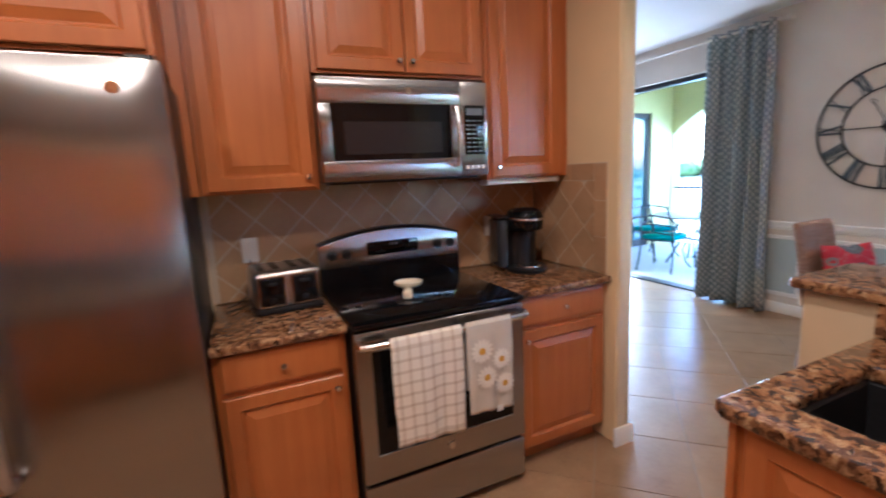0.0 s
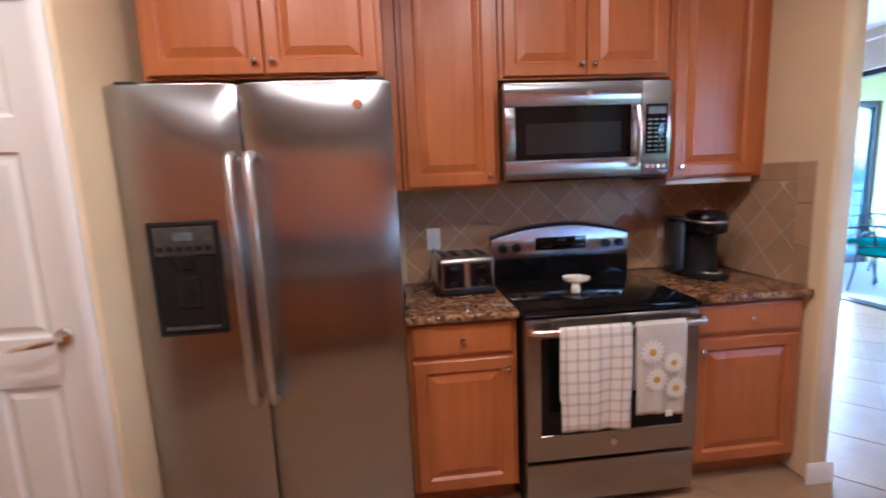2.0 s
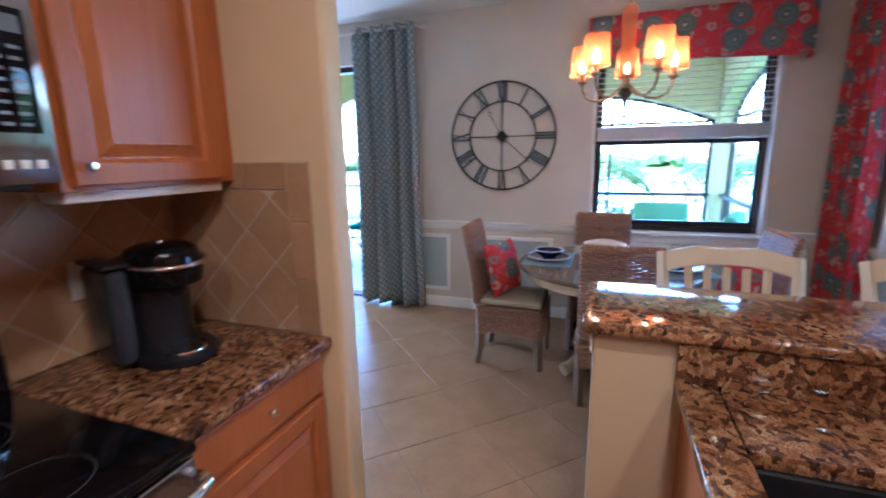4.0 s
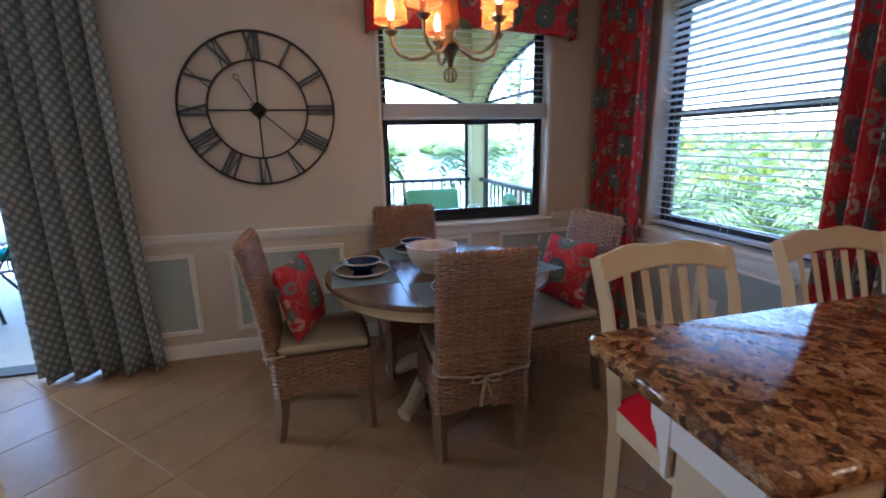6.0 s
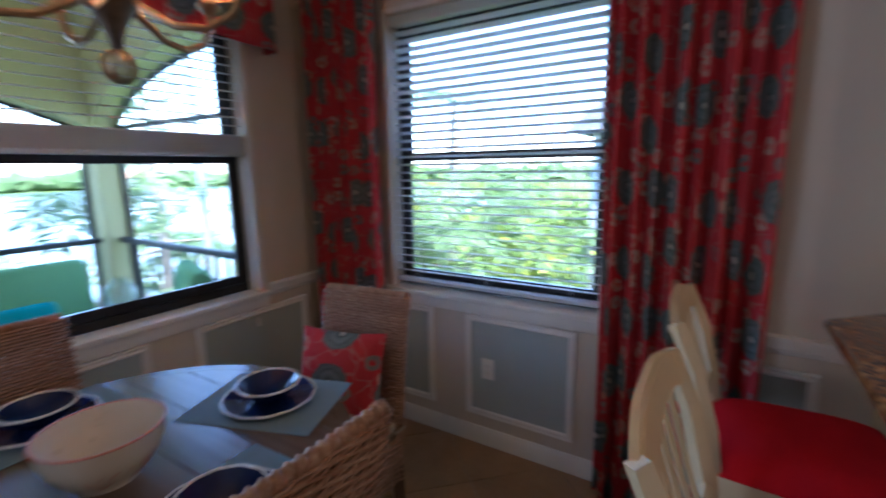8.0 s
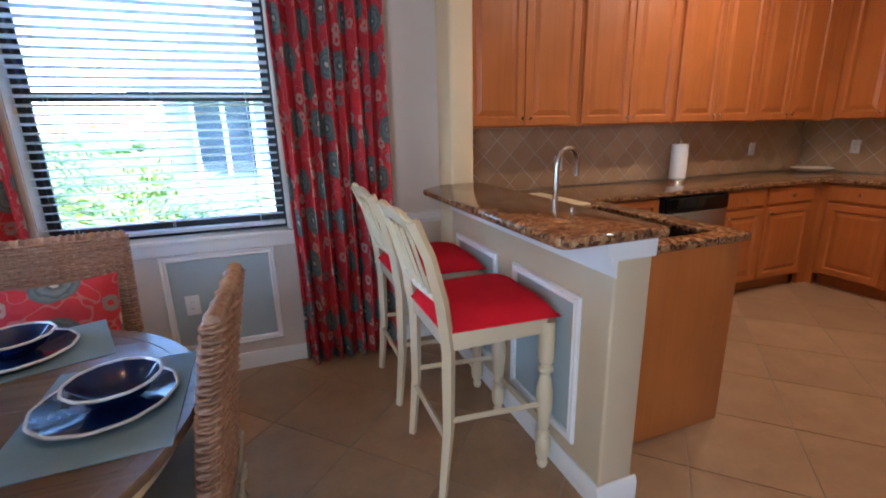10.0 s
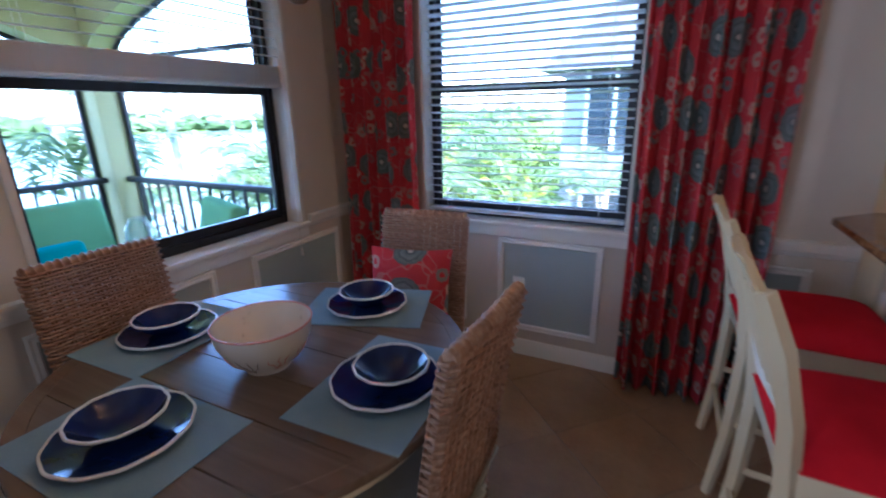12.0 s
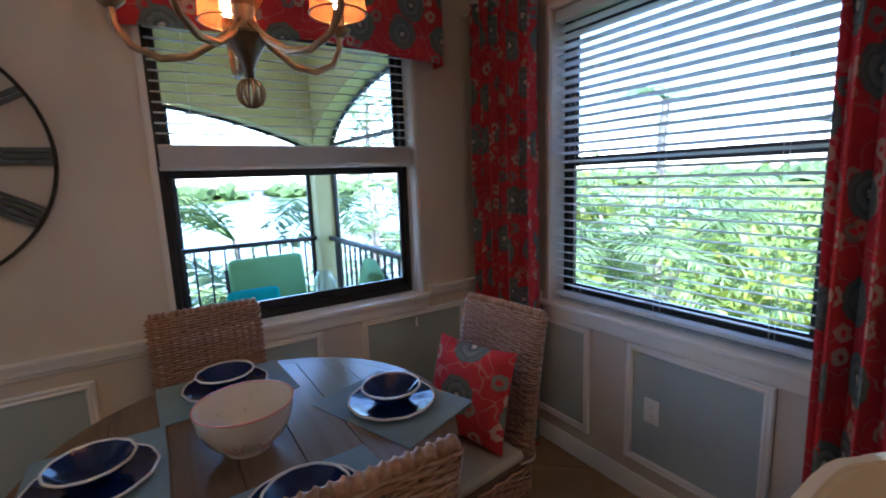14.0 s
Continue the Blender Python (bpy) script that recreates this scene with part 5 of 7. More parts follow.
# ---- table settings ----
M_NAVY = mottled("navy_glaze", [(0.3, (0.005, 0.014, 0.065)), (0.7, (0.010, 0.026, 0.11))], 14, 0.07, 0, 0)
M_WGLAZE = mottled("white_glaze", [(0.3, (0.72, 0.71, 0.68)), (0.7, (0.82, 0.81, 0.78))], 25, 0.12, 0, 0)
M_MAT = plain_cloth("placemat_blue", (0.19, 0.27, 0.31), (0.26, 0.35, 0.39), 300)


def scallop(q, r):
    return 1 + 0.009 * (math.cos(12 * q) if r > 0.05 else 0)


def place_setting(cx, cy, turn, bowl_off):
    m = pose(cx, cy, 0.7500, 0, 0, turn)
    pm = thing("placemat", "blue-grey woven placemat on the dining table", "placemat", m, "placemats")
    part("cloth", bx(-0.225, 0.225, -0.165, 0.165, 0.0, 0.003, bevel=0.001, seg=1), M_MAT, pm)
    p = thing("dinner_plate", "navy blue scalloped dinner plate with white rim", "plate", m @ pose(0, 0, 0.003), "dinner plates")
    part("dish", lathe(bmesh.new(), [(0, 0.003), (0.08, 0.0), (0.086, 0.004), (0.143, 0.019), (0.142, 0.022), (0.09, 0.010), (0, 0.008)], 96, (0, 0, 0), 1, 1, scallop), M_NAVY, p)
    rim = [(0.145 * scallop(q, 1) * math.cos(q), 0.145 * scallop(q, 1) * math.sin(q), 0.0205) for q in [2 * math.pi * j / 96 for j in range(96)]]
    part("rim", tube(bmesh.new(), rim, 0.0042, 6, True), M_WGLAZE, p, "white glazed rim")
    bo = thing("soup_bowl", "navy blue scalloped soup bowl with white rim", "bowl", m @ pose(bowl_off[0], bowl_off[1], 0.0128), "soup bowls")
    part("dish", lathe(bmesh.new(), [(0, 0.004), (0.040, 0.0), (0.045, 0.004), (0.075, 0.026), (0.100, 0.056), (0.097, 0.057), (0.071, 0.030), (0.040, 0.010), (0, 0.008)], 96, (0, 0, 0), 1, 1, scallop), M_NAVY, bo)
    rim = [(0.0985 * scallop(q, 1) * math.cos(q), 0.0985 * scallop(q, 1) * math.sin(q), 0.057) for q in [2 * math.pi * j / 96 for j in range(96)]]
    part("rim", tube(bmesh.new(), rim, 0.0038, 6, True), M_WGLAZE, bo, "white glazed rim")


place_setting(4.40, 1.34, 92, (0.0, 0.02))
place_setting(4.74, 0.945, 20, (0.0, 0.0))
place_setting(5.225, 1.40, -88, (0.0, 0.0))
place_setting(4.83, 1.77, 180, (0.0, 0.0))

M_BOWLP = mottled("bowl_print", [(0.30, (0.62, 0.52, 0.42)), (0.36, (0.74, 0.64, 0.53)), (1.0, (0.78, 0.68, 0.57))], 22, 0.2, 0, 0)
M_CORAL = mottled("coral_glaze", [(0.3, (0.50, 0.12, 0.06)), (0.7, (0.60, 0.20, 0.12))], 60, 0.3, 0, 0)
sb = thing("serving_bowl", "large white ceramic bowl with coral branch pattern", "bowl", pose(4.772, 1.40, 0.7500))
part("bowl", lathe(bmesh.new(), [(0, 0.008), (0.055, 0.006), (0.056, 0.0), (0.064, 0.0), (0.066, 0.010), (0.105, 0.045), (0.130, 0.095), (0.138, 0.140), (0.134, 0.140), (0.125, 0.095), (0.10, 0.05), (0.06, 0.018), (0, 0.014)], 48), M_BOWLP, sb)
part("rim", tube(bmesh.new(), [(0.1365 * math.cos(q), 0.1365 * math.sin(q), 0.1405) for q in [2 * math.pi * j / 48 for j in range(48)]], 0.0028, 6, True), M_CORAL, sb, "coral painted rim")
rnd = random.Random(4)
for j in range(9):
    q0 = 2 * math.pi * j / 9 + rnd.uniform(-0.1, 0.1)
    bm = bmesh.new()

    def onbowl(q, h):
        z = 0.014 + h
        r = 0.066 + 0.039 * (z - 0.010) / 0.035 if z < 0.045 else 0.105 + 0.025 * (z - 0.045) / 0.05
        return ((r + 0.0005) * math.cos(q), (r + 0.0005) * math.sin(q), z)
    for s in (-0.28, 0.0, 0.25):
        tube(bm, [onbowl(q0 + s * u + 0.05 * math.sin(9 * u + j), 0.008 + 0.055 * u * (1 - 0.3 * abs(s))) for u in (0, 0.25, 0.5, 0.75, 1.0)], [0.0018, 0.0016, 0.0014, 0.0012, 0.0008], 4)
    part("branch", bm, M_CORAL if j % 3 else M_LEG, sb, "painted coral branch")


# ---- bar stools ----
M_RED = plain_cloth("red_fabric", (0.54, 0.008, 0.016), (0.68, 0.016, 0.026), 500)


def bar_stool(y):
    """Faces -x, towards the bar."""
    s = thing("bar_stool", "cream wooden bar stool with red upholstered seat", "bar stool", pose(3.265, y, 0), "bar stools")
    H = 0.665
    for sy in (-1, 1):
        bl = bmesh.new()
        tube(bl, [(0.235, sy * 0.205, 0.0), (0.205, sy * 0.205, 0.30), (0.200, sy * 0.207, 0.62), (0.222, sy * 0.213, 0.80), (0.265, sy * 0.222, 0.97), (0.318, sy * 0.228, 1.095)], [0.018, 0.023, 0.026, 0.025, 0.023, 0.021], 4)
        part("back_leg", bl, M_CREAMW, s, "curved back leg and post")
        fl = lathe(bmesh.new(), [(0, 0), (0.016, 0.0), (0.023, 0.02), (0.017, 0.036), (0.029, 0.06), (0.032, 0.10), (0.028, 0.14), (0.018, 0.152), (0.029, 0.163), (0.019, 0.176), (0.026, 0.22), (0.034, 0.30), (0.035, 0.35), (0.026, 0.41), (0.018, 0.435), (0.031, 0.447), (0.031, 0.462), (0.019, 0.475), (0.033, 0.492), (0.033, 0.66), (0, 0.66)], 20, (-0.208, sy * 0.200, 0))
        part("front_leg", fl, M_CREAMW, s, "turned front leg")
        part("side_stretcher", tube(bmesh.new(), [(-0.21, sy * 0.205, 0.30), (0.21, sy * 0.205, 0.33)], 0.013, 4), M_CREAMW, s)
        part("side_apron", bx(-0.20, 0.195, sy * 0.205 - 0.012, sy * 0.205 + 0.012, 0.615, 0.685, bevel=0.004), M_CREAMW, s)
    part("front_stretcher", tube(bmesh.new(), [(-0.215, -0.20, 0.19), (-0.215, 0.20, 0.19)], 0.015, 4), M_CREAMW, s)
    part("back_stretcher", tube(bmesh.new(), [(0.212, -0.20, 0.25), (0.212, 0.20, 0.25)], 0.013, 4), M_CREAMW, s)
    part("front_apron", bx(-0.227, -0.203, -0.19, 0.19, 0.615, 0.685, bevel=0.004), M_CREAMW, s)
    part("back_apron", bx(0.185, 0.21, -0.19, 0.19, 0.615, 0.685, bevel=0.004), M_CREAMW, s)
    # domed seat
    bm = bmesh.new()
    k = 14
    rows = []
    for i in range(k + 1):
        r = []
        for j in range(k + 1):
            u, v = 2 * i / k - 1, 2 * j / k - 1
            z = 0.687 + 0.072 * max(0, (1 - abs(u) ** 4) * (1 - abs(v) ** 4)) ** 0.5
            r.append(bm.verts.new((-0.012 + u * 0.232, v * (0.228 - 0.012 * u), z)))
        rows.append(r)
    for i in range(k):
        for j in range(k):
            bm.faces.new((rows[i][j], rows[i + 1][j], rows[i + 1][j + 1], rows[i][j + 1]))
    edge = [rows[i][0] for i in range(k + 1)] + [rows[k][j] for j in range(1, k + 1)] + [rows[i][k] for i in range(k - 1, -1, -1)] + [rows[0][j] for j in range(k - 1, 0, -1)]
    low = [bm.verts.new((v.co.x * 0.99, v.co.y * 0.99, 0.683)) for v in edge]
    for j in range(len(edge)):
        q = (j + 1) % len(edge)
        bm.faces.new((edge[j], edge[q], low[q], low[j]))
    bm.faces.new(low)
    bmesh.ops.recalc_face_normals(bm, faces=bm.faces)
    part("seat", bm, M_RED, s, "red upholstered seat")
    # arched crest rail
    bm = bmesh.new()
    k = 14
    a, c = [], []
    for j in range(k + 1):
        v = 2 * j / k - 1
        yv = v * 0.232
        zt = 1.100 + 0.020 * (1 - v * v) - 0.006 * math.cos(v * math.pi * 2.2)
        zb = 1.020 + 0.038 * (1 - v * v)
        bow = 0.022 * (1 - v * v)
        a.append((yv, zt, bow))
        c.append((yv, zb, bow))
    rowsv = []
    for (yv, zt, bow), (_, zb, _) in zip(a, c):
        x_t, x_b = 0.318 + bow, 0.288 + bow
        rowsv.append([bm.verts.new(p) for p in ((x_t - 0.011, yv, zt), (x_t + 0.013, yv, zt), (x_b + 0.013, yv, zb), (x_b - 0.011, yv, zb))])
    for p, q in zip(rowsv, rowsv[1:]):
        for j in range(4):
            bm.faces.new((p[j], p[(j + 1) % 4], q[(j + 1) % 4], q[j]))
    bm.faces.new(rowsv[0])
    bm.faces.new(rowsv[-1][::-1])
    bmesh.ops.recalc_face_normals(bm, faces=bm.faces)
    bmesh.ops.bevel(bm, geom=[e for e in bm.edges if len(e.link_faces) == 2 and e.calc_face_angle() > 0.7], offset=0.005, segments=2, affect="EDGES")
    part("crest_rail", bm, M_CREAMW, s, "arched top rail")
    part("lower_rail", tube(bmesh.new(), [(0.222, -0.21, 0.80), (0.238, 0.0, 0.80), (0.222, 0.21, 0.80)], 0.017, 4), M_CREAMW, s)
    for j in range(5):
        yv = -0.132 + 0.066 * j
        bow = 0.022 * (1 - (yv / 0.23) ** 2)
        part("slat", tube(bmesh.new(), [(0.222 + bow * 0.6, yv * 0.92, 0.80), (0.252 + bow * 0.8, yv * 0.96, 0.90), (0.292 + bow, yv, 1.045)], [0.015, 0.014, 0.015], 4, False, 0.5), M_CREAMW, s)


bar_stool(0.305)
bar_stool(0.955)


# ---- curtains ----
def grey_weave():
    m, n, l, b = nodes("grey_trellis", 0.85, 0, 0.15)
    v = uvs(n, l)
    s = n.new("ShaderNodeSeparateXYZ")
    l.new(v, s.inputs[0])
    k = 2 * math.pi / 0.066
    a = math_node(n, l, "COSINE", math_node(n, l, "MULTIPLY", s.outputs[0], k))
    c = math_node(n, l, "COSINE", math_node(n, l, "MULTIPLY", s.outputs[1], k))
    p = math_node(n, l, "ADD", math_node(n, l, "MULTIPLY", a, c), 0.0)
    dots = math_node(n, l, "GREATER_THAN", p, 0.12)
    fine = noise_tex(n, l, v, 500, 2)
    col = mixc(n, l, dots, (0.195, 0.24, 0.25), (0.50, 0.53, 0.52))
    col = mixc(n, l, 0.15, col, ramp(n, l, fine, [(0.3, (0.1, 0.1, 0.1)), (0.7, (0.6, 0.6, 0.58))]))
    l.new(col, b.inputs["Base Color"])
    bump(n, l, b, fine, 0.25, 0.001)
    return m


M_GREYC = grey_weave()
M_LINING = plain_cloth("curtain_lining", (0.60, 0.57, 0.52), (0.68, 0.65, 0.60))
M_ROD = mottled("rod_cream", [(0.3, (0.55, 0.50, 0.42)), (0.7, (0.62, 0.57, 0.48))], 40, 0.35, 0.2, 0.02)


def curtain(name, origin, along, out, length, z0, z1, folds, depth, mat, label, seed, flare=0.0):
    """Cloth that hangs in folds: along and out are unit directions."""
    rnd = random.Random(seed)
    al, ou = Vector(along), Vector(out)
    amps = [rnd.uniform(0.7, 1.2) for _ in range(folds * 2 + 3)]
    offs = [rnd.uniform(-0.25, 0.25) for _ in range(folds * 2 + 3)]
    cols = folds * 14
    zs = [z1 - (z1 - z0) * (j / 26) for j in range(27)]
    rows = []
    for z in zs:
        f = (z1 - z) / (z1 - z0)
        r = []
        ulen = 0.0
        prev = None
        for i in range(cols + 1):
            t = i / cols
            ph = t * folds * 2 * math.pi
            k = int(t * folds * 2)
            amp = depth * (0.75 + 0.35 * f) * amps[k] * (1 - (t * folds * 2 - k)) + depth * (0.75 + 0.35 * f) * amps[k + 1] * (t * folds * 2 - k)
            o = amp * math.sin(ph + offs[k] * f) + 0.008 * math.sin(3 * f + ph * 0.5)
            sway = 0.012 * math.sin(ph * 0.5 + 4 * f + seed) * f
            a = (t - 0.5) * length * (1 + flare * f) + length / 2 + sway + 0.010 * math.sin(2 * ph)
            p = Vector(origin) + al * a + ou * o
            p.z = z
            if prev is not None:
                ulen += math.hypot(*(p - prev).xy)
            prev = p.copy()
            r.append((p, ulen + seed * 0.37, z))
        rows.append(r)
    c = thing(name, label, "curtain")
    thicken(part("cloth", uv_grid(bmesh.new(), rows), mat, c), 0.004)
    return c


curtain("curtain", (5.09, SY + 0.105, 0), (1, 0, 0), (0, 1, 0), 0.54, 0.02, 2.47, 7, 0.055, M_FLORAL, "floor-length red floral curtain beside the garden window", 1)
curtain("curtain", (3.33, SY + 0.105, 0), (1, 0, 0), (0, 1, 0), 0.595, 0.02, 2.47, 8, 0.055, M_FLORAL, "floor-length red floral curtain beside the garden window", 2, -0.04)
curtain("curtain", (EX - 0.105, 3.10, 0), (0, 1, 0), (-1, 0, 0), 0.64, 0.015, 2.66, 5, 0.085, M_GREYC, "floor-length grey trellis-pattern curtain beside the sliding door", 5, 0.16)


def rod(p0, p1, brackets, label):
    r = thing("curtain_rod", label, "curtain rod")
    part("pole", tube(bmesh.new(), [p0, p1], 0.013, 14), M_ROD, r)
    d = (Vector(p1) - Vector(p0)).normalized()
    for p, s in ((p0, -1), (p1, 1)):
        q = Vector(p)
        part("finial", tube(bmesh.new(), [q, q + d * s * 0.01, q + d * s * 0.02, q + d * s * 0.045, q + d * s * 0.055], [0.012, 0.018, 0.026, 0.024, 0.006], 14), M_ROD, r)
    for b0, b1 in brackets:
        part("bracket", tube(bmesh.new(), [b0, b1], 0.008, 8), M_ROD, r)


rod((3.28, SY + 0.105, 2.44), (5.64, SY + 0.105, 2.44), [((x, SY + 0.001, 2.44), (x, SY + 0.095, 2.44)) for x in (3.31, 5.62)], "cream curtain rod over the garden window")
rod((EX - 0.105, 3.03, 2.63), (EX - 0.105, 6.3, 2.63), [((EX - 0.001, y, 2.63), (EX - 0.095, y, 2.63)) for y in (3.06, 6.26)], "cream curtain rod over the sliding door")

# valance over the east window
va = thing("valance", "red floral fabric valance over the balcony window", "valance")
rows = []
ya, yb = 1.60, 0.12
segs = [(EX - 0.003, ya), (EX - 0.105, ya)] + [(EX - 0.105 - 0.006 * math.sin(j * 0.9), ya + (yb - ya) * j / 30) for j in range(1, 30)] + [(EX - 0.105, yb), (EX - 0.003, yb)]
for j in range(9):
    f = j / 8
    r = []
    u = 0.0
    prev = None
    for i, (x, y) in enumerate(segs):
        t = (ya - y) / (ya - yb)
        zb = 2.125 + 0.035 * math.sin(math.pi * min(1, max(0, t)))
        z = 2.52 + (zb - 2.52) * f
        xx = x - (0.012 * f * math.sin(t * 14) if 1 < i < len(segs) - 2 else 0)
        if prev:
            u += math.hypot(xx - prev[0], y - prev[1])
        prev = (xx, y)
        r.append(((xx, y, z), u + 0.07, z + 0.02))
    rows.append(r)
thicken(part("cloth", uv_grid(bmesh.new(), rows), M_FLORAL, va), 0.004)
part("board", bx(EX - 0.10, EX - 0.001, 0.125, 1.595, 2.50, 2.515), M_TRIM, va)

# ---- wall clock ----
M_IRON = mottled("dark_iron", [(0.3, (0.018, 0.014, 0.012)), (0.7, (0.04, 0.033, 0.028))], 30, 0.45, 0.6, 0.1)
M_NUM = mottled("numeral_slate", [(0.3, (0.06, 0.075, 0.085)), (0.7, (0.11, 0.13, 0.14))], 30, 0.5, 0.4, 0.1)
CK = thing("wall_clock", "large round open iron wall clock with Roman numerals", "clock", pose(EX - 0.022, 2.31, 1.648, 0, 0, -90))


def ringmesh(r, w):
    return turned(lathe(bmesh.new(), [(r - w, -0.006), (r + w, -0.006), (r + w, 0.006), (r - w, 0.006), (r - w, -0.006)], 80), pose(0, 0, 0, 90, 0, 0))


part("outer_ring", ringmesh(0.468, 0.007), M_IRON, CK)
part("inner_ring", ringmesh(0.300, 0.006), M_IRON, CK)


def bar(bm, a, c, w, t=0.004):
    """A flat bar in the clock's plane from a to c (x, z)."""
    p, q = Vector((a[0], 0, a[1])), Vector((c[0], 0, c[1]))
    d = (q - p).normalized()
    s = Vector((d.z, 0, -d.x)) * w / 2
    vs = []
    for y in (-t, t):
        vs.append([bm.verts.new(e + Vector((0, y, 0))) for e in (p - s, p + s, q + s, q - s)])
    bm.faces.new(vs[0])
    bm.faces.new(vs[1][::-1])
    for j in range(4):
        k = (j + 1) % 4
        bm.faces.new((vs[0][k], vs[0][j], vs[1][j], vs[1][k]))


ROMAN = {1: "I", 2: "II", 3: "III", 4: "IIII", 5: "V", 6: "VI", 7: "VII", 8: "VIII", 9: "IX", 10: "X", 11: "XI", 12: "XII"}
for h, word in ROMAN.items():
    q = radians(90 - 30 * h)
    er, et = Vector((math.cos(q), math.sin(q))), Vector((math.sin(q), -math.cos(q)))
    widths = {"I": 0.022, "V": 0.05, "X": 0.05}
    total = sum(widths[c] for c in word)
    pos = -total / 2
    bm = bmesh.new()
    pt = lambda r, s: tuple(er * r + et * s)
    for c in word:
        m0, w = pos + widths[c] / 2, widths[c]
        if c == "I":
            bar(bm, pt(0.305, m0), pt(0.463, m0), 0.017)
        elif c == "V":
            bar(bm, pt(0.463, m0 - w * 0.4), pt(0.305, m0), 0.017)
            bar(bm, pt(0.463, m0 + w * 0.4), pt(0.305, m0), 0.007)
        else:
            bar(bm, pt(0.463, m0 - w * 0.4), pt(0.305, m0 + w * 0.4), 0.017)
            bar(bm, pt(0.463, m0 + w * 0.4), pt(0.305, m0 - w * 0.4), 0.007)
        pos += w
    part("numeral", bm, M_NUM, CK, "slate-grey Roman numeral", False)
for q in range(4):
    e = (math.cos(q * math.pi / 2), math.sin(q * math.pi / 2))
    bm = bmesh.new()
    bar(bm, (e[0] * 0.03, e[1] * 0.03), (e[0] * 0.298, e[1] * 0.298), 0.009)
    part("spoke", bm, M_IRON, CK)
part("hub", bx(-0.04, 0.04, -0.014, 0.014, -0.04, 0.04, bevel=0.004, m=pose(0, 0, 0, 0, 45, 0)), M_IRON, CK, "square clock hub")
for q, ln, nm in ((119, 0.25, "hour_hand"), (-42, 0.335, "minute_hand")):
    d = Vector((math.cos(radians(q)), math.sin(radians(q))))
    s = Vector((-d.y, d.x))
    bm = bmesh.new()
    bar(bm, tuple(d * -0.06), tuple(d * ln * 0.82), 0.007, 0.002)
    for sg in (-1, 1):
        bar(bm, tuple(d * ln * 0.80), tuple(d * ln * 0.89 + s * sg * 0.016), 0.005, 0.002)
        bar(bm, tuple(d * ln * 0.89 + s * sg * 0.016), tuple(d * ln), 0.005, 0.002)
    turned(bm, pose(0, -0.012, 0))
    part(nm, bm, M_IRON, CK, "thin spade-tipped clock hand", False)
part("stand_off", bx(-0.01, 0.01, 0.0, 0.021, 0.455, 0.472), M_IRON, CK)

# ---- chandelier ----
HX, HY = 4.575, 1.335
M_BRASS = mottled("antique_bronze", [(0.3, (0.20, 0.13, 0.08)), (0.7, (0.34, 0.24, 0.15))], 40, 0.35, 0.7, 0.08)
M_CONE = mottled("dark_bronze", [(0.3, (0.06, 0.045, 0.035)), (0.7, (0.12, 0.09, 0.065))], 40, 0.4, 0.6, 0.08)
M_SHADE, n_, l_, b_ = nodes("lamp_shade", 0.9)
n_.remove(b_)
df_, tr_, ad_ = n_.new("ShaderNodeBsdfDiffuse"), n_.new("ShaderNodeBsdfTranslucent"), n_.new("ShaderNodeMixShader")
w_ = noise_tex(n_, l_, coords(n_, l_, (1, 1, 1)), 300, 2)
c_ = ramp(n_, l_, w_, [(0.3, (0.48, 0.145, 0.045)), (0.7, (0.60, 0.21, 0.075))])
l_.new(c_, df_.inputs["Color"])
l_.new(c_, tr_.inputs["Color"])
ad_.inputs[0].default_value = 0.6
l_.new(df_.outputs[0], ad_.inputs[1])
l_.new(tr_.outputs[0], ad_.inputs[2])
sh_, tp_ = n_.new("ShaderNodeMixShader"), n_.new("ShaderNodeBsdfTransparent")
sh_.inputs[0].default_value = 0.45
l_.new(ad_.outputs[0], sh_.inputs[1])
l_.new(tp_.outputs[0], sh_.inputs[2])
l_.new(sh_.outputs[0], n_["Material Output"].inputs["Surface"])
M_BULB = glow("bulb_glow", (1.0, 0.60, 0.24), 11.0)
cl = thing("chandelier", "five-arm bronze chandelier with lit orange fabric shades", "chandelier", pose(HX, HY, 0))
part("canopy", lathe(bmesh.new(), [(0, CZ - 0.03), (0.03, CZ - 0.03), (0.06, CZ - 0.012), (0.065, CZ), (0, CZ)], 28), M_BRASS, cl)
part("sleeve", lathe(bmesh.new(), [(0, 2.30), (0.028, 2.30), (0.042, 2.28), (0.038, 2.2), (0.034, 2.1), (0.036, 2.0), (0.045, 1.93), (0.03, 1.91), (0, 1.91)], 20, (0, 0, 0), 1, 1, lambda q, r: 1 + 0.08 * math.sin(9 * q)), M_SHADE, cl, "gathered fabric sleeve")
part("stem", lathe(bmesh.new(), [(0, 1.93), (0.022, 1.93), (0.026, 1.90), (0.018, 1.87), (0.018, 1.85), (0, 1.85)], 20), M_BRASS, cl)
part("cone", lathe(bmesh.new(), [(0, 1.852), (0.046, 1.852), (0.050, 1.846), (0.044, 1.836), (0.022, 1.80), (0.013, 1.775), (0.010, 1.752), (0, 1.752)], 24), M_CONE, cl, "dark bronze cone under the arms")
ball = bmesh.new()
for j in range(5):
    q = math.pi * j / 5
    tube(ball, [(0.030 * math.sin(t) * math.cos(q), 0.030 * math.sin(t) * math.sin(q), 1.722 + 0.032 * math.cos(t)) for t in [2 * math.pi * k / 20 for k in range(20)]], 0.0035, 6, True)
part("ball_finial", ball, M_BRASS, cl, "open wire ball finial")
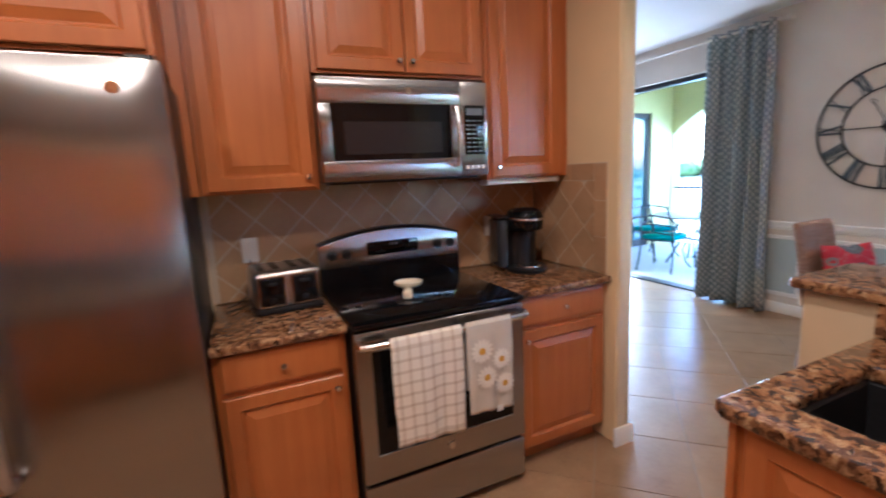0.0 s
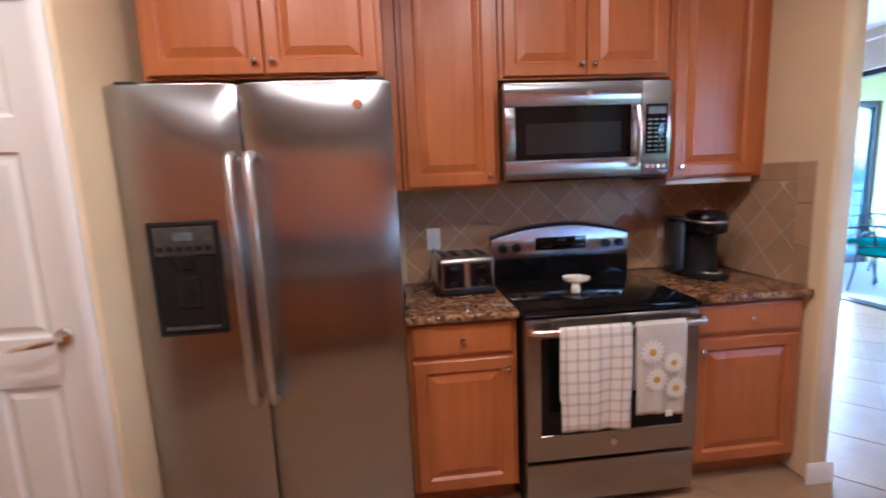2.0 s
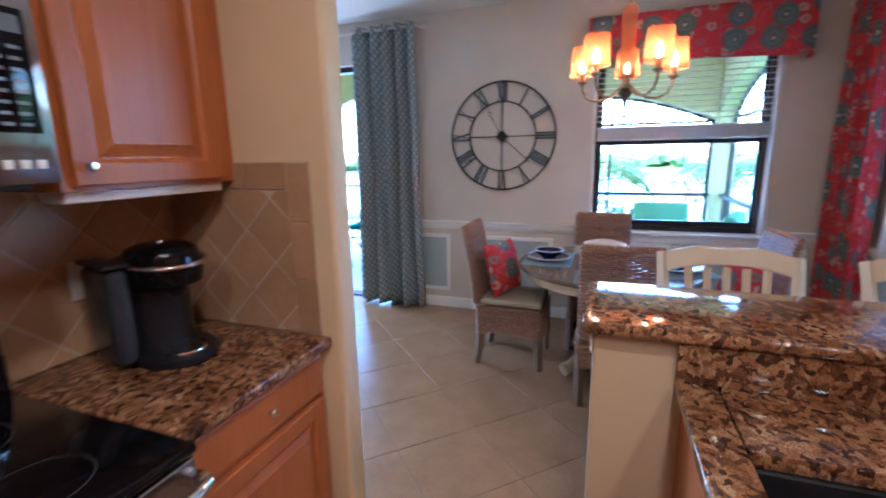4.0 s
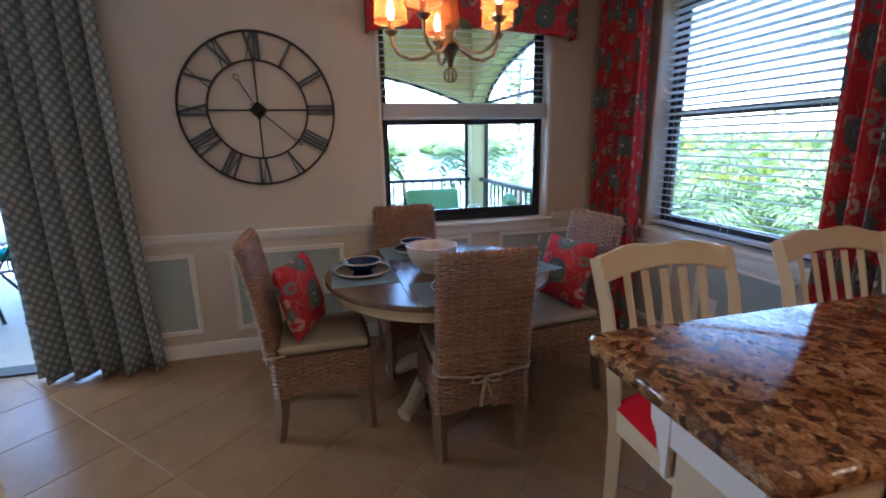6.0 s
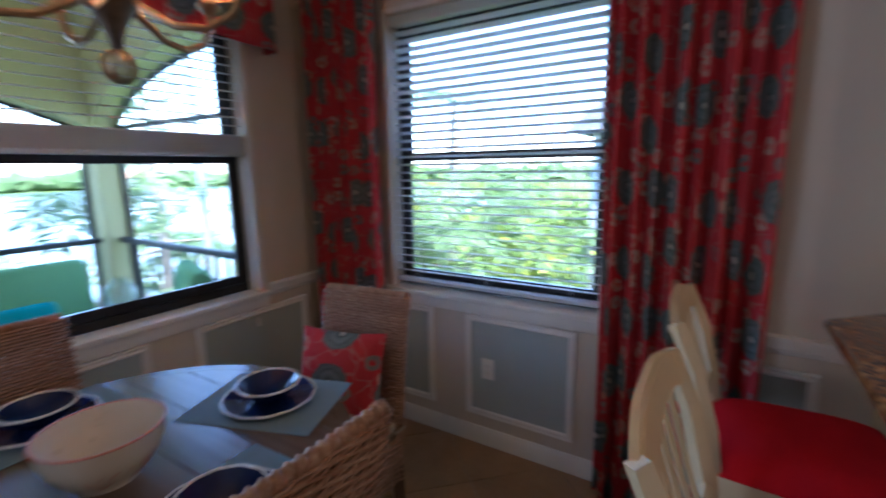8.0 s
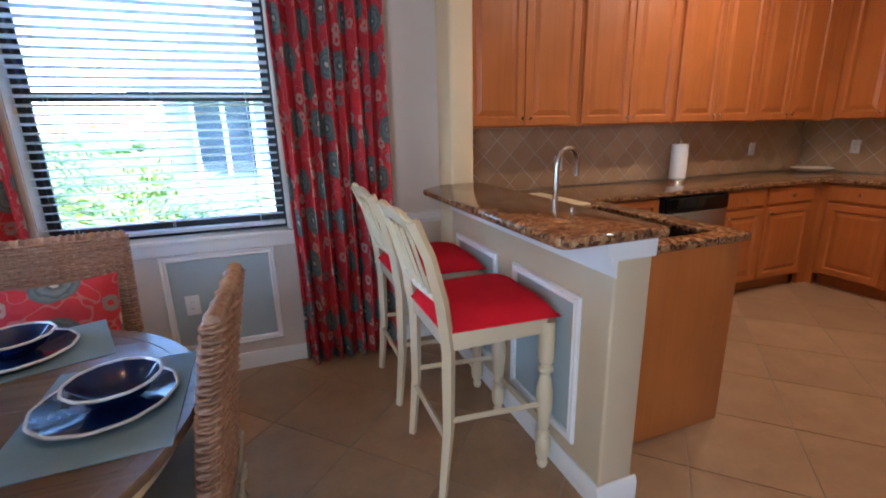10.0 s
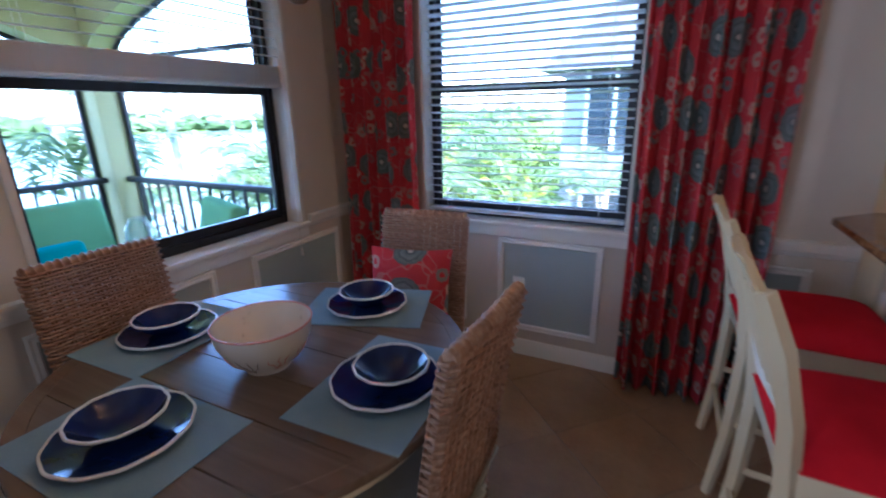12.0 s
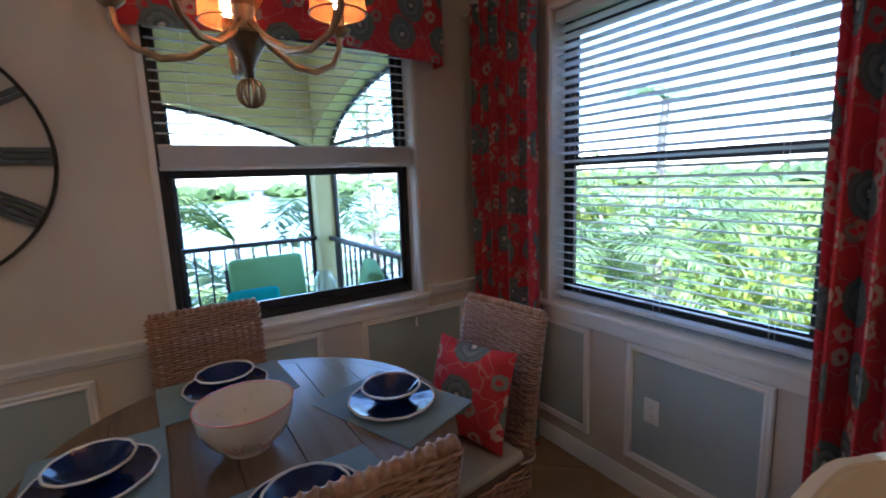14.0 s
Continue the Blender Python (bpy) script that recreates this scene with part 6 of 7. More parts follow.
for k in range(7):
    z = 2.31 + k * 0.058
    q = radians(90 * (k % 2))
    part("chain_link", tube(bmesh.new(), [(0.013 * math.cos(t) * math.cos(q), 0.013 * math.cos(t) * math.sin(q), z + 0.033 * math.sin(t) + 0.02) for t in [2 * math.pi * i / 12 for i in range(12)]], 0.003, 5, True), M_BRASS, cl)
for j in range(5):
    q = radians(72 * j - 2)
    c, s = math.cos(q), math.sin(q)
    prof = [(0.018, 1.875), (0.06, 1.835), (0.12, 1.80), (0.18, 1.795), (0.235, 1.82), (0.262, 1.865), (0.265, 1.905)]
    arm = part("arm", tube(bmesh.new(), [(r * c, r * s, z) for r, z in prof], [0.009, 0.0085, 0.008, 0.008, 0.008, 0.008, 0.009], 8), M_BRASS, cl, "curved bronze arm")
    o = (0.265 * c, 0.265 * s, 0)
    part("cup", lathe(bmesh.new(), [(0, 1.895), (0.012, 1.897), (0.028, 1.912), (0.030, 1.918), (0.015, 1.922), (0.015, 1.965), (0, 1.965)], 16, o), M_BRASS, arm)
    part("bulb", lathe(bmesh.new(), [(0, 1.965), (0.008, 1.968), (0.0155, 1.99), (0.014, 2.015), (0.006, 2.04), (0, 2.05)], 14, o), M_BULB, arm, "glowing candle bulb")
    part("shade", lathe(bmesh.new(), [(0.075, 1.955), (0.066, 2.116), (0.0645, 2.116), (0.0735, 1.955), (0.075, 1.955)], 28, o), M_SHADE, arm, "orange fabric drum shade")
    part("shade_trim", tube(bmesh.new(), [(o[0] + 0.0755 * math.cos(t), o[1] + 0.0755 * math.sin(t), 1.956) for t in [2 * math.pi * i / 24 for i in range(24)]], 0.0028, 5, True), M_BRASS, arm)


# ---- balcony ----
M_STUCCO = paint("stucco_cream", (0.60, 0.55, 0.28), 0.85, 120, 0.35, 0.05, 0.004)
M_DECK = tile_mat("balcony_floor", (0.46, 0.43, 0.38), (0.58, 0.55, 0.49), 0.5)
M_RAILM = mottled("rail_black", [(0.3, (0.012, 0.014, 0.016)), (0.7, (0.028, 0.03, 0.032))], 30, 0.45, 0.3, 0.05)
LZ = -0.03
bm = bmesh.new()
box(bm, EX + 0.2, 7.70, 0.06, 3.6, -0.25, LZ)
box(bm, EX + 0.2, 8.70, 3.6, 6.6, -0.25, LZ)
structure("balcony_floor", bm, M_DECK, "pale concrete balcony floor", "floor")
bm = bmesh.new()
box(bm, EX + 0.2, 7.70, 0.06, 3.6, 2.92, 3.05)
box(bm, EX + 0.2, 8.70, 3.6, 6.6, 2.92, 3.05)
structure("balcony_ceiling", bm, M_STUCCO, "cream stucco balcony ceiling", "ceiling")


def arch_line(length, spring, rise, half=False, k=20):
    """Points (x, z) of an arched underside; half: the crown lies at the far end."""
    return [(length * j / k, spring + rise * (1 - (1 - j / k if half else abs(2 * j / k - 1)) ** 2) ** (0.7 if half else 1.0)) for j in range(k + 1)]


def arch_beam(length, spring, rise, top, thick, m, label, half=False):
    """A beam with an arched underside, along x, faces at y 0 and thick."""
    line = arch_line(length, spring, rise, half)
    bm = prism(bmesh.new(), [(0, top)] + line + [(length, top)], 0, thick)
    turned(bm, Matrix(((1, 0, 0, 0), (0, 0, -1, thick), (0, 1, 0, 0), (0, 0, 0, 1))))
    ob = structure("beam", bm, M_STUCCO, label, "beam")
    ob.matrix_basis = m


def screen_frame(length, spring, rise, m, posts, half=False):
    """Slim dark bars of an insect screen that fill an arched opening, along x."""
    e = thing("screen_frame", "slim dark aluminium screen frame in the balcony opening", "screen frame", m, "balcony screens", "structure")
    line = arch_line(length, spring, rise, half)
    part("arch_bar", tube(bmesh.new(), [(x, 0, z - 0.016) for x, z in line], 0.016, 6), M_RAILM, e)
    part("cross_bar", bx(0.03, length - 0.03, -0.012, 0.012, spring - 0.03, spring, bevel=0.003), M_RAILM, e)
    for u in posts:
        z = min(line, key=lambda p: abs(p[0] - u))[1]
        part("post", bx(u - 0.018, u + 0.018, -0.015, 0.015, 0.0, z - 0.025, bevel=0.003), M_RAILM, e)


AL = "cream stucco beam with an arched underside"
arch_beam(3.30, 1.84, 0.36, 2.92, 0.2, pose(7.68, 0.29, 0, 0, 0, 90), AL)
screen_frame(3.30, 1.84, 0.36, pose(7.655, 0.29, 0, 0, 0, 90), (0.02, 1.10, 2.20, 3.28))
arch_beam(1.59, 1.86, 0.42, 2.92, 0.2, pose(7.48, 0.285, 0, 0, 0, 180), AL, True)
screen_frame(1.59, 1.86, 0.42, pose(7.48, 0.12, 0, 0, 0, 180), (0.02, 1.57), True)
arch_beam(2.60, 1.95, 0.55, 2.92, 0.2, pose(8.70, 3.80, 0, 0, 0, 90), AL)
for x0, x1, y0, y1 in ((7.48, 7.69, 0.08, 0.29), (7.48, 7.69, 3.59, 3.80), (8.50, 8.71, 6.40, 6.60), (8.50, 8.71, 3.59, 3.80)):
    structure("column", bx(x0, x1, y0, y1, LZ, 2.92, bevel=0.01), M_STUCCO, "square cream stucco balcony column", "column")
b = bmesh.new()
for a in ((EX + 0.2, 6.75, LZ, 2.92), (7.98, 8.50, LZ, 2.92), (6.75, 7.98, 2.33, 2.92)):
    box(b, a[0], a[1], 6.42, 6.60, a[2], a[3])
structure("wall_balcony_north", b, M_STUCCO, "cream stucco wall closing the balcony", "wall")
bd = thing("door_2", "bronze-framed glass door at the balcony end, closed", "door", None, "", "structure")
f = bmesh.new()
for a in ((6.75, 6.82, LZ, 2.33), (7.91, 7.98, LZ, 2.33), (6.82, 7.91, LZ, 0.08), (6.82, 7.91, 2.25, 2.33), (7.33, 7.40, 0.08, 2.25)):
    box(f, a[0], a[1], 6.46, 6.53, a[2], a[3])
part("door_frame", f, M_BRONZE, bd)
M_TEALG = mottled("dark_teal_glass", [(0.3, (0.05, 0.12, 0.13)), (0.7, (0.08, 0.17, 0.18))], 1.5, 0.05, 0, 0)
for xa, xb in ((6.82, 7.33), (7.40, 7.91)):
    part("pane", bx(xa, xb, 6.49, 6.50, 0.08, 2.25), M_TEALG, bd, "tinted glass pane")


def railing(length, m):
    r = thing("railing", "black metal balcony railing with slim balusters", "railing", m, "balcony railings")
    part("top_rail", bx(0, length, -0.022, 0.022, 1.005, 1.045, bevel=0.006), M_RAILM, r)
    part("bottom_rail", bx(0, length, -0.016, 0.016, 0.07, 0.10), M_RAILM, r)
    k = int(length / 0.112)
    first = None
    for j in range(1, k):
        x = length * j / k
        if first is None:
            first = part("baluster", bx(-0.008, 0.008, -0.008, 0.008, 0.10, 1.005), M_RAILM, r)
            first.matrix_basis = pose(x, 0, 0)
        else:
            again(first, pose(x, 0, 0))


railing(3.30, pose(7.585, 0.29, LZ, 0, 0, 90))
railing(1.585, pose(5.892, 0.185, LZ))
railing(2.60, pose(8.605, 3.80, LZ, 0, 0, 90))
railing(0.81, pose(7.69, 3.695, LZ))

# outdoor furniture
M_CGREEN = plain_cloth("cushion_green", (0.16, 0.34, 0.15), (0.22, 0.42, 0.20))
M_CTEAL = plain_cloth("cushion_teal", (0.02, 0.22, 0.22), (0.03, 0.30, 0.29))
M_WROUGHT = mottled("wrought_iron", [(0.3, (0.015, 0.02, 0.024)), (0.7, (0.03, 0.04, 0.046))], 40, 0.5, 0.3, 0.05)


def lounge_chair(m, pillow):
    """Faces +y."""
    c = thing("lounge_chair", "dark metal balcony lounge chair with green cushions", "chair", m, "balcony lounge chairs")
    for s in (-1, 1):
        part("side_frame", tube(bmesh.new(), [(s * 0.31, 0.30, 0.0), (s * 0.31, 0.31, 0.30), (s * 0.32, 0.30, 0.55), (s * 0.33, 0.22, 0.62), (s * 0.33, -0.05, 0.63), (s * 0.33, -0.22, 0.60), (s * 0.31, -0.30, 0.45), (s * 0.31, -0.34, 0.0)], 0.016, 8), M_WROUGHT, c, "curved metal arm and legs")
    part("back_frame", bx(-0.31, 0.31, -0.36, -0.33, 0.30, 0.93, bevel=0.012, m=pose(0, 0, 0, 10, 0, 0) @ pose(0, 0.06, 0)), M_WROUGHT, c, "dark sling back")
    part("seat_frame", bx(-0.30, 0.30, -0.30, 0.30, 0.27, 0.31, bevel=0.008), M_WROUGHT, c)
    part("seat_cushion", bx(-0.29, 0.29, -0.27, 0.31, 0.31, 0.42, bevel=0.04, seg=4), M_CGREEN, c, "green seat cushion")
    part("back_cushion", bx(-0.29, 0.29, -0.07, 0.05, 0.0, 0.56, bevel=0.045, seg=4, m=pose(0, -0.22, 0.41, 12, 0, 0)), M_CGREEN, c, "green back cushion")
    if pillow:
        p = thing("outdoor_pillow", "teal square pillow on the balcony chair", "pillow", m @ pose(0.16, -0.06, 0.58, 14, 0, 0))
        part("cover", bx(-0.19, 0.19, -0.05, 0.05, -0.18, 0.18, bevel=0.045, seg=4), M_CTEAL, p)


lounge_chair(pose(6.93, 0.82, LZ, 0, 0, 90) , True)
lounge_chair(pose(6.42, 0.62, LZ, 0, 0, -20), False)
tbl = thing("side_table", "round dark metal balcony side table", "table", pose(7.10, 0.40, LZ))
part("tabletop", lathe(bmesh.new(), [(0, 0.55), (0.17, 0.55), (0.18, 0.56), (0.17, 0.57), (0, 0.57)], 28), M_WROUGHT, tbl)
for j in range(3):
    q = radians(120 * j)
    part("leg", tube(bmesh.new(), [(0.05 * math.cos(q), 0.05 * math.sin(q), 0.55), (0.07 * math.cos(q), 0.07 * math.sin(q), 0.3), (0.15 * math.cos(q), 0.15 * math.sin(q), 0.0)], 0.01, 8), M_WROUGHT, tbl)
M_JAR, n_, l_, b_ = nodes("jar_glass", 0.03)
b_.inputs["Transmission Weight"].default_value = 0.9
b_.inputs["Base Color"].default_value = (0.86, 0.93, 0.92, 1)
jar = thing("glass_jar", "clear glass lantern jar on the side table", "jar", pose(7.10, 0.40, LZ + 0.57))
part("glass", lathe(bmesh.new(), [(0, 0.0), (0.07, 0.0), (0.095, 0.06), (0.095, 0.15), (0.06, 0.21), (0.062, 0.23), (0.056, 0.23), (0.055, 0.21), (0.089, 0.15), (0.089, 0.06), (0.065, 0.008), (0, 0.008)], 28), M_JAR, jar)


def patio_chair(m):
    """Faces +y."""
    c = thing("patio_chair", "black wrought-iron patio chair with teal cushion", "chair", m, "patio chairs")
    for s in (-1, 1):
        part("back_post", tube(bmesh.new(), [(s * 0.24, -0.30, 0.0), (s * 0.23, -0.23, 0.22), (s * 0.22, -0.21, 0.44), (s * 0.21, -0.27, 0.70), (s * 0.17, -0.32, 0.90)], 0.011, 7), M_WROUGHT, c)
        part("front_leg", tube(bmesh.new(), [(s * 0.26, 0.28, 0.0), (s * 0.22, 0.20, 0.10), (s * 0.20, 0.14, 0.28), (s * 0.24, 0.22, 0.43)], 0.011, 7), M_WROUGHT, c)
        part("arm", tube(bmesh.new(), [(s * 0.215, -0.24, 0.62), (s * 0.27, -0.05, 0.66), (s * 0.29, 0.14, 0.66), (s * 0.28, 0.22, 0.60), (s * 0.24, 0.22, 0.43)], 0.011, 7), M_WROUGHT, c)
    for z, y in ((0.52, -0.225), (0.64, -0.25), (0.76, -0.285), (0.90, -0.32)):
        part("back_rail", tube(bmesh.new(), [(-0.20 + 0.03 * (z - 0.5), y, z), (0, y - 0.04, z + 0.03), (0.20 - 0.03 * (z - 0.5), y, z)], 0.008, 6), M_WROUGHT, c)
    part("seat_frame", tube(bmesh.new(), [(-0.23, -0.20, 0.43), (0.23, -0.20, 0.43), (0.25, 0.22, 0.43), (-0.25, 0.22, 0.43)], 0.011, 7, True), M_WROUGHT, c)
    part("seat_cushion", bx(-0.23, 0.23, -0.20, 0.22, 0.435, 0.50, bevel=0.025, seg=3), M_CTEAL, c, "teal seat cushion")


patio_chair(pose(6.55, 4.95, LZ, 0, 0, -75))
patio_chair(pose(7.15, 5.62, LZ, 0, 0, 178))
patio_chair(pose(7.15, 4.28, LZ, 0, 0, 5))
patio_chair(pose(7.78, 4.95, LZ, 0, 0, 95))
pt = thing("patio_table", "round wrought-iron patio table with pale top", "table", pose(7.15, 4.95, LZ))
part("tabletop", lathe(bmesh.new(), [(0, 0.70), (0.50, 0.70), (0.53, 0.712), (0.53, 0.722), (0.50, 0.73), (0, 0.73)], 40), M_DECK, pt)
for j in range(4):
    q = radians(45 + 90 * j)
    part("leg", tube(bmesh.new(), [(0.30 * math.cos(q), 0.30 * math.sin(q), 0.70), (0.12 * math.cos(q), 0.12 * math.sin(q), 0.40), (0.34 * math.cos(q), 0.34 * math.sin(q), 0.0)], 0.014, 8), M_WROUGHT, pt)

# balcony ceiling fan and lights
fan = thing("ceiling_fan", "dark balcony ceiling fan at rest", "ceiling fan", pose(6.85, 1.75, 0))
part("motor", lathe(bmesh.new(), [(0, 2.92), (0.06, 2.92), (0.05, 2.85), (0.015, 2.84), (0.015, 2.76), (0.10, 2.74), (0.11, 2.68), (0.07, 2.64), (0, 2.63)], 24), M_BRONZE, fan)
for j in range(5):
    part("blade", bx(0.09, 0.62, -0.06, 0.06, 2.694, 2.702, bevel=0.003, m=pose(0, 0, 0, 0, 0, 72 * j + 10) @ pose(0, 0, 0, 6, 0, 0) @ pose(0, 0, 0)), M_BRONZE, fan, "dark fan blade")
for x, y in ((6.8, 0.9), (6.8, 2.9)):
    dl = thing("recessed_downlight", "small recessed balcony ceiling light", "ceiling light", pose(x, y, 2.92))
    part("ring", lathe(bmesh.new(), [(0.05, -0.001), (0.052, -0.008), (0.07, -0.006), (0.074, -0.001)], 24), M_TRIM, dl)
    part("lens", lathe(bmesh.new(), [(0, -0.003), (0.05, -0.003)], 24), glow("lamp_balcony", (1.0, 0.72, 0.40), 6.0), dl)

# ---- outdoors ----
GZ = -3.3
M_GRASS = mottled("grass", [(0.25, (0.045, 0.085, 0.012)), (0.5, (0.085, 0.13, 0.02)), (0.8, (0.13, 0.16, 0.035))], 0.9, 0.95, 0, 0.6, (1, 1, 1), 8.0, 0.1, True, 0.1)
ground = bmesh.new()
prism(ground, [(-900, -900), (900, -900), (900, 900), (-900, 900)], GZ - 0.5, GZ)
structure("ground", ground, M_GRASS, "mown green lawn round the building", "ground")
M_WATER, n_, l_, b_ = nodes("lake_water", 0.12, 0, 0.5)
b_.inputs["Base Color"].default_value = (0.10, 0.15, 0.17, 1)
wv = noise_tex(n_, l_, coords(n_, l_, (1, 0.35, 1), world_space=True), 1.4, 4)
bump(n_, l_, b_, wv, 0.35, 0.3)
bm = prism(bmesh.new(), [(30, -60), (20, -12), (12.2, -3.2), (10.9, -1.2), (9.9, 0.8), (9.6, 6), (10, 30), (22, 90), (60, 140), (150, 150), (158, 40), (150, -60), (120, -110), (60, -90)], GZ - 0.2, GZ + 0.03)
structure("water", bm, M_WATER, "wide calm lake with light ripples", "water")
# far shore: woods and houses
M_WOODS = mottled("far_woods", [(0.3, (0.03, 0.06, 0.02)), (0.7, (0.09, 0.13, 0.05))], 0.7, 0.95, 0, 0.8, (1, 1, 1), 5.0, 0.3, True, 0.1)
rnd = random.Random(11)
bm = bmesh.new()
for j in range(420):
    q = rnd.uniform(-75, 75)
    d = rnd.uniform(164, 190)
    x, y = d * math.cos(radians(q)), d * math.sin(radians(q))
    h, w = rnd.uniform(2.0, 5.0), rnd.uniform(2.0, 4.5)
    r = bmesh.ops.create_icosphere(bm, subdivisions=2, radius=1)
    for v in r["verts"]:
        k = 1 + 0.6 * noise.noise(v.co * 2.3 + Vector((x, y, 0)))
        v.co = Vector((x + v.co.x * w * k, y + v.co.y * w * k, GZ + h * 0.55 + v.co.z * h * 0.6 * k))
tagged(part("far_woods", bm, M_WOODS), "belt of trees along the far lake shore", "woods", "", "stuff")
M_ROOFT = mottled("terracotta_roof", [(0.3, (0.22, 0.11, 0.06)), (0.7, (0.34, 0.19, 0.11))], 2.0, 0.8, 0, 0.3)
# grey-blue stands for the shade on the neighbour's facing wall; all houses share it
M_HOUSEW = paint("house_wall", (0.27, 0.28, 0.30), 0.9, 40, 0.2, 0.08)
M_WINDARK = mottled("far_window", [(0.3, (0.03, 0.04, 0.05)), (0.7, (0.06, 0.07, 0.08))], 1.0, 0.1, 0, 0)


def far_house(x, y, w, d, h, m_roof, label, name="house", turn=0.0, wins=4, storeys=1, pitch=0.28, wh=1.4):
    e = thing(name, label, "house", pose(x, y, GZ, 0, 0, turn))
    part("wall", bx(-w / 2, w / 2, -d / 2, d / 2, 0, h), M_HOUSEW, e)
    bm = bmesh.new()
    o = 0.55
    rh = min(w, d) * pitch
    lo = [bm.verts.new(c) for c in ((-w / 2 - o, -d / 2 - o, h), (w / 2 + o, -d / 2 - o, h), (w / 2 + o, d / 2 + o, h), (-w / 2 - o, d / 2 + o, h))]
    up = [bm.verts.new((-w / 2 + d / 2, 0, h + rh)), bm.verts.new((w / 2 - d / 2, 0, h + rh))] if w > d else [bm.verts.new((0, -d / 2 + w / 2, h + rh)), bm.verts.new((0, d / 2 - w / 2, h + rh))]
    if w > d:
        fs = ((lo[0], lo[1], up[1], up[0]), (lo[1], lo[2], up[1]), (lo[2], lo[3], up[0], up[1]), (lo[3], lo[0], up[0]))
    else:
        fs = ((lo[0], lo[1], up[0]), (lo[1], lo[2], up[1], up[0]), (lo[2], lo[3], up[1]), (lo[3], lo[0], up[0], up[1]))
    for f in fs:
        bm.faces.new(f)
    bm.faces.new(lo[::-1])
    part("roof", bm, m_roof, e, "", False)
    for s in range(storeys):
        for k in range(wins):
            xx = -w / 2 + w * (k + 0.5) / wins
            z0 = 0.9 + s * 2.9
            for yy in (-d / 2 - 0.03, d / 2 + 0.03):
                wd = part("window", bx(xx - 0.6, xx + 0.6, yy - 0.03, yy + 0.03, z0, z0 + wh), M_WINDARK, e)
                if storeys > 1:
                    for dx in (-0.64, 0.0, 0.64):
                        part("window_frame", bx(xx + dx - 0.045, xx + dx + 0.045, yy - 0.06, yy + 0.06, z0 - 0.05, z0 + wh + 0.05), M_TRIM, wd)
            if k < 3:
                yv = -d / 2 + d * (k + 0.5) / 3
                for xv in (-w / 2 - 0.03, w / 2 + 0.03):
                    part("window", bx(xv - 0.03, xv + 0.03, yv - 0.6, yv + 0.6, z0, z0 + wh), M_WINDARK, e)
    return e


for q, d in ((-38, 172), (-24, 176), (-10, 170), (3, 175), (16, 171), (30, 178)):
    far_house(d * math.cos(radians(q)), d * math.sin(radians(q)), 14, 10, 3.2, M_ROOFT, "house with shade-darkened walls and tiled roof across the lake", "house", q + 90)
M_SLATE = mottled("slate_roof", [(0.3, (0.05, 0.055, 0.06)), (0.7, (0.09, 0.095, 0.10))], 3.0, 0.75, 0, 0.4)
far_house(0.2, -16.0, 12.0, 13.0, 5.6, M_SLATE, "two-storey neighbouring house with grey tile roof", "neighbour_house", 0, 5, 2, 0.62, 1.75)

# plants
def leaf_mat(name, a, c):
    m, n, l, b = nodes(name, 0.5, 0, 0.3)
    g = n.new("ShaderNodeNewGeometry")
    col = ramp(n, l, g.outputs["Random Per Island"], [(0.0, a), (1.0, c)])
    l.new(col, b.inputs["Base Color"])
    tr = n.new("ShaderNodeBsdfTranslucent")
    l.new(col, tr.inputs["Color"])
    mx = n.new("ShaderNodeMixShader")
    mx.inputs[0].default_value = 0.35
    l.new(b.outputs[0], mx.inputs[1])
    l.new(tr.outputs[0], mx.inputs[2])
    l.new(mx.outputs[0], n["Material Output"].inputs["Surface"])
    return m


M_PALM = leaf_mat("palm_leaf", (0.09, 0.16, 0.06), (0.20, 0.27, 0.11))
M_LEAFY = leaf_mat("shrub_leaf", (0.10, 0.17, 0.025), (0.33, 0.34, 0.05))
M_BARK = mottled("palm_bark", [(0.3, (0.16, 0.13, 0.10)), (0.7, (0.30, 0.26, 0.21))], 6, 0.9, 0, 0.5, (1, 1, 6))


def frond(bm, base, az, length, lift, droop, rnd, leaflets=26, lw=0.035):
    d = Vector((math.cos(az), math.sin(az), 0))
    side = Vector((-d.y, d.x, 0))
    pts = []
    for j in range(9):
        u = j / 8
        pts.append(base + d * (length * u * (1 - 0.15 * u)) + Vector((0, 0, length * (lift * u - droop * u * u))))
    tube(bm, pts, [0.018 * (1 - 0.8 * j / 8) + 0.003 for j in range(9)], 4)
    for k in range(leaflets):
        u = 0.15 + 0.85 * k / leaflets
        i = min(7, int(u * 8))
        p = pts[i].lerp(pts[i + 1], u * 8 - i)
        t = (pts[i + 1] - pts[i]).normalized()
        ln = length * 0.30 * math.sin(math.pi * (0.12 + 0.80 * u)) * rnd.uniform(0.8, 1.1)
        for s in (-1, 1):
            e = (side * s * 0.85 + t * 0.55 + Vector((0, 0, rnd.uniform(-0.35, 0.25)))).normalized()
            q = p + e * ln + Vector((0, 0, -0.18 * ln))
            mid = p + e * ln * 0.5
            w = t * lw
            bm.faces.new([bm.verts.new(v) for v in (p, mid - w * 0.5, q, mid + w * 0.5)])


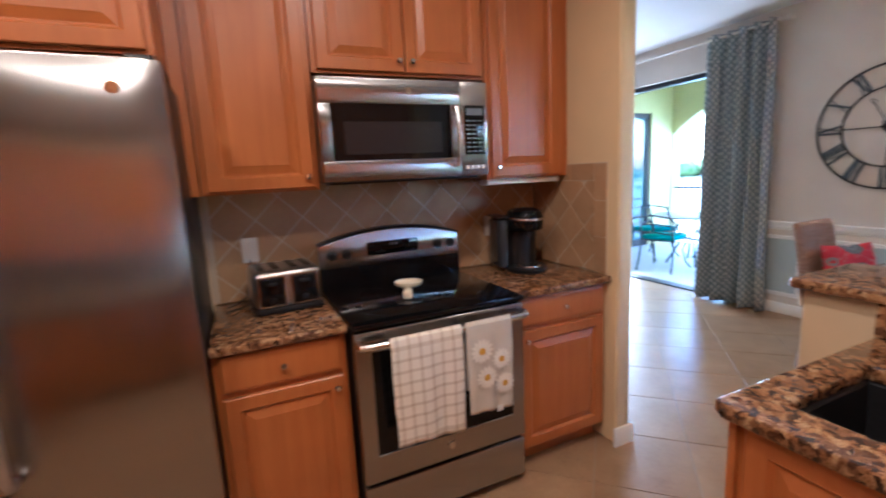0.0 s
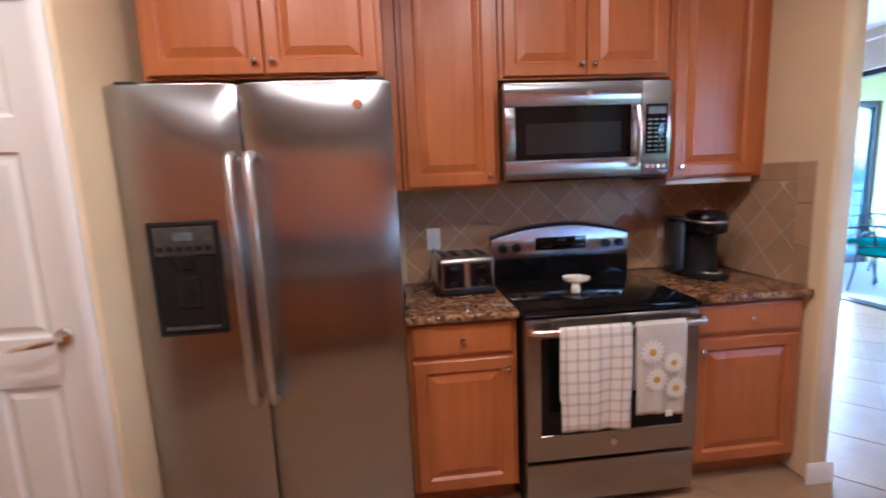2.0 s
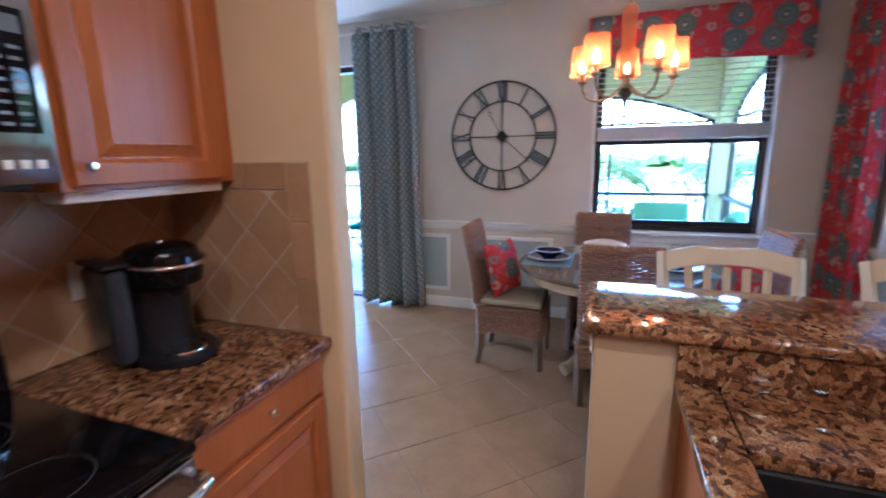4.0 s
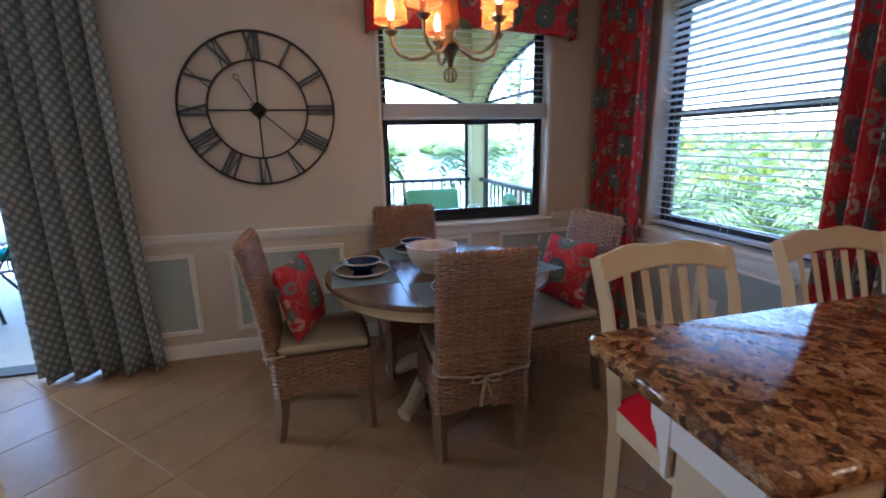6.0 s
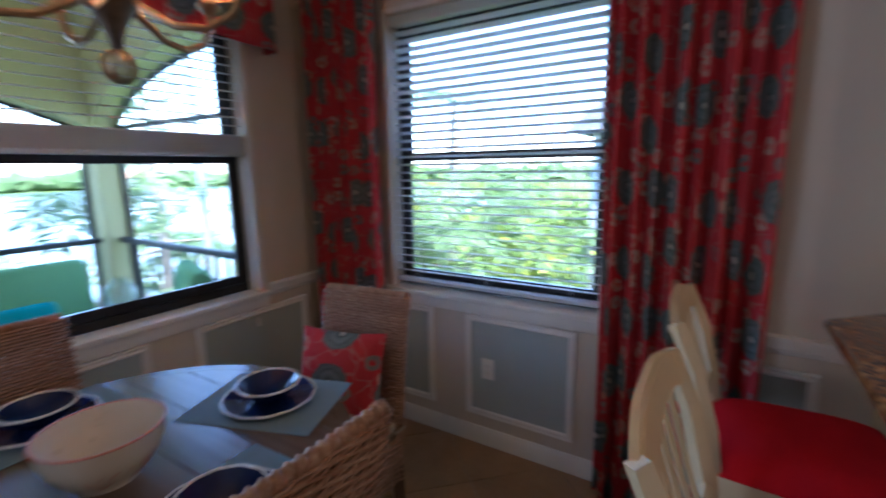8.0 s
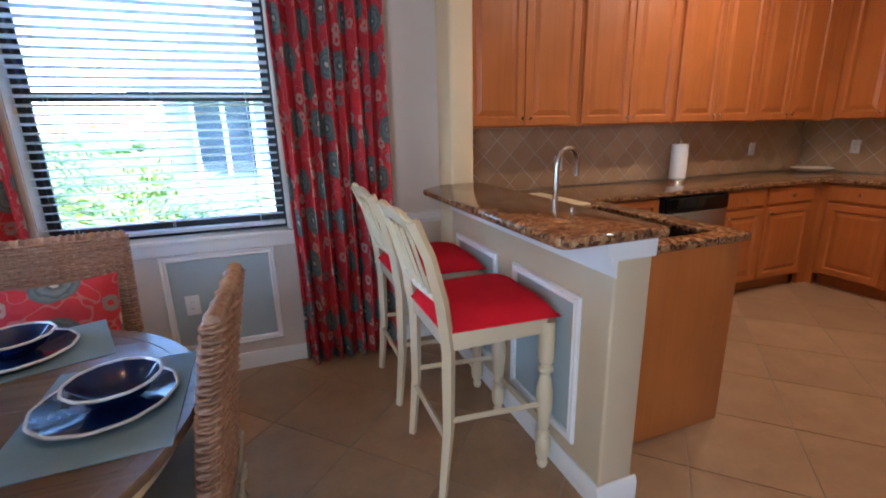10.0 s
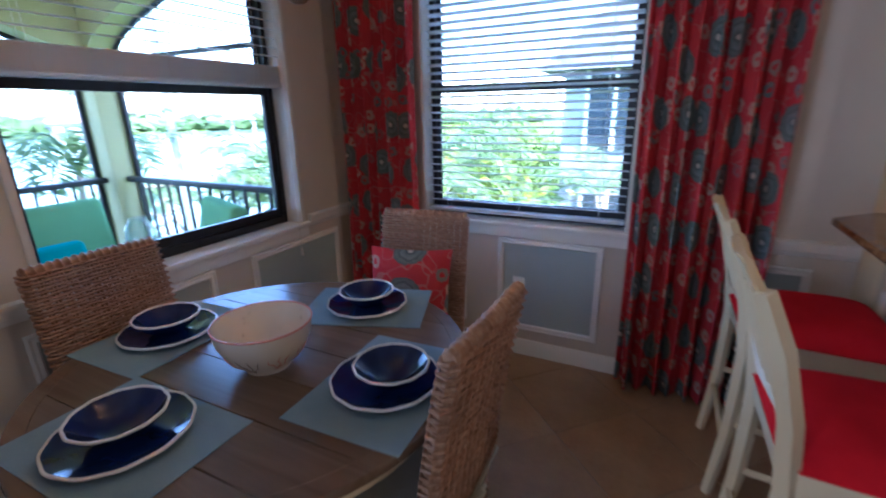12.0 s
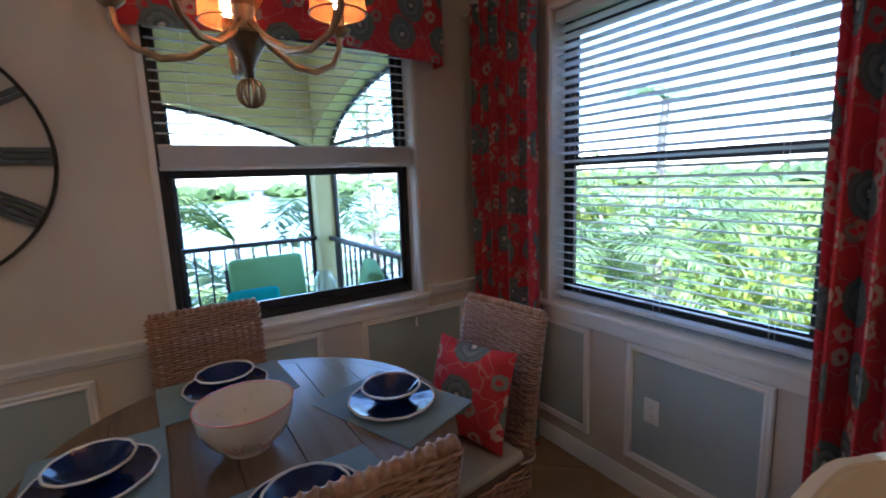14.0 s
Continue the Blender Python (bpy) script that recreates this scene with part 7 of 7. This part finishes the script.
def palm(x, y, height, trunk_r, fronds, length, label, seed, z=GZ):
    rnd = random.Random(seed)
    e = thing("palm_tree", label, "tree", pose(x, y, z))
    k = 10
    bend = rnd.uniform(-0.2, 0.2)
    part("trunk", tube(bmesh.new(), [(bend * (j / k) ** 2, 0.1 * math.sin(j), height * j / k) for j in range(k + 1)], [trunk_r * (1.25 - 0.35 * j / k) * (1.06 if j % 2 else 1) for j in range(k + 1)], 12), M_BARK, e)
    bm = bmesh.new()
    for j in range(fronds):
        frond(bm, Vector((bend, 0, height)), 2 * math.pi * j / fronds * 2.618 + rnd.uniform(-0.2, 0.2), length * rnd.uniform(0.8, 1.1), rnd.uniform(0.1, 0.85), rnd.uniform(0.5, 0.9), rnd)
    tagged(part("crown", bm, M_PALM, e), "arching feathery palm fronds")


def areca(x, y, height, stems, label, seed, spread=1.0):
    rnd = random.Random(seed)
    e = thing("areca_palm", label, "palm", pose(x, y, GZ))
    st_, cr_ = bmesh.new(), bmesh.new()
    for j in range(stems):
        q = rnd.uniform(0, 2 * math.pi)
        r0, h = rnd.uniform(0.05, 0.4), height * rnd.uniform(0.45, 0.75)
        top = Vector((math.cos(q) * (r0 + 0.7 * spread), math.sin(q) * (r0 + 0.7 * spread), h))
        tube(st_, [(math.cos(q) * r0, math.sin(q) * r0, 0), (math.cos(q) * (r0 + 0.25), math.sin(q) * (r0 + 0.25), h * 0.6), top], [0.05, 0.04, 0.03], 7)
        for k in range(6):
            frond(cr_, top, q + rnd.uniform(-1.6, 1.6), height * spread * rnd.uniform(0.35, 0.5), rnd.uniform(0.5, 1.1), rnd.uniform(0.5, 0.9), rnd, 24, 0.05)
    part("stems", st_, M_BARK, e, "cluster of slim ringed stems")
    part("crown", cr_, M_PALM, e, "dense arching fronds")


def shrub(x, y, height, width, label, seed, name="shrub"):
    rnd = random.Random(seed)
    e = thing(name, label, "shrub", pose(x, y, GZ))
    tr, cr = bmesh.new(), bmesh.new()
    tips = []
    for j in range(9):
        q = rnd.uniform(0, 2 * math.pi)
        r = width * rnd.uniform(0.15, 0.42)
        h = height * rnd.uniform(0.45, 0.85)
        p = Vector((math.cos(q) * r, math.sin(q) * r, h))
        tube(tr, [(0, 0, 0), (p.x * 0.3, p.y * 0.3, h * 0.5), p], [0.05, 0.035, 0.015], 6)
        tips.append(p)
    for p in tips:
        c = rnd.uniform(0.7, 1.2) * width * 0.24
        for k in range(170):
            v = Vector((rnd.gauss(0, 1), rnd.gauss(0, 1), rnd.gauss(0, 0.9)))
            o = p + v * c * 0.62
            if o.z < 0.1:
                continue
            n = Vector((rnd.gauss(0, 1), rnd.gauss(0, 1), rnd.gauss(0.6, 0.6))).normalized()
            a = n.orthogonal().normalized()
            a.rotate(Matrix.Rotation(rnd.uniform(0, 6.28), 3, n))
            b2 = n.cross(a)
            s = rnd.uniform(0.07, 0.14)
            cr.faces.new([cr.verts.new(o + w) for w in (a * s, b2 * s * 0.45, a * -s, b2 * -s * 0.45)])
    part("branches", tr, M_BARK, e)
    part("crown", cr, M_LEAFY, e, "small glossy leaves in loose clumps")


def cypress(x, y, height, label, seed):
    rnd = random.Random(seed)
    e = thing("cypress_tree", label, "tree", pose(x, y, GZ))
    part("trunk", tube(bmesh.new(), [(0.03 * math.sin(j), 0.03 * math.cos(2 * j), height * j / 9) for j in range(10)], [0.15 - 0.014 * j for j in range(10)], 10), M_BARK, e, "pale grey tapered trunk")
    limbs, leaves = bmesh.new(), bmesh.new()
    for j in range(30):
        z = 2.6 + (height - 2.8) * j / 30
        q = j * 2.4 + rnd.uniform(-0.3, 0.3)
        ln = rnd.uniform(0.8, 1.3) * (1.15 - 0.6 * j / 30)
        d = Vector((math.cos(q), math.sin(q), 0))
        pts = [Vector((0, 0, z)), d * ln * 0.5 + Vector((0, 0, z - 0.02)), d * ln + Vector((0, 0, z + rnd.uniform(0.05, 0.3)))]
        tube(limbs, pts, [0.03, 0.018, 0.006], 5)
        for k in range(110 if z > 3.6 else 12):
            u = rnd.uniform(0.2, 1.1)
            o = pts[0].lerp(pts[2], u) + Vector((rnd.gauss(0, 0.11), rnd.gauss(0, 0.11), rnd.gauss(0, 0.09)))
            a = Vector((rnd.gauss(0, 1), rnd.gauss(0, 1), rnd.gauss(0, 0.5))).normalized()
            w = a.orthogonal() * 0.012
            leaves.faces.new([leaves.verts.new(o + v) for v in (a * 0.07, w, a * -0.07, -w)])
    part("limbs", limbs, M_BARK, e, "bare side limbs")
    part("crown", leaves, M_PALM, e, "feathery green foliage")


areca(9.6, 0.05, 5.9, 6, "bushy areca palm beside the lake", 3, 0.55)
cypress(11.6, -2.1, 7.2, "young cypress tree with bare grey limbs", 5)
areca(13.5, -4.6, 4.0, 6, "bushy areca palm beside the lake", 8)
areca(8.6, -6.4, 5.3, 10, "bushy areca palm in the garden", 13)
areca(10.6, -5.8, 4.8, 9, "bushy areca palm in the garden", 21)
shrub(6.9, -6.9, 3.6, 2.6, "leafy green garden shrub", 31)
shrub(9.8, -8.5, 4.6, 3.6, "leafy green garden shrub", 32)
shrub(12.3, -8.0, 4.6, 3.6, "leafy green garden shrub", 33)
areca(4.6, -7.2, 4.0, 7, "bushy areca palm in the garden", 34)
shrub(7.9, -10.5, 4.2, 3.6, "leafy green garden shrub", 35)
palm(11.0, -11.0, 6.8, 0.13, 17, 2.2, "palm tree behind the garden shrubs", 36)
shrub(14.5, -10.5, 5.0, 4.0, "leafy green garden shrub", 37)
po = thing("lamp_post", "slim grey post near the balcony", "post", pose(11.0, -2.55, GZ))
part("post", tube(bmesh.new(), [(0, 0, 0), (0, 0, 7.5)], [0.07, 0.055], 12), mottled("post_grey", [(0.3, (0.18, 0.22, 0.22)), (0.7, (0.26, 0.30, 0.30))], 20, 0.5, 0.2, 0.05), po)


# ---- tiles: backsplash and floor ----
def clip_poly(poly, x0, x1, y0, y1):
    for ax, lim, keep in ((0, x0, 1), (0, x1, -1), (1, y0, 1), (1, y1, -1)):
        out = []
        for i, p in enumerate(poly):
            q = poly[(i + 1) % len(poly)]
            a, c = (p[ax] - lim) * keep, (q[ax] - lim) * keep
            if a >= 0:
                out.append(p)
            if (a > 0) != (c > 0) and a != c:
                t = a / (a - c)
                out.append((p[0] + t * (q[0] - p[0]), p[1] + t * (q[1] - p[1])))
        poly = out
        if len(poly) < 3:
            return []
    return poly


def area_of(p):
    return abs(sum(p[i][0] * p[(i + 1) % len(p)][1] - p[(i + 1) % len(p)][0] * p[i][1] for i in range(len(p)))) / 2


def tile_mesh(poly, t, name, mat, ins=0.0015):
    """A tile with an eased edge: the outline at the foot, a smaller one on top."""
    cx, cy = sum(p[0] for p in poly) / len(poly), sum(p[1] for p in poly) / len(poly)
    sz = max(0.02, math.sqrt(area_of(poly)))
    k = 1 - ins / sz
    bm = bmesh.new()
    a = [bm.verts.new((x, y, 0)) for x, y in poly]
    m = [bm.verts.new((x, y, t * 0.88)) for x, y in poly]
    c = [bm.verts.new((cx + (x - cx) * k, cy + (y - cy) * k, t)) for x, y in poly]
    for lo, hi in ((a, m), (m, c)):
        for j in range(len(poly)):
            q = (j + 1) % len(poly)
            bm.faces.new((lo[j], lo[q], hi[q], hi[j]))
    bm.faces.new(c)
    bmesh.ops.recalc_face_normals(bm, faces=bm.faces)
    return mesh_of(name, bm, mat, False)


def diagonal_tiles(x0, x1, y0, y1, size, gap, parent, m, mat, t, ox=0.0, oy=0.0):
    """Tiles laid at 45 degrees in a rectangle of the plane, one object each."""
    h = size / math.sqrt(2)
    g = gap / math.sqrt(2)
    whole = tile_mesh([(h - g, 0), (0, h - g), (-h + g, 0), (0, -h + g)], t, "tile", mat)
    made = 0
    i0, i1 = int((x0 - ox) / h) - 2, int((x1 - ox) / h) + 2
    j0, j1 = int((y0 - oy) / h) - 2, int((y1 - oy) / h) + 2
    for i in range(i0, i1 + 1):
        for j in range(j0, j1 + 1):
            if (i + j) % 2:
                continue
            cx, cy = ox + i * h, oy + j * h
            poly = [(cx + h - g, cy), (cx, cy + h - g), (cx - h + g, cy), (cx, cy - h + g)]
            cl = clip_poly(poly, x0, x1, y0, y1)
            if not cl or area_of(cl) < 0.0004:
                continue
            if abs(area_of(cl) - area_of(poly)) < 1e-7:
                ob = new("tile", whole)
                ob.matrix_basis = m @ Matrix.Translation((cx, cy, 0))
            else:
                ob = new("tile", tile_mesh(cl, t, "tile", mat))
                ob.matrix_basis = m
            ob.parent = parent
            made += 1
    return made


def straight_tiles(x0, x1, y0, y1, n, gap, parent, m, mat, t, vertical=False):
    for k in range(n):
        if vertical:
            a, c = y0 + (y1 - y0) * k / n + gap / 2, y0 + (y1 - y0) * (k + 1) / n - gap / 2
            poly = [(x0, a), (x1, a), (x1, c), (x0, c)]
        else:
            a, c = x0 + (x1 - x0) * k / n + gap / 2, x0 + (x1 - x0) * (k + 1) / n - gap / 2
            poly = [(a, y0), (c, y0), (c, y1), (a, y1)]
        ob = new("tile", tile_mesh(poly, t, "tile", mat))
        ob.matrix_basis = m
        ob.parent = parent


M_GROUTL = paint("grout_light", (0.56, 0.47, 0.36), 0.85, 400, 0.2)
TSZ = 0.152
N_SIDE = Matrix(((1, 0, 0, 0), (0, 0, -1, NY - 0.004), (0, 1, 0, 0), (0, 0, 0, 1)))       # plane x, z facing -y
S_SIDE = Matrix(((-1, 0, 0, 0), (0, 0, 1, KS + 0.004), (0, 1, 0, 0), (0, 0, 0, 1)))
W_SIDE = Matrix(((0, 0, -1, 2.7985 - 0.002), (-1, 0, 0, 0), (0, 1, 0, 0), (0, 0, 0, 1)))  # facing -x, first axis is -y
bs = structure("backsplash_north", bx(0.985, 2.7985, NY - 0.004, NY - 0.0005, 0.9155, 1.50), M_GROUTL, "light grout bed of the tiled backsplash behind the stove", "backsplash")
diagonal_tiles(1.015, 2.79, 0.918, 1.44, TSZ, 0.0065, bs, N_SIDE, M_SPLASH, 0.003, 1.85, 1.18)
bs = structure("backsplash_side", bx(2.7965, 2.7995, 2.262, 2.865, 0.9155, 1.478), M_GROUTL, "light grout bed of the tiled side wall", "backsplash")
diagonal_tiles(-2.86, -2.352, 0.918, 1.388, TSZ, 0.0065, bs, W_SIDE, M_SPLASH, 0.003, -2.53, 1.15)
straight_tiles(-2.348, -2.266, 0.918, 1.475, 3, 0.004, bs, W_SIDE, M_SPLASH, 0.004, True)
straight_tiles(-2.86, -2.352, 1.392, 1.475, 3, 0.004, bs, W_SIDE, M_SPLASH, 0.004)
bs = structure("backsplash_south", bx(KW, 2.838, KS + 0.0005, KS + 0.004, 0.9155, 1.371), M_GROUTL, "light grout bed of the tiled backsplash behind the sink run", "backsplash")
diagonal_tiles(-2.83, 0.89, 0.918, 1.369, TSZ, 0.0065, bs, S_SIDE, M_SPLASH, 0.003, -0.5, 1.18)
bs = structure("backsplash_west", bx(KW + 0.0005, KW + 0.004, KS + 0.008, 1.12, 0.9155, 1.371), M_GROUTL, "light grout bed of the tiled backsplash in the corner", "backsplash")
diagonal_tiles(KS + 0.01, 1.118, 0.918, 1.369, TSZ, 0.0065, bs, Matrix(((0, 0, 1, KW + 0.004), (1, 0, 0, 0), (0, 1, 0, 0), (0, 0, 0, 1))), M_SPLASH, 0.003, 0.1, 1.18)

# floor tiles at 45 degrees, all on the floor
TF = 0.455
FLAT = Matrix.Translation((0, 0, -0.0045))
diagonal_tiles(-0.6, EX - 0.012, SY + 0.012, NB - 0.01, TF, 0.006, floor, FLAT, M_FLOOR, 0.0045, 0.25, 0.10)
diagonal_tiles(-1.98, -0.603, 4.603, NB - 0.01, TF, 0.006, floor, FLAT, M_FLOOR, 0.0045, 0.25, 0.10)
diagonal_tiles(KW + 0.01, -0.603, SY + 0.012, 1.94, TF, 0.006, floor, FLAT, M_FLOOR, 0.0045, 0.25, 0.10)


# ---- recessed lamps in the kitchen ceiling ----
M_LAMP = glow("lamp_warm", (1.0, 0.80, 0.55), 3.0)
for x, y in ((0.30, 1.15), (1.70, 1.20), (1.0, 0.55)):
    dl = thing("recessed_downlight", "white recessed ceiling downlight, switched on", "ceiling light", pose(x, y, CZ), "kitchen downlights")
    part("ring", lathe(bmesh.new(), [(0.062, -0.001), (0.064, -0.008), (0.082, -0.006), (0.086, -0.001)], 28), M_TRIM, dl)
    part("lens", lathe(bmesh.new(), [(0, -0.003), (0.062, -0.003)], 28), M_LAMP, dl, "glowing lens")
    d = bpy.data.lights.new("downlight", "AREA")
    d.shape, d.size, d.energy, d.color = "DISK", 0.12, 0.50, (1.0, 0.74, 0.47)
    lo = new("downlight", d)
    lo.location = (x, y, CZ - 0.012)
